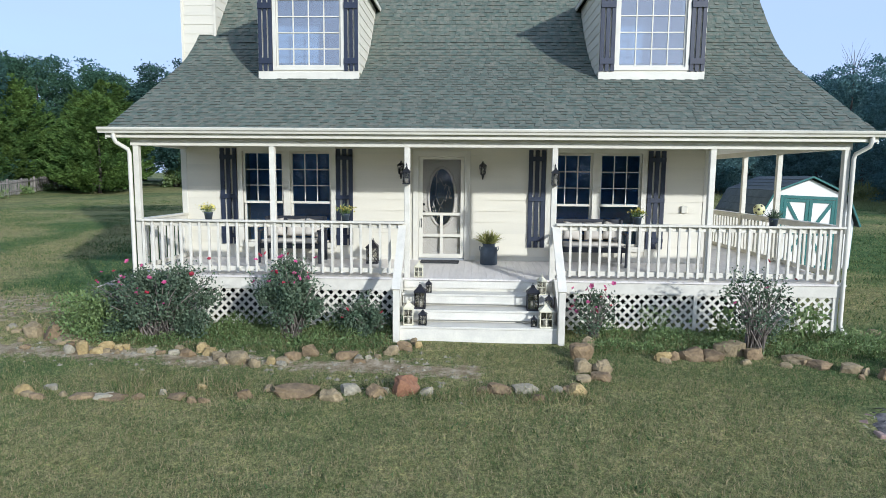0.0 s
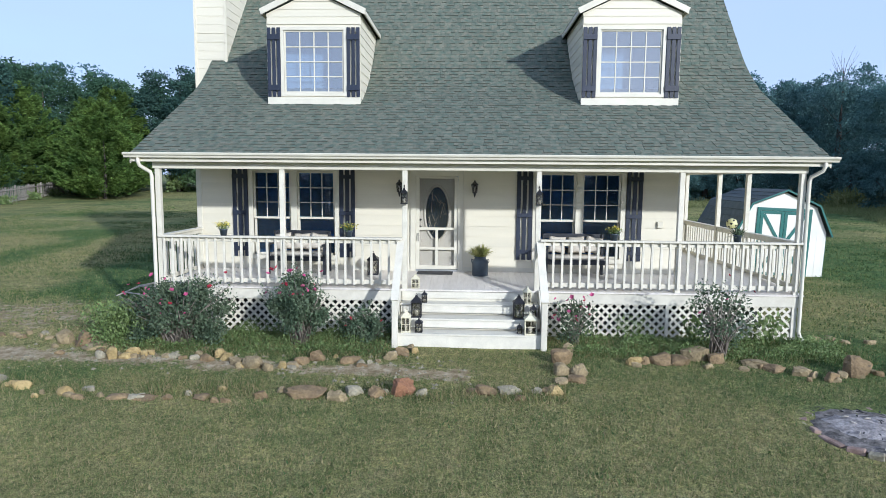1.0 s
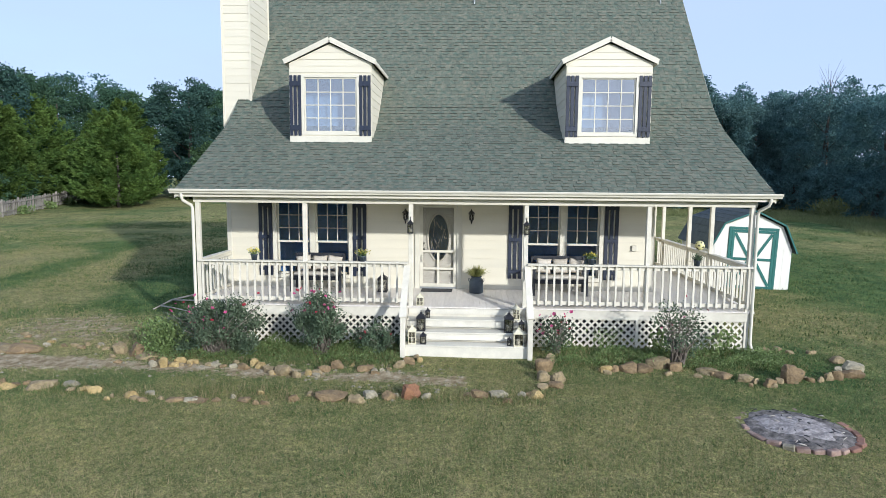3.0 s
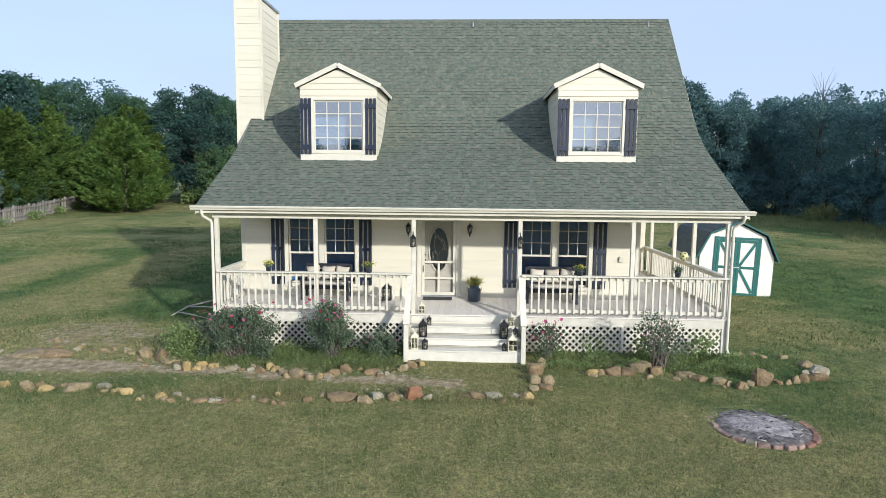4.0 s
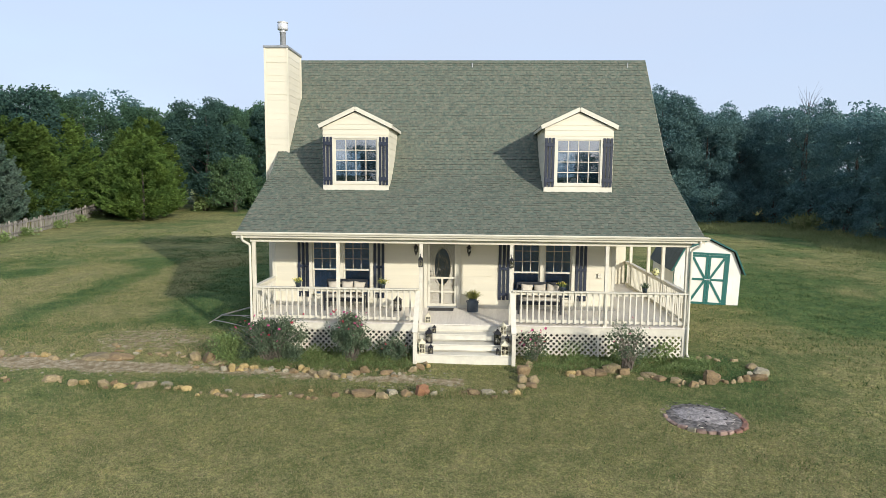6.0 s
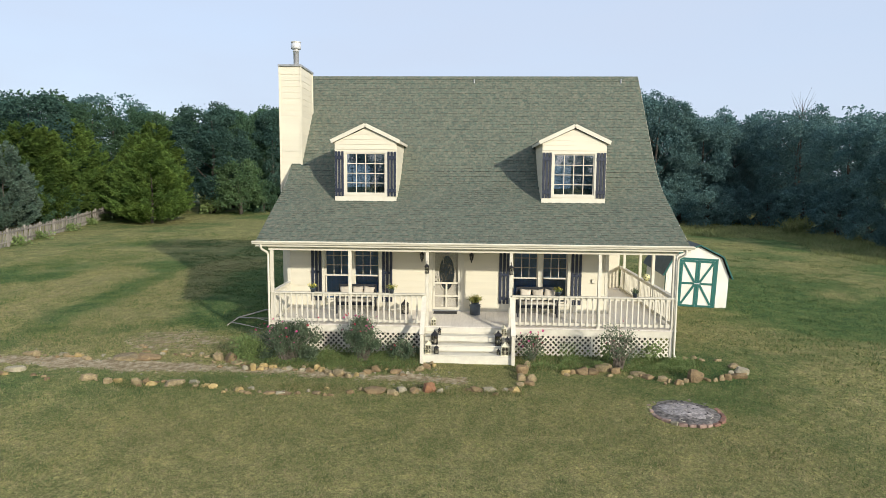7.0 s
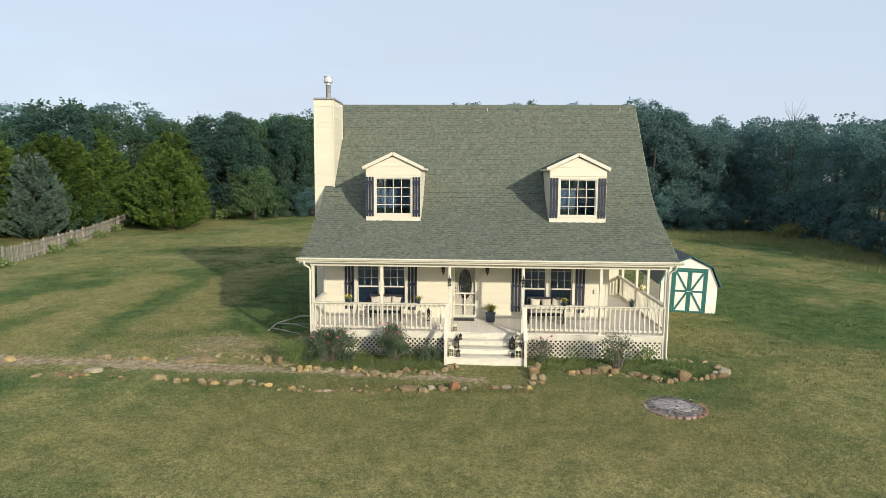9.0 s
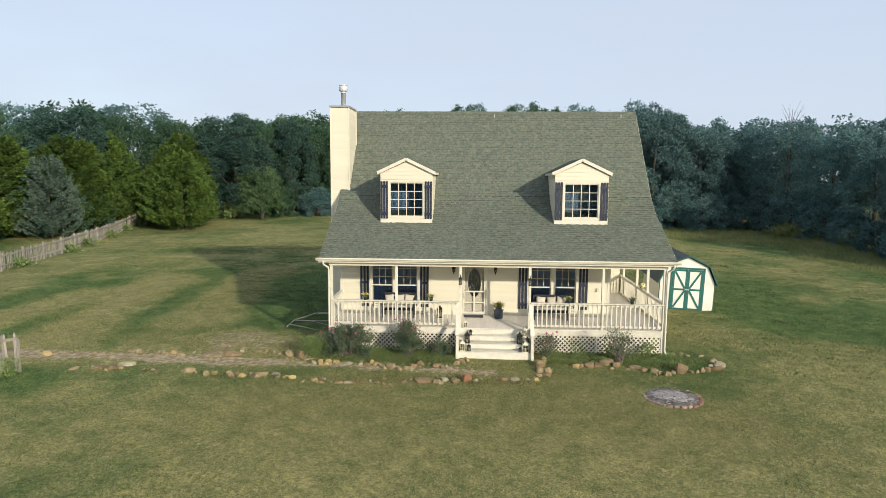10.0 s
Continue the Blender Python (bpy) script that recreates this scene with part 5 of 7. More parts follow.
    # single trees that stand clear of the belt
    t = oak("young_oak_tree", 6.0, 5.4, 77, LEAF_YOUNG, 0.16, 1300, 0.12)
    tagged(t, "young spreading oak with a pale trunk on the lawn", "tree")
    plant(t, -25.3, 60.0, 6.0, 6.0)
    t = oak("sapling", 1.8, 1.9, 83, LEAF_WEED, 0.2, 90, 0.1)
    tagged(t, "small light green sapling in the grass", "sapling")
    plant(t, -28.8, 60.5, 1.9, 1.8)
    t = cedar("spruce_tree", 7.4, 5.6, 15, LEAF_SPRUCE, 1900)
    tagged(t, "silvery grey-green spruce behind the fence", "tree")
    plant(t, -37.6, 41.0, 7.8, 7.4, 0.86)
    bare_tree = thing("bare_tree", (33.5, 57.0, grade(33.5, 57)), label="leafless grey tree top above the woods", category="tree")
    bm = bmesh.new()
    for k in range(16):
        a = k * 2.4
        tube(bm, [(0, 0, 9 + 0.12 * k), (0.5 * math.cos(a), 0.5 * math.sin(a), 10.6 + 0.1 * k), (1.1 * math.cos(a + 0.3), 1.1 * math.sin(a + 0.3), 11.6 + 0.12 * k)], [0.022, 0.014, 0.006], 5)
    tube(bm, [(0, 0, 0), (0.1, 0, 6), (0, 0.1, 12.6)], [0.2, 0.10, 0.015], 8)
    part("trunk", bm, BARK, bare_tree)


woods()


def rose_bush(name, at, w, d, h, seed, leaves, blooms, colours, label, canes=26):
    b = thing(name, (at[0], at[1], grade(*at)), label=label, category="bush", group="rose bushes by the porch")
    r = random.Random(seed)
    rng = np.random.default_rng(seed)
    bm = bmesh.new()
    tips = []
    for k in range(canes):
        a, q = r.uniform(0, 6.283), r.uniform(0.25, 1.0)
        ex, ey, ez = 0.5 * w * q * math.cos(a), 0.5 * d * q * math.sin(a), h * r.uniform(0.55, 1.0) * (1.05 - 0.35 * q)
        mid = (ex * 0.45 + r.uniform(-0.06, 0.06), ey * 0.45, ez * 0.62)
        base = (r.uniform(-0.12, 0.12) * w, r.uniform(-0.1, 0.1) * d, -0.03)
        tube(bm, [base, mid, (ex, ey, ez)], [0.015, 0.010, 0.005], 5)
        for s in np.linspace(0.35, 1.0, 9):
            p = np.array(mid) * (1 - abs(2 * s - 1) if s < 0.5 else 2 - 2 * s) + np.array((ex, ey, ez)) * max(0.0, 2 * s - 1) + np.array(base) * max(0.0, 1 - 2 * s)
            tips.append(p)
    tagged(part("cane", bm, CANE, b, "thin arching thorny canes"), kind="stuff")
    tips = np.array(tips)
    near = leaves // 3
    at_ = tips[rng.integers(0, len(tips), near)] + rng.normal(size=(near, 3)) * 0.07
    # the rest fill rounded boughs of foliage
    many = max(7, int(w * 9))
    ang, q = rng.random(many) * 6.283, np.sqrt(rng.random(many))
    cen = np.stack([0.40 * w * q * np.cos(ang), 0.40 * d * q * np.sin(ang), h * (0.16 + 0.70 * rng.random(many)) * (1.05 - 0.30 * q)], 1)
    size = np.stack([rng.uniform(0.15, 0.30, many)] * 2 + [rng.uniform(0.14, 0.28, many)], 1) * min(1.0, 0.55 + 0.3 * h)
    pick = rng.integers(0, many, leaves - near)
    way = rng.normal(size=(leaves - near, 3))
    way /= np.linalg.norm(way, axis=1, keepdims=True)
    at_ = np.concatenate([at_, cen[pick] + way * size[pick] * (0.35 + 0.6 * rng.random((leaves - near, 1)) + 0.12 * rng.normal(size=(leaves - near, 1)))])
    at_[:, 2] = np.maximum(at_[:, 2], 0.03)
    v, f = leaf_quads(at_, rng.normal(size=(leaves, 3)) + np.array((0, 0, 0.2)), 0.046 * rng.uniform(0.6, 1.5, leaves), rng, 0.62)
    tagged(child("foliage", array_mesh("foliage", v, f, LEAF_ROSE), b), kind="stuff")
    shared = {}
    for k in range(blooms):
        a, q = r.uniform(0, 6.283), r.uniform(0.3, 0.95)
        p = (0.5 * w * q * math.cos(a), -abs(0.5 * d * q * math.sin(a)) if k % 4 else 0.4 * d * q * math.sin(a), h * r.uniform(0.45, 0.98))
        mat = colours[k % len(colours)]
        m = pose(*p, r.uniform(-60, 60), r.uniform(-60, 60), r.uniform(0, 360)) @ Matrix.Scale(r.uniform(0.7, 1.3), 4)
        if mat.name not in shared:
            bm = bmesh.new()
            for ring, (n, rad, tilt) in enumerate(((5, 0.038, 0.5), (4, 0.026, 1.0), (3, 0.014, 1.3))):
                for i in range(n):
                    t = 6.283 * i / n + ring
                    c, s = math.cos(t), math.sin(t)
                    o = [Vector((0, 0, 0)), Vector((rad * 0.6 * c - rad * 0.5 * s, rad * 0.6 * s + rad * 0.5 * c, rad * tilt * 0.6)), Vector((rad * 1.1 * c, rad * 1.1 * s, rad * tilt)), Vector((rad * 0.6 * c + rad * 0.5 * s, rad * 0.6 * s - rad * 0.5 * c, rad * tilt * 0.6))]
                    bm.faces.new([bm.verts.new(x) for x in o])
            shared[mat.name] = part("bloom", bm, mat, b, at=m).data
        else:
            child("bloom", shared[mat.name], b, at=m)
    return b


rose_bush("rose_bush", (-4.92, 10.15), 2.4, 1.4, 1.42, 1, 17000, 24, (BLOOM_PINK, BLOOM_RED, BLOOM_PINK), "sprawling rose bush with red and magenta blooms and bare canes", 60)
rose_bush("rose_bush", (-2.68, 10.25), 1.36, 1.1, 1.54, 2, 11500, 24, (BLOOM_PINK, BLOOM_PINK, BLOOM_RED), "upright rose bush with pink and red blooms", 40)
rose_bush("rose_bush", (-1.45, 10.45), 1.3, 0.8, 0.74, 3, 5200, 5, (BLOOM_RED,), "low rose bush with few red blooms beside the steps", 22)
rose_bush("rose_bush", (2.48, 10.55), 0.95, 0.5, 0.98, 4, 1300, 18, (BLOOM_PINK, BLOOM_PINK, BLOOM_RED), "small rose bush crowded with pink blooms", 18)
rose_bush("rose_bush", (4.92, 9.98), 1.2, 0.8, 1.56, 5, 1900, 5, (BLOOM_RED, BLOOM_PINK), "open leggy rose bush with sparse blooms", 40)


def leafy_weed(name, at, w, h, count, seed, label, leaf=0.13, mat=None, narrow=0.5):
    t = thing(name, (at[0], at[1], grade(*at)), label=label, category="weed", group="weeds in the flower beds")
    rng = np.random.default_rng(seed)
    p = rng.normal(size=(count, 3)) * np.array((w * 0.25, w * 0.2, 0)) + np.stack([np.zeros(count), np.zeros(count), rng.random(count) * h], 1)
    p[:, 2] = np.maximum(p[:, 2], 0.02)
    v, f = leaf_quads(p, rng.normal(size=(count, 3)) + np.array((0, 0, 0.9)), leaf * rng.uniform(0.6, 1.4, count), rng, narrow)
    tagged(child("foliage", array_mesh("foliage", v, f, mat or LEAF_WEED), t), kind="stuff")
    bm = bmesh.new()
    for k in range(9):
        a = k * 2.4
        tube(bm, [(0.02 * math.cos(a), 0.02 * math.sin(a), -0.02), (0.3 * w * math.cos(a), 0.3 * w * math.sin(a), h * 0.9)], [0.008, 0.003], 5)
    tagged(part("stem", bm, LEAF_WEED, t), kind="stuff")


leafy_weed("leafy_weed", (-6.15, 10.2), 1.1, 0.72, 3600, 61, "bright green leafy weed clump by the porch corner", 0.06)
leafy_weed("leafy_weed", (4.72, 10.72), 0.45, 0.5, 90, 62, "broad-leaved light green weed against the lattice", 0.12)
leafy_weed("leafy_weed", (-16.05, 7.6), 0.9, 0.6, 420, 66, "leafy green weeds at the foot of the picket fence", 0.09)
leafy_weed("leafy_weed", (6.15, 10.72), 0.55, 0.55, 160, 63, "yellow-green weed at the lattice foot", 0.11)
leafy_weed("leafy_weed", (3.6, 10.85), 0.9, 0.5, 130, 64, "thin vine climbing the lattice", 0.08)
for k, (x, y) in enumerate(((-30.9, 27.5), (-31.6, 33.8), (-32.4, 37.2), (-33.6, 42.6), (-34.9, 47.4), (-36.0, 51.6))):
    leafy_weed("leafy_weed", (x + 0.35, y), 1.6, 0.55, 260, 90 + k, "coarse grassy weeds along the picket fence", 0.2)
leafy_weed("leafy_weed", (28.9, 47.5), 2.4, 0.9, 900, 65, "pale tall weed clump before the woods", 0.7, MEADOW, 0.07)


# ---- grass ----
def blades(name, xs, ys, n, high, wide, seed, keep, mat=None):
    """n grass blades strewn over a rectangle where keep(x, y) says so."""
    rng = np.random.default_rng(seed)
    x, y = rng.uniform(*xs, n), rng.uniform(*ys, n)
    mask = np.array([keep(a, b) for a, b in zip(x, y)])
    x, y = x[mask], y[mask]
    z = np.array([grade(a, b) for a, b in zip(x, y)])
    n = len(x)
    h = high * rng.uniform(0.45, 1.3, n)
    a, lean = rng.random(n) * 6.283, rng.uniform(0.1, 1.0, n)
    w = wide * rng.uniform(0.6, 1.3, n)
    t = rng.random(n) * 6.283
    base = np.stack([x, y, z - 0.01], 1)
    side = np.stack([np.cos(t) * w, np.sin(t) * w, np.zeros(n)], 1)
    tip = base + np.stack([np.cos(a) * lean * h, np.sin(a) * lean * h, h], 1)
    v = np.stack([base - side * 0.5, base + side * 0.5, tip], 1).reshape(-1, 3)
    me = array_mesh(name, v, np.arange(3 * n).reshape(n, 3), mat or BLADES)
    if mat is None:
        at = me.attributes.new("dry", "FLOAT", "POINT")
        at.data.foreach_set("value", np.repeat(dry_shade_at(x, y), 3))
    ob = new(name, me)
    return tagged(ob, "short mown green and straw-coloured grass blades", "grass", kind="stuff")


def on_lawn(x, y):
    if LEFT_X - 0.1 < x < 6.9 and y > 11.0:
        return False
    if -0.95 < x < 1.9 and y > 10.1:
        return False
    if math.hypot(x - 5.93, (y - 7.12)) < 0.98:
        return False
    if -26 < x < 8 and 4 < y < 26:
        return random.random() > bare(x, y) * 1.15
    return True


def in_beds(x, y):
    if -6.6 < x < -0.95:
        low = 9.9 if x < -4.4 else 9.5
    elif 2.2 < x < 7.6:
        low = 9.75
    else:
        return False
    return low < y < 11.0 and noise.noise((x * 1.3, y * 1.3, 2)) > -0.45


def near_house(x, y):
    """1 on the well-trodden lawn before the house, fading to 0 round it."""
    return min(1.0, max(0.0, min(10.5 - abs(x), y - 2.0) / 3.5))


def yard(x, y):
    """Fades the loose blades out towards the ends of the yard."""
    return min(1.0, max(0.0, min(22 - x, x + 24, y + 4.0, 31 - y) / 5.0))


chance = random.Random(19)
blades("grass", (-10.5, 10.5), (2.0, 11.0), 330000, 0.055, 0.010, 71, lambda x, y: chance.random() < near_house(x, y) and on_lawn(x, y))
blades("grass", (-24, 22), (-4.0, 31.0), 220000, 0.075, 0.022, 72, lambda x, y: chance.random() < yard(x, y) * (1 - near_house(x, y) * (y < 11)) and on_lawn(x, y))
blades("grass", (-6.7, 7.7), (9.5, 11.05), 20000, 0.11, 0.012, 73, in_beds)
blades("grass", (-9.5, 2.0), (7.75, 8.35), 6000, 0.12, 0.012, 74, lambda x, y: noise.noise((x * 1.1, y, 6)) > -0.1)


def tussocks(xs, ys, n, seed, reach=0.10, high=0.11):
    """Denser tufts of grass that stand out of the mown lawn."""
    rng = np.random.default_rng(seed)
    k = 16
    x, y = rng.uniform(*xs, n), rng.uniform(*ys, n)
    mask = np.array([on_lawn(a, b) and noise.noise((a * 0.35, b * 0.35, 21)) > -0.15 for a, b in zip(x, y)])
    x, y = np.repeat(x[mask], k), np.repeat(y[mask], k)
    m = len(x)
    size = np.repeat(rng.uniform(0.6, 1.7, m // k), k)
    x, y = x + rng.normal(size=m) * reach * size * 1.5, y + rng.normal(size=m) * reach * size * 0.7
    z = np.array([grade(a, b) for a, b in zip(x, y)])
    h = high * size * rng.uniform(0.5, 1.2, m)
    a, t = rng.random(m) * 6.283, rng.random(m) * 6.283
    base = np.stack([x, y, z - 0.01], 1)
    side = np.stack([np.cos(t), np.sin(t), np.zeros(m)], 1) * 0.02
    tip = base + np.stack([np.cos(a) * 0.6 * h, np.sin(a) * 0.6 * h, h], 1)
    me = array_mesh("tussocks", np.stack([base - side, base + side, tip], 1).reshape(-1, 3), np.arange(3 * m).reshape(m, 3), BLADES)
    at = me.attributes.new("dry", "FLOAT", "POINT")
    at.data.foreach_set("value", np.repeat(dry_shade_at(x, y) - 0.16, 3))
    tagged(new("tussocks", me), "low uneven green tufts scattered over the lawn", "grass", kind="stuff")


tussocks((-26, -7), (10.5, 42), 5600, 301, 0.11, 0.055)
tussocks((-24, 20), (-2, 8.0), 1100, 302, 0.08, 0.04)
tussocks((8, 26), (9, 40), 1800, 303, 0.10, 0.06)
blades("tall_grass", (10, 33), (26, 56), 80000, 0.26, 0.035, 75, lambda x, y: near_line(x, y, ((16, 52), (22, 49), (28, 45), (30.3, 40), (30.5, 30))) + 2.5 * noise.noise((x * 0.3, y * 0.3, 4)) < 5.0, MEADOW)
blades("tall_grass", (12, 33), (28, 56), 9000, 0.5, 0.04, 76, lambda x, y: near_line(x, y, ((16, 53), (22, 51), (28, 48.5), (30.6, 43), (30.8, 30))) + 1.5 * noise.noise((x * 0.5, y * 0.5, 8)) < 1.6, MEADOW)


def bed_weeds(xs, ys, n, seed):
    """Small leafy weeds among the grass of a flower bed."""
    rng = np.random.default_rng(seed)
    x, y = rng.uniform(*xs, n), rng.uniform(*ys, n)
    lush = np.array([max(0.0, 0.5 + noise.noise((a * 1.7, b * 1.7, 9))) for a, b in zip(x, y)])
    z = np.array([grade(a, b) for a, b in zip(x, y)]) + rng.random(n) * 0.26 * lush
    v, f = leaf_quads(np.stack([x, y, z], 1), rng.normal(size=(n, 3)) + np.array((0, 0, 0.7)), 0.038 * rng.uniform(0.6, 1.5, n), rng, 0.5)
    tagged(new("weeds", array_mesh("weeds", v, f, LEAF_WEED)), "low leafy green weeds filling the flower bed", "weeds", kind="stuff")


bed_weeds((-6.4, -0.95), (9.65, 11.0), 15000, 81)
bed_weeds((2.25, 7.4), (9.75, 11.0), 13000, 82)

# ---- stones round the beds and along the path: x, y, width, height, kind of stone ----
def stone(name, x, y, w, h, tone, seed, group):
    r = random.Random(seed)
    bm = bmesh.new()
    bmesh.ops.create_icosphere(bm, subdivisions=3, radius=0.5)
    off = Vector((r.uniform(0, 90), r.uniform(0, 90), r.uniform(0, 90)))
    cuts = [(Vector((r.uniform(-1, 1), r.uniform(-1, 1), r.uniform(-0.5, 1))).normalized(), r.uniform(0.27, 0.44)) for _ in range(10)]
    for v in bm.verts:
        # blocky: a rounded box with a split face or two
        c = v.co * 2
        v.co = Vector([math.copysign(abs(q) ** 0.5, q) for q in c]) * 0.42
        for nrm, dist in cuts:
            d = v.co.dot(nrm) - dist
            if d > 0:
                v.co -= nrm * d * 0.95
        v.co *= 1.1 + 0.20 * noise.noise(v.co * 2.4 + off) + 0.16 * abs(noise.noise(v.co * 5 + off)) + 0.12 * noise.noise(v.co * 12 + off)
    depth = w * r.uniform(0.6, 0.85) if w < 0.6 else w * 0.62
    tall = max(h, 0.08) * 1.3
    bmesh.ops.transform(bm, matrix=pose(0, 0, 0, 0, 0, r.uniform(-25, 25)) @ Matrix.Diagonal((w * 1.06, depth * 1.0, tall * 0.98, 1)), verts=bm.verts)
    ob = part(name, bm, STONES[tone], None)
    ob.matrix_basis = Matrix.Translation((x, y + depth * 0.35, grade(x, y) + tall * 0.15))
    words = ("rough tan sandstone", "rounded yellow sandstone", "weathered brown sandstone", "rust-red sandstone", "pale limestone")[tone]
    size = "large" if w > 0.42 else "small" if w < 0.2 else "fist-sized" if w < 0.3 else "medium"
    return tagged(ob, f"{size} {words} rock set in the grass", "rock", group)


BED_LEFT = ((-9.94, 9.84, 1.12, 0.20, 0), (-9.22, 9.88, 0.8, 0.20, 2), (-7.10, 9.97, 0.36, 0.30, 0), (-6.67, 9.85, 0.43, 0.35, 2), (-6.32, 9.72, 0.54, 0.15, 0), (-6.01, 9.28, 0.21, 0.17, 4),
            (-5.75, 9.23, 0.22, 0.26, 1), (-5.55, 9.28, 0.22, 0.13, 1), (-5.52, 9.54, 0.30, 0.14, 1), (-5.29, 9.45, 0.15, 0.12, 1), (-5.17, 9.49, 0.13, 0.12, 1), (-4.70, 9.38, 0.22, 0.09, 4),
            (-4.32, 9.51, 0.15, 0.09, 0), (-4.10, 9.27, 0.32, 0.14, 2))
BED_MIDDLE = ((-3.91, 9.46, 0.22, 0.19, 1), (-3.75, 9.33, 0.25, 0.16, 1), (-3.53, 9.13, 0.28, 0.17, 0), (-3.40, 8.99, 0.14, 0.13, 0), (-3.17, 8.94, 0.38, 0.23, 0), (-2.86, 8.85, 0.20, 0.19, 0),
              (-2.68, 9.00, 0.16, 0.14, 1), (-2.50, 9.10, 0.25, 0.10, 0), (-2.40, 9.23, 0.25, 0.15, 2), (-2.18, 9.39, 0.31, 0.21, 2), (-1.57, 9.30, 0.33, 0.14, 2), (-1.38, 9.29, 0.16, 0.11, 4),
              (-1.24, 9.34, 0.12, 0.08, 4), (-1.09, 9.38, 0.14, 0.08, 0), (-0.91, 9.51, 0.24, 0.18, 0), (-0.71, 9.74, 0.28, 0.18, 2), (-0.59, 10.0, 0.14, 0.14, 0), (-0.49, 9.84, 0.13, 0.14, 1))
PATH_EDGE = ((-9.14, 8.11, 0.23, 0.16, 1), (-8.54, 7.98, 0.33, 0.24, 0), (-8.35, 8.12, 0.21, 0.17, 2), (-8.14, 7.94, 0.30, 0.15, 1), (-7.55, 7.98, 0.6, 0.16, 0), (-7.05, 8.18, 0.36, 0.10, 4),
             (-6.63, 7.97, 0.25, 0.11, 1), (-6.37, 7.89, 0.28, 0.17, 1), (-5.56, 7.67, 0.24, 0.18, 1), (-5.31, 7.84, 0.20, 0.10, 4), (-5.01, 7.67, 0.13, 0.08, 0), (-4.72, 7.57, 0.33, 0.09, 2), (-4.32, 7.57, 0.33, 0.08, 2))
LAWN_EDGE = ((-3.98, 7.62, 0.18, 0.09, 2), (-3.47, 7.62, 0.26, 0.09, 2), (-2.59, 7.70, 0.19, 0.16, 2), (-2.35, 7.94, 0.17, 0.11, 0), (-1.93, 7.74, 0.63, 0.16, 2), (-1.45, 7.68, 0.31, 0.19, 0), (-1.25, 7.91, 0.29, 0.15, 4),
             (-0.88, 7.87, 0.27, 0.19, 2), (-0.51, 7.95, 0.36, 0.30, 3), (-0.23, 7.97, 0.22, 0.11, 4), (0.73, 8.06, 0.35, 0.16, 2), (1.12, 8.12, 0.38, 0.15, 4), (1.80, 8.10, 0.25, 0.17, 1))
BY_STEPS = ((2.26, 9.93, 0.28, 0.24, 0), (2.08, 9.44, 0.35, 0.31, 2), (2.05, 8.98, 0.30, 0.24, 0), (2.32, 8.92, 0.30, 0.24, 0), (2.21, 8.60, 0.29, 0.13, 2), (1.95, 8.55, 0.22, 0.12, 0), (3.33, 9.47, 0.28, 0.20, 1),
            (3.54, 9.56, 0.19, 0.17, 2), (3.87, 9.54, 0.50, 0.25, 2), (4.13, 9.52, 0.36, 0.20, 2), (4.48, 9.74, 0.56, 0.34, 0), (4.78, 9.62, 0.34, 0.26, 2), (5.46, 9.52, 0.51, 0.14, 0), (5.67, 9.31, 0.38, 0.14, 2))
BED_RIGHT = ((5.98, 9.15, 0.33, 0.17, 0), (6.15, 9.08, 0.13, 0.14, 0), (6.39, 8.95, 0.30, 0.21, 2), (6.60, 9.10, 0.19, 0.13, 0), (6.93, 9.15, 0.42, 0.42, 2), (7.48, 9.24, 0.15, 0.13, 0), (7.68, 9.31, 0.17, 0.25, 0),
             (7.88, 9.37, 0.29, 0.22, 2), (8.22, 9.46, 0.51, 0.20, 2), (8.44, 9.81, 0.40, 0.30, 4), (8.43, 10.3, 0.32, 0.20, 0), (7.22, 10.95, 0.20, 0.14, 0), (7.50, 11.08, 0.24, 0.11, 0), (7.70, 10.87, 0.18, 0.09, 0), (8.19, 10.91, 0.22, 0.09, 0))
BY_GATE = ((-16.12, 9.63, 0.35, 0.20, 1), (-13.49, 8.36, 0.46, 0.14, 2), (-12.95, 8.32, 0.50, 0.18, 2), (-12.6, 8.69, 0.55, 0.18, 4), (-13.14, 10.03, 0.38, 0.14, 0), (-12.79, 9.99, 0.24, 0.19, 0), (-11.51, 10.01, 0.28, 0.19, 1),
           (-11.85, 9.99, 0.19, 0.14, 0), (-11.1, 9.80, 0.32, 0.14, 0), (-10.12, 8.24, 0.43, 0.21, 0), (-9.39, 8.07, 0.25, 0.19, 0), (-14.2, 8.21, 0.28, 0.12, 0))
seed = 100
for run, group in ((BED_LEFT, "rocks round the left bed"), (BED_MIDDLE, "rocks round the left bed"), (PATH_EDGE, "rocks along the path"), (LAWN_EDGE, "rocks along the path"),
                   (BY_STEPS, "rocks round the right bed"), (BED_RIGHT, "rocks round the right bed"), (BY_GATE, "rocks along the path")):
    for x, y, w, h, tone in run:
        seed += 1
        stone("rock", x, y, w, h, tone, seed, group)
# small stones half sunk between the larger ones
r = random.Random(77)
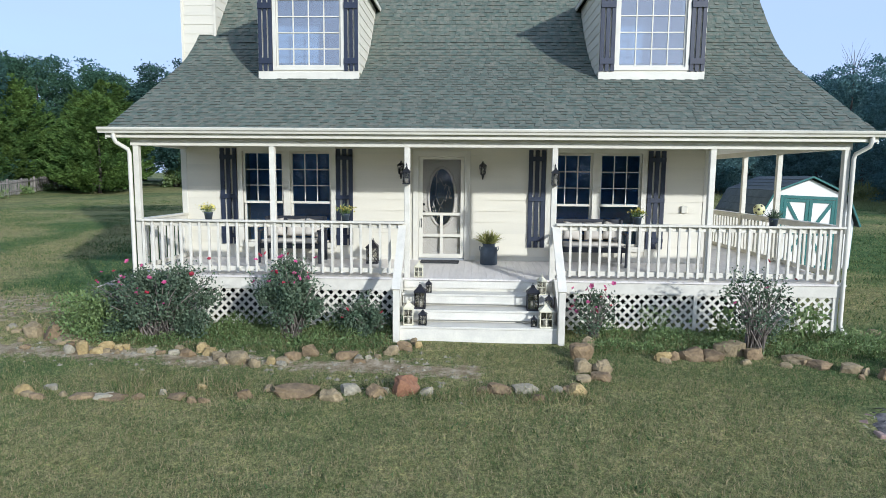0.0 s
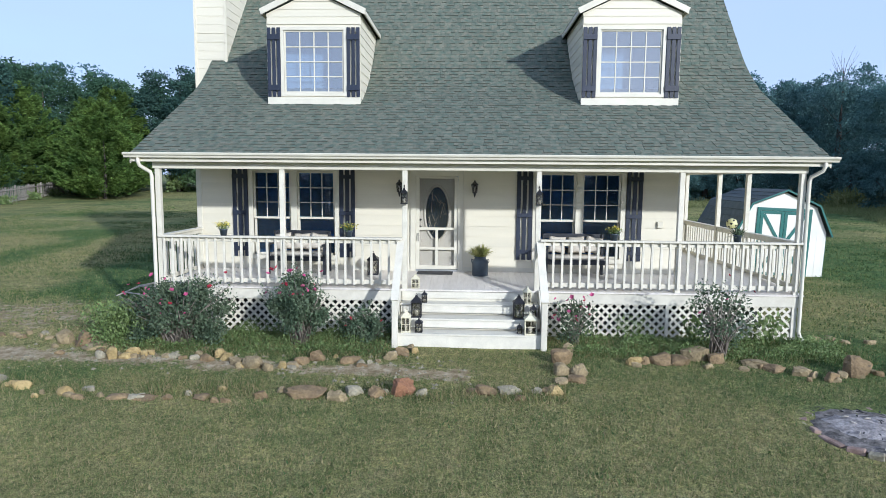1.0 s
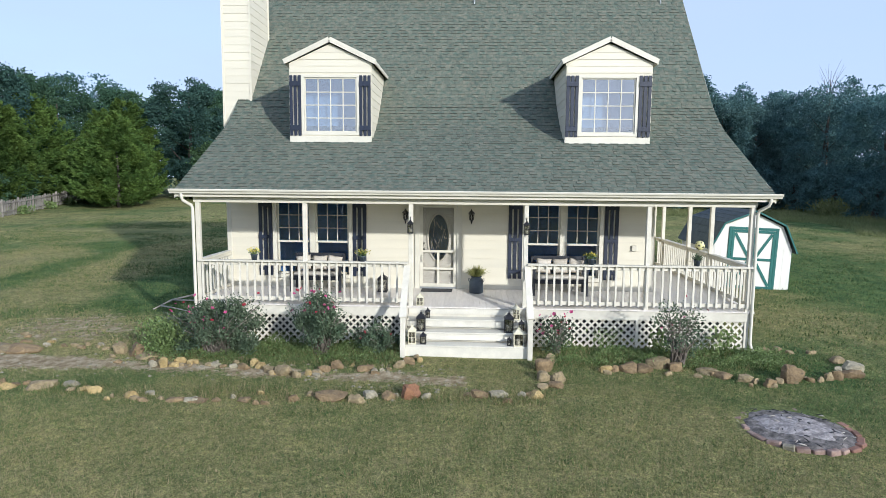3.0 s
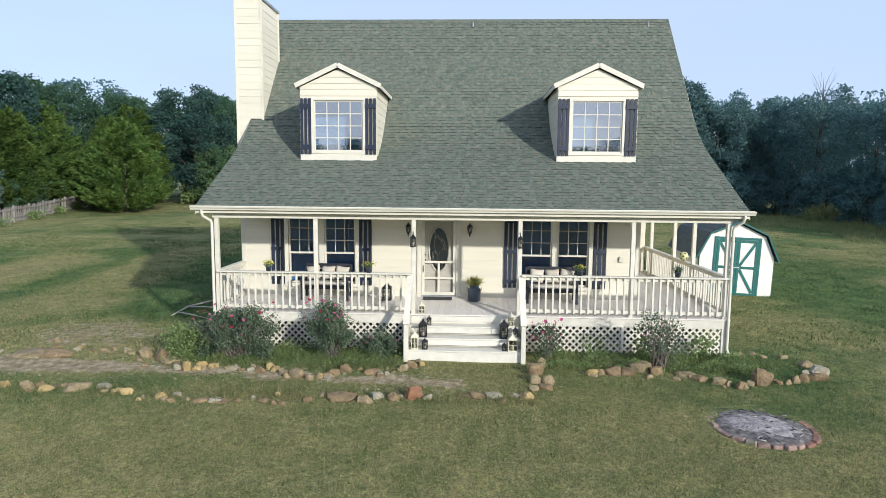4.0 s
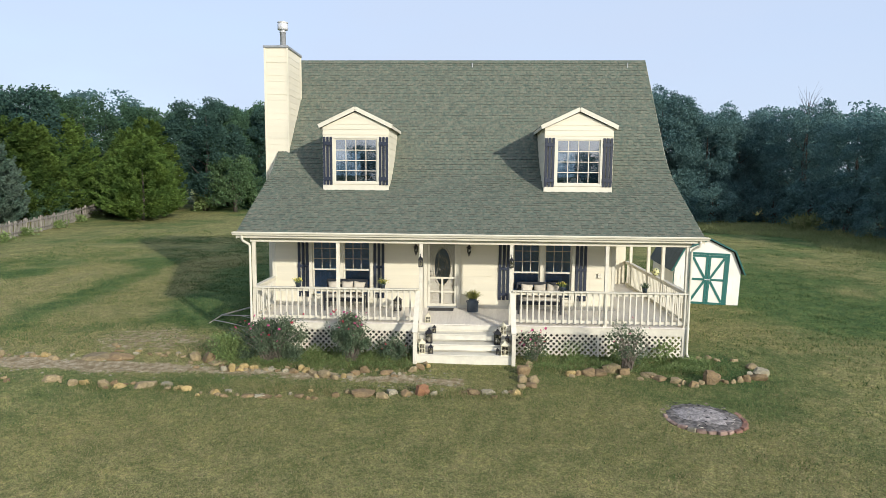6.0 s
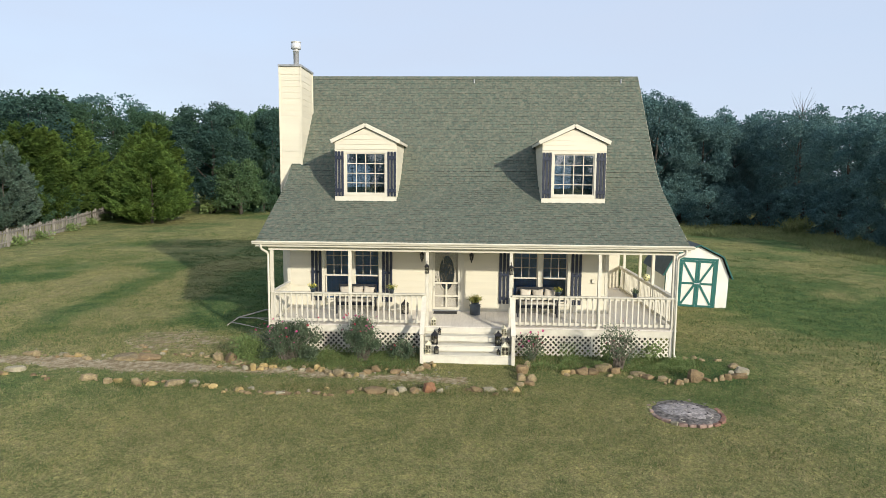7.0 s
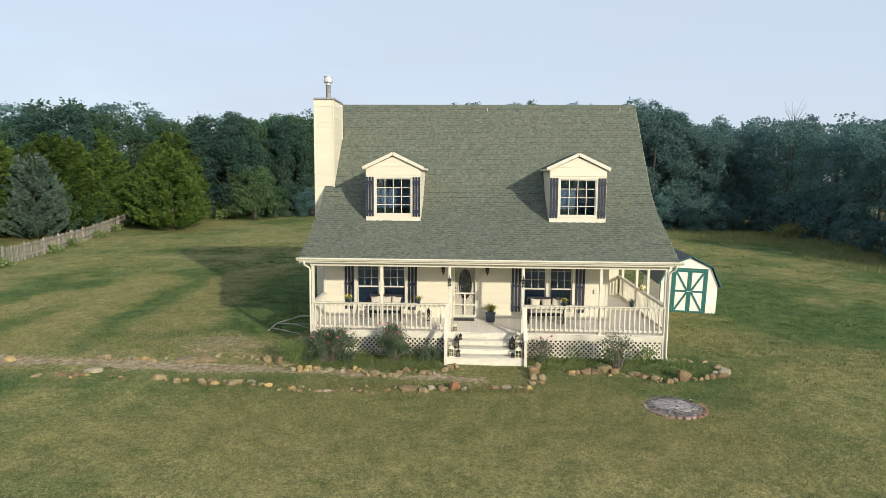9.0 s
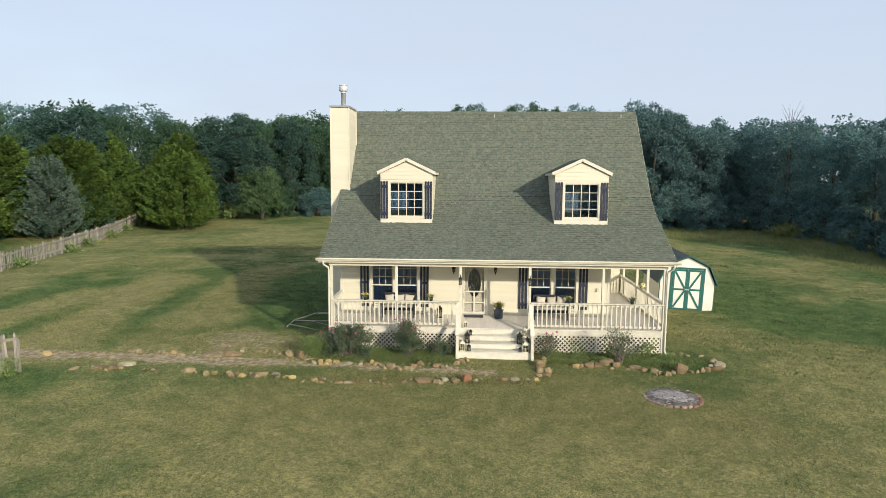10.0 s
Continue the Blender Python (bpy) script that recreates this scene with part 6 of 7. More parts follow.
for line, many, group in ((((-7.0, 9.75), (-5.6, 9.35), (-4.2, 9.35), (-3.0, 8.95), (-1.6, 9.35), (-0.6, 9.85)), 24, "rocks round the left bed"),
                          (((-9.0, 8.05), (-6.6, 7.95), (-4.4, 7.6), (-2.4, 7.75), (0.4, 8.05), (1.9, 8.2)), 26, "rocks along the path"),
                          (((3.2, 9.45), (5.4, 9.45), (6.4, 9.0), (7.6, 9.3), (8.4, 9.9)), 16, "rocks round the right bed"),
                          (((-10.4, 11.2), (-8.6, 10.4), (-7.4, 10.2)), 16, "rocks along the path"), (((-16.0, 9.9), (-13.0, 9.9), (-10.5, 10.0)), 14, "rocks along the path"),
                          (((-15.5, 8.4), (-12.0, 8.4), (-10.0, 8.2)), 10, "rocks along the path")):
    for k in range(many):
        i = r.randrange(len(line) - 1)
        u = r.random()
        x, y = (line[i][c] * (1 - u) + line[i + 1][c] * u + r.gauss(0, 0.13) for c in (0, 1))
        seed += 1
        stone("rock", x, y, r.uniform(0.09, 0.20), r.uniform(0.07, 0.11), r.choice((0, 0, 1, 2, 2, 4)), seed, group)
# scattered chips in the bare path
r = random.Random(9)
v, f = [], []
for k in range(420):
    u = r.random()
    i = min(int(u * (len(PATH_LINE) - 1)), len(PATH_LINE) - 2)
    s = r.random()
    x = PATH_LINE[i][0] * (1 - s) + PATH_LINE[i + 1][0] * s + r.gauss(0, 0.2)
    y = PATH_LINE[i][1] * (1 - s) + PATH_LINE[i + 1][1] * s + r.gauss(0, 0.5)
    q = r.uniform(0.02, 0.07)
    z, o = grade(x, y), len(v)
    a = r.random() * 6.28
    for t in range(5):
        v.append((x + q * math.cos(a + t * 1.257) * r.uniform(0.7, 1.2), y + q * math.sin(a + t * 1.257) * r.uniform(0.5, 0.9), z - 0.01))
    v.append((x, y, z + q * 0.5))
    f += [(o + t, o + (t + 1) % 5, o + 5) for t in range(5)]
tagged(new("gravel", mesh_from("gravel", v, f, STONES[4])), "pale stone chips strewn along the bare path", "gravel", kind="stuff")

# ---- fire pit: uneven ring of sunk bricks round charcoal and a heap of pale ash ----
PIT = (5.93, 7.12)
pit_z = grade(*PIT)
pit = thing("fire_pit", (*PIT, pit_z), label="round fire pit of worn sunken bricks and pale ash", category="fire pit")


def spread_bed(reach, ragged, top, seed, steps=48):
    """A low uneven mound with a ragged outline."""
    bm = bmesh.new()
    rings = []
    for q in np.linspace(0.02, 1.0, 12):
        ring = []
        for a in np.linspace(0, 6.283, steps, endpoint=False):
            c, s_ = math.cos(a), math.sin(a)
            rr = q * reach * (1 + 1.6 * ragged * noise.noise((0.9 * c + seed, 0.9 * s_, 0)) + 0.4 * ragged * noise.noise((5 * c, 5 * s_ + seed, 2)))
            z = top * (1 - q ** 2) - 0.03 * (q > 0.97) + 0.022 * noise.noise((6 * rr * c, 6 * rr * s_, seed)) + 0.014 * noise.noise((17 * rr * c, 17 * rr * s_, seed))
            ring.append(bm.verts.new((rr * c, rr * s_, z)))
        rings.append(ring)
    bm.faces.new(rings[0])
    for a, b in zip(rings, rings[1:]):
        for i in range(steps):
            bm.faces.new((a[i], a[(i + 1) % steps], b[(i + 1) % steps], b[i]))
    return bm


part("charcoal_bed", spread_bed(0.82, 0.05, 0.03, 3), CHARCOAL, pit, "dark bed of charcoal and cinders", at=Matrix.Translation((0, 0, 0.025)), smooth=True)
part("ash_mound", spread_bed(0.60, 0.22, 0.07, 8), ASH, pit, "pale grey ash", at=Matrix.Translation((-0.02, 0.02, 0.03)), smooth=True)
r = random.Random(31)
for k in range(26):
    a = 6.283 * k / 26
    side = math.cos(a - 6.0)
    if math.sin(a) > 0.3 and r.random() < 0.3:
        continue
    sunk = -0.028 + r.uniform(-0.02, 0.014) - (0.015 if math.sin(a) > 0.3 else 0)
    m = pose(0.87 * math.cos(a) + r.uniform(-0.035, 0.035), 0.87 * math.sin(a) + r.uniform(-0.035, 0.035), sunk, r.uniform(-9, 9), r.uniform(-9, 9), math.degrees(a) + 90 + r.uniform(-16, 16)) @ Matrix.Diagonal((r.uniform(0.8, 1.08), r.uniform(0.9, 1.2), 1, 1))
    bm = boxed(-0.10, 0.10, -0.05, 0.05, -0.03, 0.06, 0.014)
    if side > 0.76:
        part("brick", bm, BRICK, pit, at=m)
    elif k % 5 == 2:
        part("kerb_stone", bm, STONES[4], pit, at=m)
    else:
        part("brick", bm, SOOTED, pit, "sooty grey-brown brick", at=m)
for k in range(46):
    a, q = r.uniform(0, 6.28), 0.84 * math.sqrt(r.random())
    bm = bmesh.new()
    n = r.uniform(0.015, 0.07)
    tube(bm, [(-n, 0, 0), (0.0, r.uniform(-0.006, 0.006), 0.004), (n, 0, 0)], [0.006, r.uniform(0.006, 0.013), 0.005], 5)
    part("charred_stick", bm, DEADWOOD if k % 4 == 0 else BLACK, pit, at=pose(q * math.cos(a), q * math.sin(a), 0.055 + 0.05 * (1 - (q / 0.86) ** 2), 0, r.uniform(-10, 10), r.uniform(0, 360)))

# ---- fallen branch beside the house ----
branch = thing("fallen_branch", (-7.05, 14.9, grade(-7.05, 14.9)), label="bleached fallen branch lying in the grass", category="branch")
bm = bmesh.new()
for line, radii in ((((-1.35, -0.9, 0.03), (-1.3, 0.1, 0.10), (-0.6, 1.2, 0.18), (0.7, 2.1, 0.12)), (0.014, 0.026, 0.03, 0.012)),
                    (((-1.3, 0.1, 0.10), (-0.5, -0.2, 0.16), (0.7, 0.2, 0.08)), (0.024, 0.02, 0.009)),
                    (((-1.35, -0.5, 0.05), (-0.6, -1.2, 0.14), (0.2, -1.5, 0.06)), (0.022, 0.018, 0.008)),
                    (((-0.6, 1.2, 0.18), (0.0, 1.1, 0.2), (0.8, 1.2, 0.08)), (0.02, 0.016, 0.008)),
                    (((-0.5, -0.2, 0.16), (0.0, -0.7, 0.2), (0.6, -0.8, 0.08)), (0.016, 0.012, 0.006))):
    tube(bm, line, list(radii), 6)
part("limb", bm, DEADWOOD, branch)


# ---- picket fence ----
def fence(points, seed, label, tall=1.0, step=0.155):
    r = random.Random(seed)
    for (ax, ay), (bx, by) in zip(points, points[1:]):
        length = math.hypot(bx - ax, by - ay)
        panels = max(1, round(length / 2.4))
        for p in range(panels):
            x0, y0 = ax + (bx - ax) * p / panels, ay + (by - ay) * p / panels
            x1, y1 = ax + (bx - ax) * (p + 1) / panels, ay + (by - ay) * (p + 1) / panels
            w = math.hypot(x1 - x0, y1 - y0)
            z0, z1 = grade(x0, y0), grade(x1, y1)
            f = thing("fence_panel", (x0, y0, z0), math.degrees(math.atan2(y1 - y0, x1 - x0)), label, "fence", "panels of the picket fence")
            drop = (z1 - z0) / w
            part("post", boxed(-0.05, 0.05, -0.05, 0.05, -0.15, 1.28 - 0.12 * (tall > 1), 0.006), FENCE, f)
            for z in (0.35 * tall, 0.98 * tall):
                bm = bmesh.new()
                beam_between(bm, (0, 0.03, z), (w, 0.03, z + drop * w), 0.04, 0.09)
                part("rail", bm, FENCE, f)
            me = None
            x = 0.10
            while x < w - 0.04:
                at = pose(x, -0.0, drop * x + r.uniform(-0.06, 0.06), 0, r.uniform(-3.5, 3.5), 0)
                if me is None:
                    bm = bmesh.new()
                    ring = ((-0.034, 0.06), (0.034, 0.06), (0.034, 1.19 * tall - 0.11), (0.0, 1.19 * tall), (-0.034, 1.19 * tall - 0.11))
                    a = [bm.verts.new((u, -0.012, z)) for u, z in ring]
                    b = [bm.verts.new((u, 0.008, z)) for u, z in ring]
                    bm.faces.new(a)
                    bm.faces.new(b[::-1])
                    for i in range(5):
                        bm.faces.new((a[i], b[i], b[(i + 1) % 5], a[(i + 1) % 5]))
                    me = part("picket", bm, FENCE, f, at=at).data
                elif r.random() > 0.04:
                    child("picket", me, f, at=at)
                x += step


fence(((-36.8, 54.5), (-34.1, 45.0), (-31.3, 33.0), (-30.6, 26.0), (-30.0, 20.0)), 3, "weathered grey picket fence panel with leaning pickets")
fence(((-15.92, 8.0), (-17.5, 6.55), (-19.3, 4.9)), 9, "weathered grey picket fence panel beside the path", 1.2, 0.105)


# ---- garden shed with a gambrel roof ----
shed = thing("garden_shed", (10.17, 18.7, 0.25), -4, "white garden shed with teal trim and gambrel roof", "shed")
shed.matrix_basis = pose(10.17, 18.7, 0.25, 0, 2.0, -4) @ Matrix.Scale(1.012, 4)
HW, LONG = 1.27, 3.9
OUT = ((-HW, 0.0), (-HW, 1.42), (-0.93, 2.18), (0.0, 2.60), (0.93, 2.18), (HW, 1.42), (HW, 0.0))
bm = bmesh.new()
a = [bm.verts.new((x, 0, z)) for x, z in OUT]
b = [bm.verts.new((x, LONG, z)) for x, z in OUT]
bm.faces.new(a)
bm.faces.new(b[::-1])
for i in range(len(OUT)):
    j = (i + 1) % len(OUT)
    bm.faces.new((a[i], b[i], b[j], a[j]))
part("body", bm, SHEDWALL, shed)
for i in range(-6, 7):
    x = i * 0.203
    if abs(x) < 0.81:
        continue
    part("groove_batten", boxed(x - 0.006, x + 0.006, -0.006, 0.0, 0.02, 1.4 if abs(x) > 0.9 else 2.1), SHEDWALL, shed)
EAVES = ((-1.41, 1.30), (-0.98, 2.22), (0.0, 2.665), (0.98, 2.22), (1.41, 1.30))
for (x0, z0), (x1, z1) in zip(EAVES, EAVES[1:]):
    bm = bmesh.new()
    top = [bm.verts.new(p) for p in ((x0, -0.1, z0), (x1, -0.1, z1), (x1, LONG + 0.1, z1), (x0, LONG + 0.1, z0))]
    nrm = Vector((-(z1 - z0), 0, x1 - x0)).normalized() * 0.035
    low = [bm.verts.new(v.co + nrm) for v in top]
    bm.faces.new(top[::-1])
    bm.faces.new(low)
    for i in range(4):
        j = (i + 1) % 4
        bm.faces.new((top[i], top[j], low[j], low[i]))
    part("roof_slope", bm, SHEDROOF, shed, "dark blue-green shingle slope")
    n_rows = 4
    for k in range(1, n_rows):
        s = k / n_rows
        p = Vector((x0 + (x1 - x0) * s, 0, z0 + (z1 - z0) * s)) + nrm
        part("shingle_lap", boxed(-0.012, 0.012, -0.1, LONG + 0.1, 0.0, 0.012), SHEDROOF, shed, at=Matrix.Translation(p))
    bm = bmesh.new()
    beam_between(bm, (x0, -0.11, z0 + 0.008), (x1, -0.11, z1 + 0.008), 0.03, 0.05)
    part("verge_trim", bm, TEAL, shed)
for x in (-HW - 0.012, HW - 0.02):
    part("corner_trim", boxed(x, x + 0.032, 0.002, 0.12, 0.0, 1.36), TEAL, shed)
part("skid", boxed(-1.3, 1.3, 0.02, LONG - 0.02, -0.2, 0.0), BARK, shed)
DX0, DX1, DZ = -0.71, 0.71, 2.03
frame_parts = ((DX0 - 0.09, DX0, 0.02, DZ + 0.09), (DX1, DX1 + 0.09, 0.02, DZ + 0.09), (DX0, DX1, DZ, DZ + 0.09))
for x0, x1, z0, z1 in frame_parts:
    part("door_frame", boxed(x0, x1, -0.03, -0.001, z0, z1, 0.003), TEAL, shed)
for s in (-1, 1):
    leaf_door = thing("shed_door", label="white shed door with teal cross bracing")
    leaf_door.parent = shed
    xo, xi = s * 0.705, s * 0.005
    lo, hi = min(xo, xi), max(xo, xi)
    part("panel", boxed(lo, hi, -0.012, -0.002, 0.03, DZ - 0.01), SHEDWALL, leaf_door)
    for x0, x1, z0, z1 in ((lo, lo + 0.09, 0.03, DZ - 0.01), (hi - 0.09, hi, 0.03, DZ - 0.01), (lo + 0.09, hi - 0.09, DZ - 0.10, DZ - 0.01), (lo + 0.09, hi - 0.09, 0.03, 0.12), (lo + 0.09, hi - 0.09, 0.99, 1.08)):
        part("stile", boxed(x0, x1, -0.032, -0.012, z0, z1, 0.003), TEAL, leaf_door)
    for z in (DZ - 0.12, 0.14):
        bm = bmesh.new()
        beam_between(bm, (s * 0.60, -0.022, z), (s * 0.11, -0.022, 1.035 + (0.06 if z > 1 else -0.06)), 0.018, 0.09)
        part("brace", bm, TEAL, leaf_door)
bm = bmesh.new()
box(bm, -0.11, 0.11, -0.05, -0.032, 1.015, 1.055, 0.004)
part("latch", bm, METAL, shed, "metal hasp")

# ---- things on the porch ----
def bench(x0, x1, seed):
    """Slatted outdoor settee at the wall, with a seat cushion."""
    w = x1 - x0
    b = thing("porch_bench", ((x0 + x1) / 2, 12.62, deck_z(12.6)), 0, "dark wooden porch settee with cream seat cushion", "bench", "settees on the porch")
    h = w / 2
    for x in (-h, h - 0.06):
        for y, z in ((-0.30, 0.64), (0.24, 0.92)):
            part("leg", boxed(x, x + 0.06, y, y + 0.06, 0, z, 0.005), BENCH, b)
        part("armrest", boxed(x - 0.01, x + 0.07, -0.32, 0.30, 0.64, 0.675, 0.008), BENCH, b)
    part("seat_rail", boxed(-h + 0.06, h - 0.06, -0.29, -0.25, 0.30, 0.40, 0.004), BENCH, b)
    part("seat_board", boxed(-h + 0.06, h - 0.06, -0.25, 0.24, 0.36, 0.39), BENCH, b)
    for i, z in enumerate((0.50, 0.66, 0.82)):
        part("back_slat", boxed(-h + 0.06, h - 0.06, 0.25 + 0.012 * i, 0.28 + 0.012 * i, z, z + 0.11, 0.004), BENCH, b)
    bm = boxed(-h + 0.07, h - 0.07, -0.27, 0.24, 0.39, 0.48, 0.03)
    part("cushion", bm, CUSHION, b, "cream seat cushion", smooth=True)
    return b


def pillow(x, y, z, w, turn, tilt, seed):
    bm = bmesh.new()
    n = 10
    r = random.Random(seed)
    for s in (-1, 1):
        grid = []
        for i in range(n + 1):
            row = []
            for j in range(n + 1):
                u, v = 2 * i / n - 1, 2 * j / n - 1
                puff = max(0.0, (1 - u ** 4) * (1 - v ** 4)) ** 0.6
                pinch = 1 - 0.10 * (1 - abs(u * v)) * max(abs(u), abs(v)) ** 4
                row.append(bm.verts.new((u * w / 2 * pinch, s * (0.075 * puff + 0.003) + 0.006 * noise.noise((u * 2, v * 2, seed)), v * w / 2 * pinch)))
            grid.append(row)
        for i in range(n):
            for j in range(n):
                q = (grid[i][j], grid[i + 1][j], grid[i + 1][j + 1], grid[i][j + 1])
                bm.faces.new(q if s < 0 else q[::-1])
    bmesh.ops.remove_doubles(bm, verts=bm.verts, dist=0.008)
    ob = part("pillow", bm, PILLOW, None, smooth=True)
    ob.matrix_basis = pose(x, y, z, tilt, turn, 0)
    return tagged(ob, "plump sand-coloured throw pillow leaning on the settee", "pillow", "pillows on the settees")


bench(-3.98, -2.68, 1)
bench(2.10, 3.46, 2)
for x, turn in ((-3.72, -6), (-3.30, 0), (-2.93, 9), (2.40, 5), (2.82, -2), (3.20, 12)):
    pillow(x, 12.72, deck_z(12.7) + 0.69, 0.38, turn, -14, int(x * 10))


def flower_pot(name, x, y, z, label, spiky=False, seed=1):
    p = thing(name, (x, y, z), 0, label, "potted plant", "pots on the railing")
    bm = bmesh.new()
    lathe(bm, [(0.0, 0.0), (0.058, 0.0), (0.075, 0.11), (0.082, 0.115), (0.082, 0.135), (0.07, 0.135), (0.066, 0.11), (0.0, 0.11)], 16)
    part("pot", bm, POT, p, "dark glazed pot")
    rng = np.random.default_rng(seed)
    if spiky:
        n = 130
        pts = rng.normal(size=(n, 3)) * np.array((0.025, 0.025, 0)) + np.array((0, 0, 0.12))
        v, f = leaf_quads(pts, rng.normal(size=(n, 3)) * 0.6 + np.array((0, 0, 0.9)), 0.19 * rng.uniform(0.6, 1.2, n), rng, 0.08)
        tagged(child("leaves", array_mesh("leaves", v, f, LEAF_ROSE), p), kind="stuff")
        return
    n = 170
    pts = rng.normal(size=(n, 3)) * np.array((0.05, 0.045, 0.03)) + np.array((0, 0, 0.17))
    v, f = leaf_quads(pts, rng.normal(size=(n, 3)) + np.array((0, 0, 0.8)), 0.05 * rng.uniform(0.6, 1.3, n), rng, 0.4)
    tagged(child("leaves", array_mesh("leaves", v, f, LEAF_WEED), p), kind="stuff")
    n = 100
    pts = rng.normal(size=(n, 3)) * np.array((0.065, 0.05, 0.028)) + np.array((0, 0, 0.215))
    v, f = leaf_quads(pts, rng.normal(size=(n, 3)) + np.array((0, -0.4, 0.6)), 0.036 * rng.uniform(0.7, 1.3, n), rng, 0.8)
    tagged(child("flowers", array_mesh("flowers", v, f, BLOOM_YELLOW), p, "small yellow flowers"), kind="stuff")


flower_pot("flower_pot", -4.43, 11.09, 2.05, "small dark pot of yellow flowers on the rail", seed=5)
flower_pot("flower_pot", -1.92, 11.09, 2.05, "small dark pot of yellow flowers on the rail", seed=6)
flower_pot("flower_pot", 3.27, 11.09, 2.05, "small dark pot of yellow flowers on the rail", seed=7)
flower_pot("spiky_pot", 5.62, 11.09, 2.05, "small dark pot of thin spiky leaves on the rail", True, 8)

# milk can planter by the door
can = thing("milk_can_planter", (0.71, 12.62, deck_z(12.62)), 0, "dark blue milk can planted with wispy green grass", "planter")
bm = bmesh.new()
lathe(bm, [(0.0, 0.0), (0.172, 0.0), (0.178, 0.02), (0.176, 0.30), (0.170, 0.335), (0.128, 0.365), (0.125, 0.40), (0.140, 0.42), (0.136, 0.425), (0.110, 0.40), (0.0, 0.39)], 24)
part("can", bm, POT, can, "dark blue milk can")
for s in (-1, 1):
    bm = bmesh.new()
    tube(bm, [(s * 0.15, 0, 0.345), (s * 0.19, 0, 0.36), (s * 0.195, 0, 0.31), (s * 0.172, 0, 0.27)], 0.01, 6)
    part("handle", bm, POT, can)
rng = np.random.default_rng(44)
n = 520
pts = rng.normal(size=(n, 3)) * np.array((0.04, 0.04, 0)) + np.array((0, 0, 0.39))
v, f = leaf_quads(pts, rng.normal(size=(n, 3)) * np.array((0.55, 0.55, 0.25)) + np.array((0, 0, 1.0)), 0.36 * rng.uniform(0.5, 1.15, n), rng, 0.04, 0.15)
tagged(child("grass_blades", array_mesh("grass_blades", v, f, CAN_GRASS), can, "wispy light green grass"), kind="stuff")

mat_ob = part("doormat", boxed(-0.70, 0.10, -0.20, 0.20, 0.0, 0.018, 0.006), MAT, None)
mat_ob.matrix_basis = Matrix.Translation((0.0, 12.78, deck_z(12.78)))
tagged(mat_ob, "charcoal fibre doormat at the door", "doormat")

# decorated ball on the side rail
ball = thing("garden_ball", (6.89, 14.45, 2.05), 0, "yellow-green ornamental ball with dark spots", "ornament")
bm = bmesh.new()
bmesh.ops.create_icosphere(bm, subdivisions=3, radius=0.13, matrix=Matrix.Translation((0, 0, 0.13)))
BALL = material("yellow_green_glaze", (0.55, 0.54, 0.22), (0.66, 0.64, 0.36), 8.0, 0.4, 0.05, 40)
part("shell", bm, BALL, ball, smooth=True)
for k in range(16):
    t, g = math.acos(1 - 2 * (k + 0.5) / 16), k * 2.4
    d = Vector((math.sin(t) * math.cos(g), math.sin(t) * math.sin(g), math.cos(t)))
    bm = bmesh.new()
    lathe(bm, [(0.0, 0.0), (0.03, 0.0), (0.026, 0.006), (0.0, 0.008)], 6)
    m = d.to_track_quat("Z", "Y").to_matrix().to_4x4()
    m.translation = Vector((0, 0, 0.13)) + d * 0.125
    part("spot", bm, BLACK, ball, at=m)


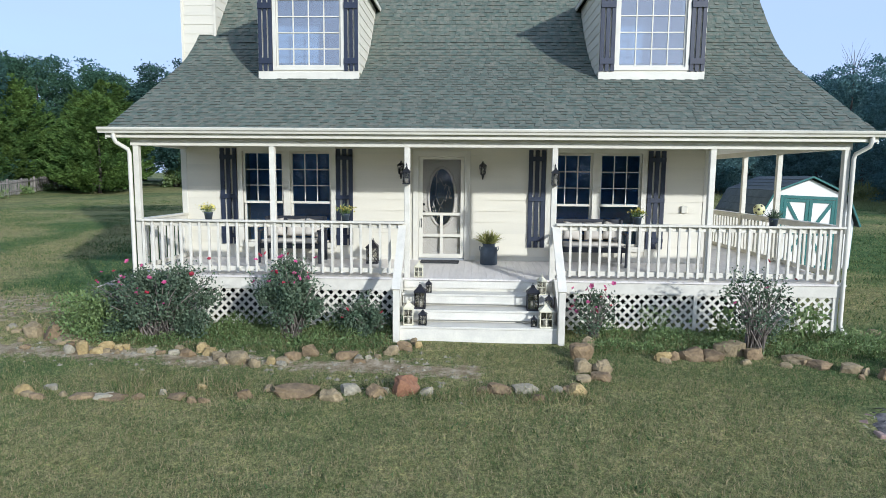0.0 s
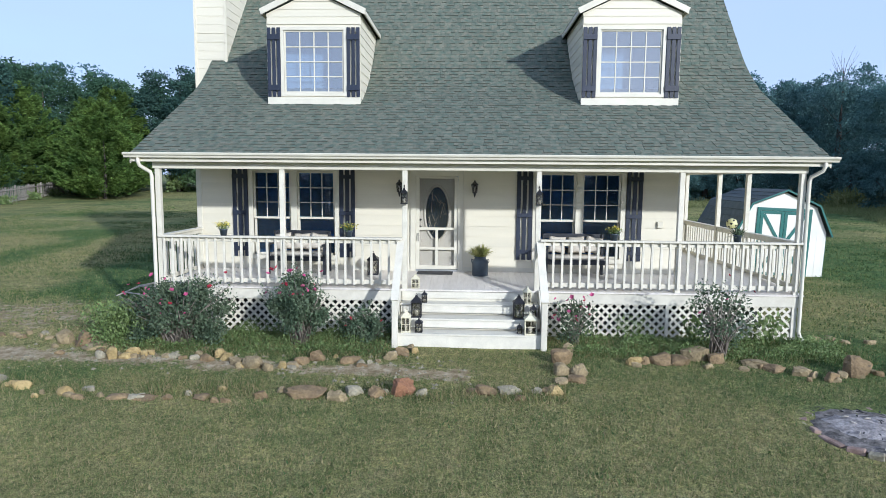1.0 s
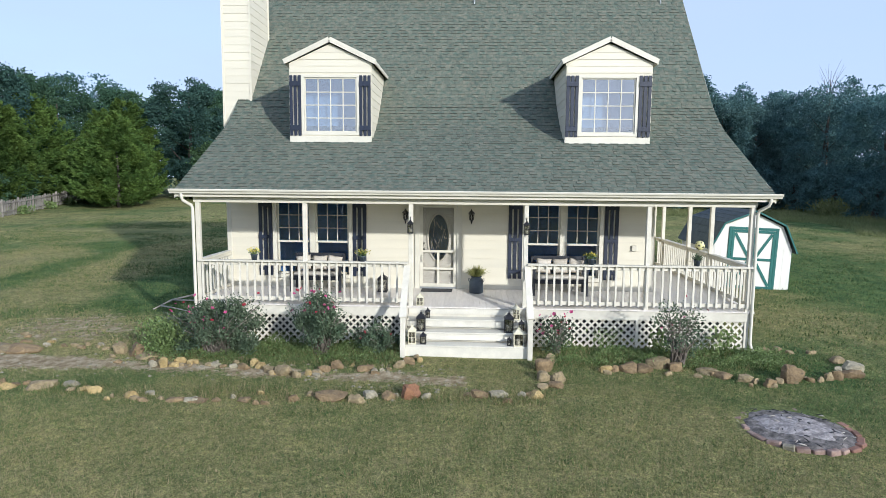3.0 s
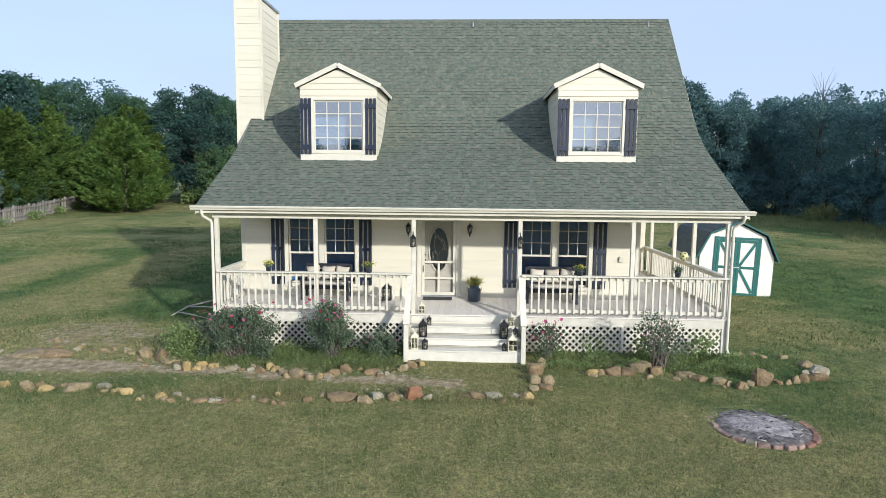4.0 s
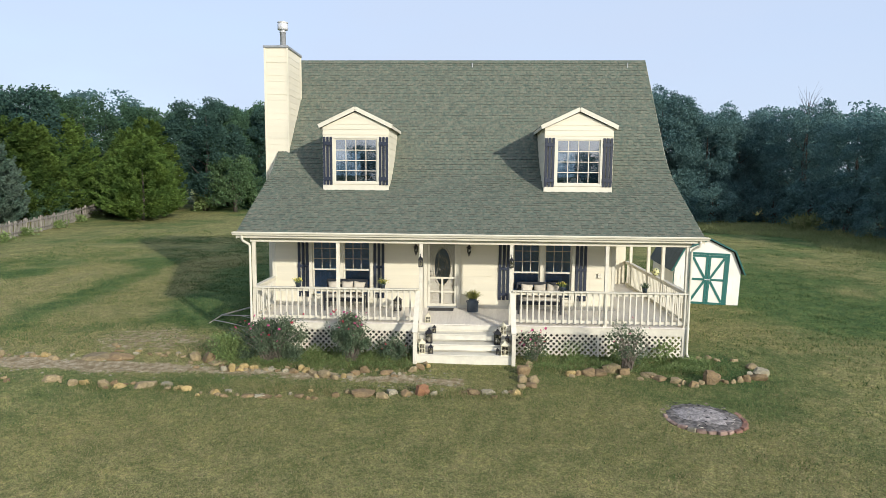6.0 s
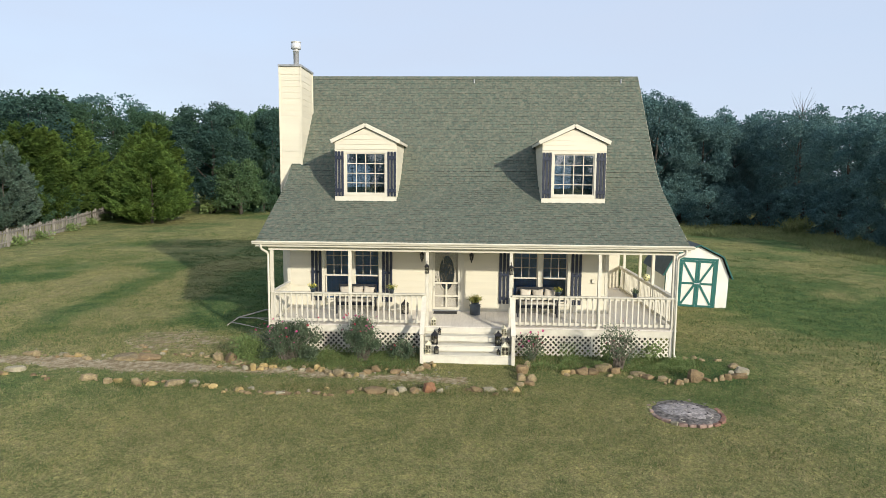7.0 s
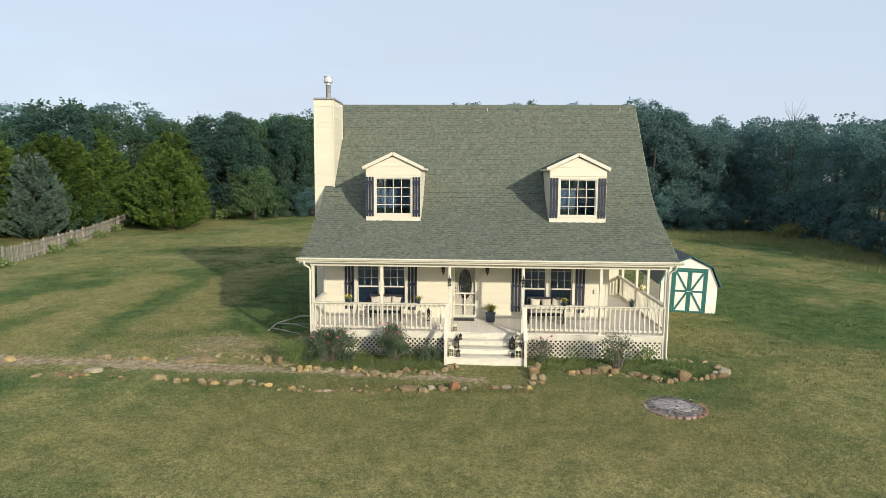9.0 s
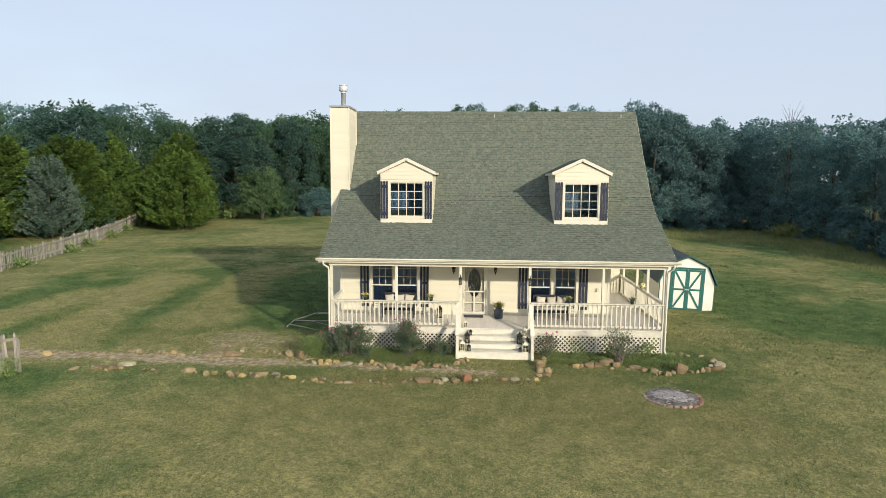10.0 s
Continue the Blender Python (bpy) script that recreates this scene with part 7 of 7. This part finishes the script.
# ---- lanterns ----
def lantern(name, x, y, z, w, h, mat, label, cage=False, group="lanterns on the steps", turn=0.0):
    l = thing(name, (x, y, z), turn, label, "lantern", group)
    s, body = w / 2, h * 0.60
    part("base", boxed(-s, s, -s, s, 0, h * 0.06, 0.004), mat, l)
    post_w = max(0.008, w * 0.07)
    for a in (-1, 1):
        for b in (-1, 1):
            part("corner_post", boxed(a * s * 0.88 - post_w / 2, a * s * 0.88 + post_w / 2, b * s * 0.88 - post_w / 2, b * s * 0.88 + post_w / 2, h * 0.06, body), mat, l)
    part("top_plate", boxed(-s * 0.97, s * 0.97, -s * 0.97, s * 0.97, body, body + h * 0.035, 0.003), mat, l)
    bm = bmesh.new()
    k = math.sqrt(2)
    lathe(bm, [(s * 1.08 * k, 0.0), (s * 1.08 * k, h * 0.02), (s * 0.72 * k, h * 0.10), (s * 0.42 * k, h * 0.17), (s * 0.30 * k, h * 0.19), (s * 0.30 * k, h * 0.24), (s * 0.12 * k, h * 0.28), (0.001, h * 0.30)], 4, m=pose(0, 0, body + h * 0.035, 0, 0, 45))
    for f in bm.faces:
        f.smooth = False
    part("roof", bm, mat, l)
    bm = bmesh.new()
    tube(bm, [(0.05 * w * 1.6 * math.cos(a), 0, h * 0.95 + 0.05 * w * 1.6 * math.sin(a)) for a in np.linspace(0, 6.283, 13)], max(0.003, w * 0.02), 5)
    part("ring", bm, mat, l)
    for a in range(4):
        m = pose(0, 0, 0, 0, 0, 90 * a)
        part("glass_pane", boxed(-s * 0.85, s * 0.85, -s * 0.89, -s * 0.87, h * 0.06, body), LAMP_GLASS, l, at=m).visible_shadow = False
        bm = bmesh.new()
        if cage:
            for q in (-1, 1):
                beam_between(bm, (q * s * 0.85, -s * 0.92, h * 0.07), (-q * s * 0.85, -s * 0.92, body), 0.006, 0.012)
        else:
            box(bm, -0.004, 0.004, -s * 0.93, -s * 0.90, h * 0.06, body)
            box(bm, -s * 0.85, s * 0.85, -s * 0.93, -s * 0.90, h * 0.33, h * 0.33 + 0.008)
        part("bar", bm, mat, l, at=m)
    bm = bmesh.new()
    lathe(bm, [(0.0, 0), (w * 0.22, 0), (w * 0.22, h * 0.26), (0.0, h * 0.27)], 10)
    part("candle", bm, CANDLE, l, at=Matrix.Translation((0, 0, h * 0.06)))
    return l


def tread(i):
    """Middle of tread i, counted down from the deck at 0."""
    return (FRONT_Y - 0.02 - i * RUN + 0.14 if i else FRONT_Y + 0.12), DECK_Z - i * RISE + (0.006 if i == 0 else 0)


for name, x, i, w, h, mat, label in (
        ("white_lantern", -0.60, 0, 0.16, 0.30, LAMP_WHITE, "ivory metal candle lantern with fretted sides"), ("black_lantern", -0.53, 2, 0.20, 0.46, BLACK, "tall black metal candle lantern with glass sides"),
        ("black_lantern", -0.40, 1, 0.11, 0.24, BLACK, "small black metal candle lantern"), ("white_lantern", -0.70, 3, 0.17, 0.45, LAMP_WHITE, "tall ivory metal candle lantern"),
        ("black_lantern", -0.46, 3, 0.14, 0.28, BLACK, "small black metal candle lantern"), ("white_lantern", 1.60, 1, 0.16, 0.38, LAMP_WHITE, "ivory metal candle lantern with fretted sides"),
        ("black_lantern", 1.42, 2, 0.21, 0.48, BLACK, "tall black metal candle lantern with glass sides"), ("black_lantern", 1.70, 2, 0.12, 0.30, BLACK, "small black metal candle lantern"),
        ("white_lantern", 1.62, 3, 0.23, 0.44, LAMP_WHITE, "wide ivory metal candle lantern"), ("black_lantern", 1.42, 3, 0.10, 0.20, BLACK, "tiny black metal candle lantern")):
    y, z = tread(i)
    lantern(name, x, y, z, w, h, mat, label)
lantern("cage_lantern", -1.66, 12.55, deck_z(12.55), 0.24, 0.52, BLACK, "black cage lantern with crossed bars on the porch", True, "lanterns on the porch")


def sconce(x):
    s = thing("wall_sconce", (x, WALL_Y - 0.01, 3.0), 0, "black carriage lamp on the wall by the door", "wall lamp", "lamps beside the door")
    part("backplate", boxed(-0.04, 0.04, -0.02, 0.0, -0.10, 0.10, 0.006), BLACK, s)
    bm = bmesh.new()
    tube(bm, [(0, -0.01, -0.05), (0, -0.07, -0.12), (0, -0.12, -0.13), (0, -0.12, -0.08)], 0.008, 6)
    part("arm", bm, BLACK, s)
    bm = bmesh.new()
    lathe(bm, [(0.0, -0.20), (0.012, -0.19), (0.02, -0.15), (0.03, -0.10), (0.055, -0.09), (0.055, -0.08), (0.0, -0.08)], 8)
    part("finial", bm, BLACK, s, at=Matrix.Translation((0, -0.12, 0)))
    bm = bmesh.new()
    lathe(bm, [(0.05, -0.08), (0.07, 0.08), (0.06, 0.08), (0.045, -0.08)], 8)
    part("glass", bm, LAMP_GLASS, s, at=Matrix.Translation((0, -0.12, 0)))
    bm = bmesh.new()
    for k in range(6):
        a = k * 1.047
        beam_between(bm, (0.052 * math.cos(a), 0.052 * math.sin(a), -0.08), (0.072 * math.cos(a), 0.072 * math.sin(a), 0.08), 0.008, 0.008)
    part("cage", bm, BLACK, s, at=Matrix.Translation((0, -0.12, 0)))
    bm = bmesh.new()
    lathe(bm, [(0.0, 0.08), (0.085, 0.08), (0.08, 0.095), (0.045, 0.13), (0.02, 0.15), (0.022, 0.165), (0.01, 0.18), (0.0, 0.19)], 8)
    part("roof", bm, BLACK, s, at=Matrix.Translation((0, -0.12, 0)))
    bm = bmesh.new()
    lathe(bm, [(0.0, -0.08), (0.012, -0.08), (0.012, 0.0), (0.006, 0.03), (0.0, 0.035)], 8)
    part("bulb", bm, CANDLE, s, at=Matrix.Translation((0, -0.12, 0)))


sconce(-1.12)
sconce(0.57)
for x in (-0.81, 1.80):
    l = lantern("post_lantern", x, POST_Y - 0.15, 2.72, 0.13, 0.34, BLACK, "black lantern hung on the porch post", False, "lanterns on the porch posts")
    bm = bmesh.new()
    tube(bm, [(0, 0.10, 0.30), (0, 0.07, 0.37), (0, 0.0, 0.36), (0, 0.0, 0.33)], 0.006, 5)
    part("hook", bm, BLACK, l)

# ---- roof shingles: courses from the eave to the ridge ----
def course_points():
    """Places along the roof's slope at even steps, as (y, z, slope way)."""
    out, left = [], 0.0
    for (y0, z0), (y1, z1) in zip(PROFILE, PROFILE[1:]):
        length = math.hypot(y1 - y0, z1 - z0)
        wy, wz = (y1 - y0) / length, (z1 - z0) / length
        s = left
        while s < length:
            out.append((y0 + s * wy, z0 + s * wz, wy, wz))
            s += 0.14
        left = s - length
    return out


rnd = random.Random(12)
rest_v, rest_f, thick = [], [], False
singles = 0
for row, (y, z, wy, wz) in enumerate(course_points()):
    x = RX0 - rnd.uniform(0, 0.25)
    while x < RX1:
        w = rnd.choice((0.10, 0.13, 0.17, 0.21))
        x0, x1 = max(x, RX0 - 0.01), min(x + w, RX1 + 0.01)
        x += w
        if x1 - x0 < 0.02:
            continue
        thick = not thick if rnd.random() < 0.8 else thick
        lift = 0.020 if thick else 0.008
        up = (-wz, wy)
        low, high = -0.008 + rnd.uniform(-0.004, 0.004), 0.155
        cross = [(y + low * wy + up[0] * lift, z + low * wz + up[1] * lift), (y + high * wy + up[0] * 0.004, z + high * wz + up[1] * 0.004),
                 (y + low * wy, z + low * wz)]
        vs = [(x0 + 0.002, *c) for c in cross] + [(x1 - 0.002, *c) for c in cross]
        if row < 6 and -0.9 < (x0 + x1) / 2 < 6.6 and singles < 300:
            singles += 1
            me = mesh_from("shingle", vs, [(0, 3, 4, 1), (2, 5, 3, 0), (0, 1, 2), (3, 5, 4)], [SHINGLE, EDGE])
            me.polygons[1].material_index = 1
            child("shingle", me, roof)
        else:
            o = len(rest_v)
            rest_v += vs
            rest_f += [tuple(q + o for q in f) for f in ((0, 3, 4, 1), (2, 5, 3, 0))] + [(o, o + 1, o + 2), (o + 3, o + 5, o + 4)]
courses = child("shingle_field", mesh_from("shingle_field", rest_v, rest_f, [SHINGLES, EDGE]), roof)
courses.data.polygons.foreach_set("material_index", [int(i % 4 == 1) for i in range(len(rest_f))])
tagged(courses, kind="stuff")
me = None
for i in range(int((RX1 - RX0) / 0.3)):
    if me is None:
        vs, fs = [], []
        for sgn in (-1, 1):
            o = len(vs)
            vs += [(0, 0, 0.035), (0.31, 0, 0.022), (0.31, sgn * 0.11, -0.105), (0, sgn * 0.11, -0.09), (0, 0, 0.020), (0, sgn * 0.11, -0.105)]
            fs += [(o, o + 1, o + 2, o + 3), (o, o + 3, o + 5, o + 4)]
        me = mesh_from("ridge_cap", vs, fs, SHINGLE)
    child("ridge_cap", me, roof, at=Matrix.Translation((RX0 + i * 0.3, RIDGE_Y, RIDGE_Z)))
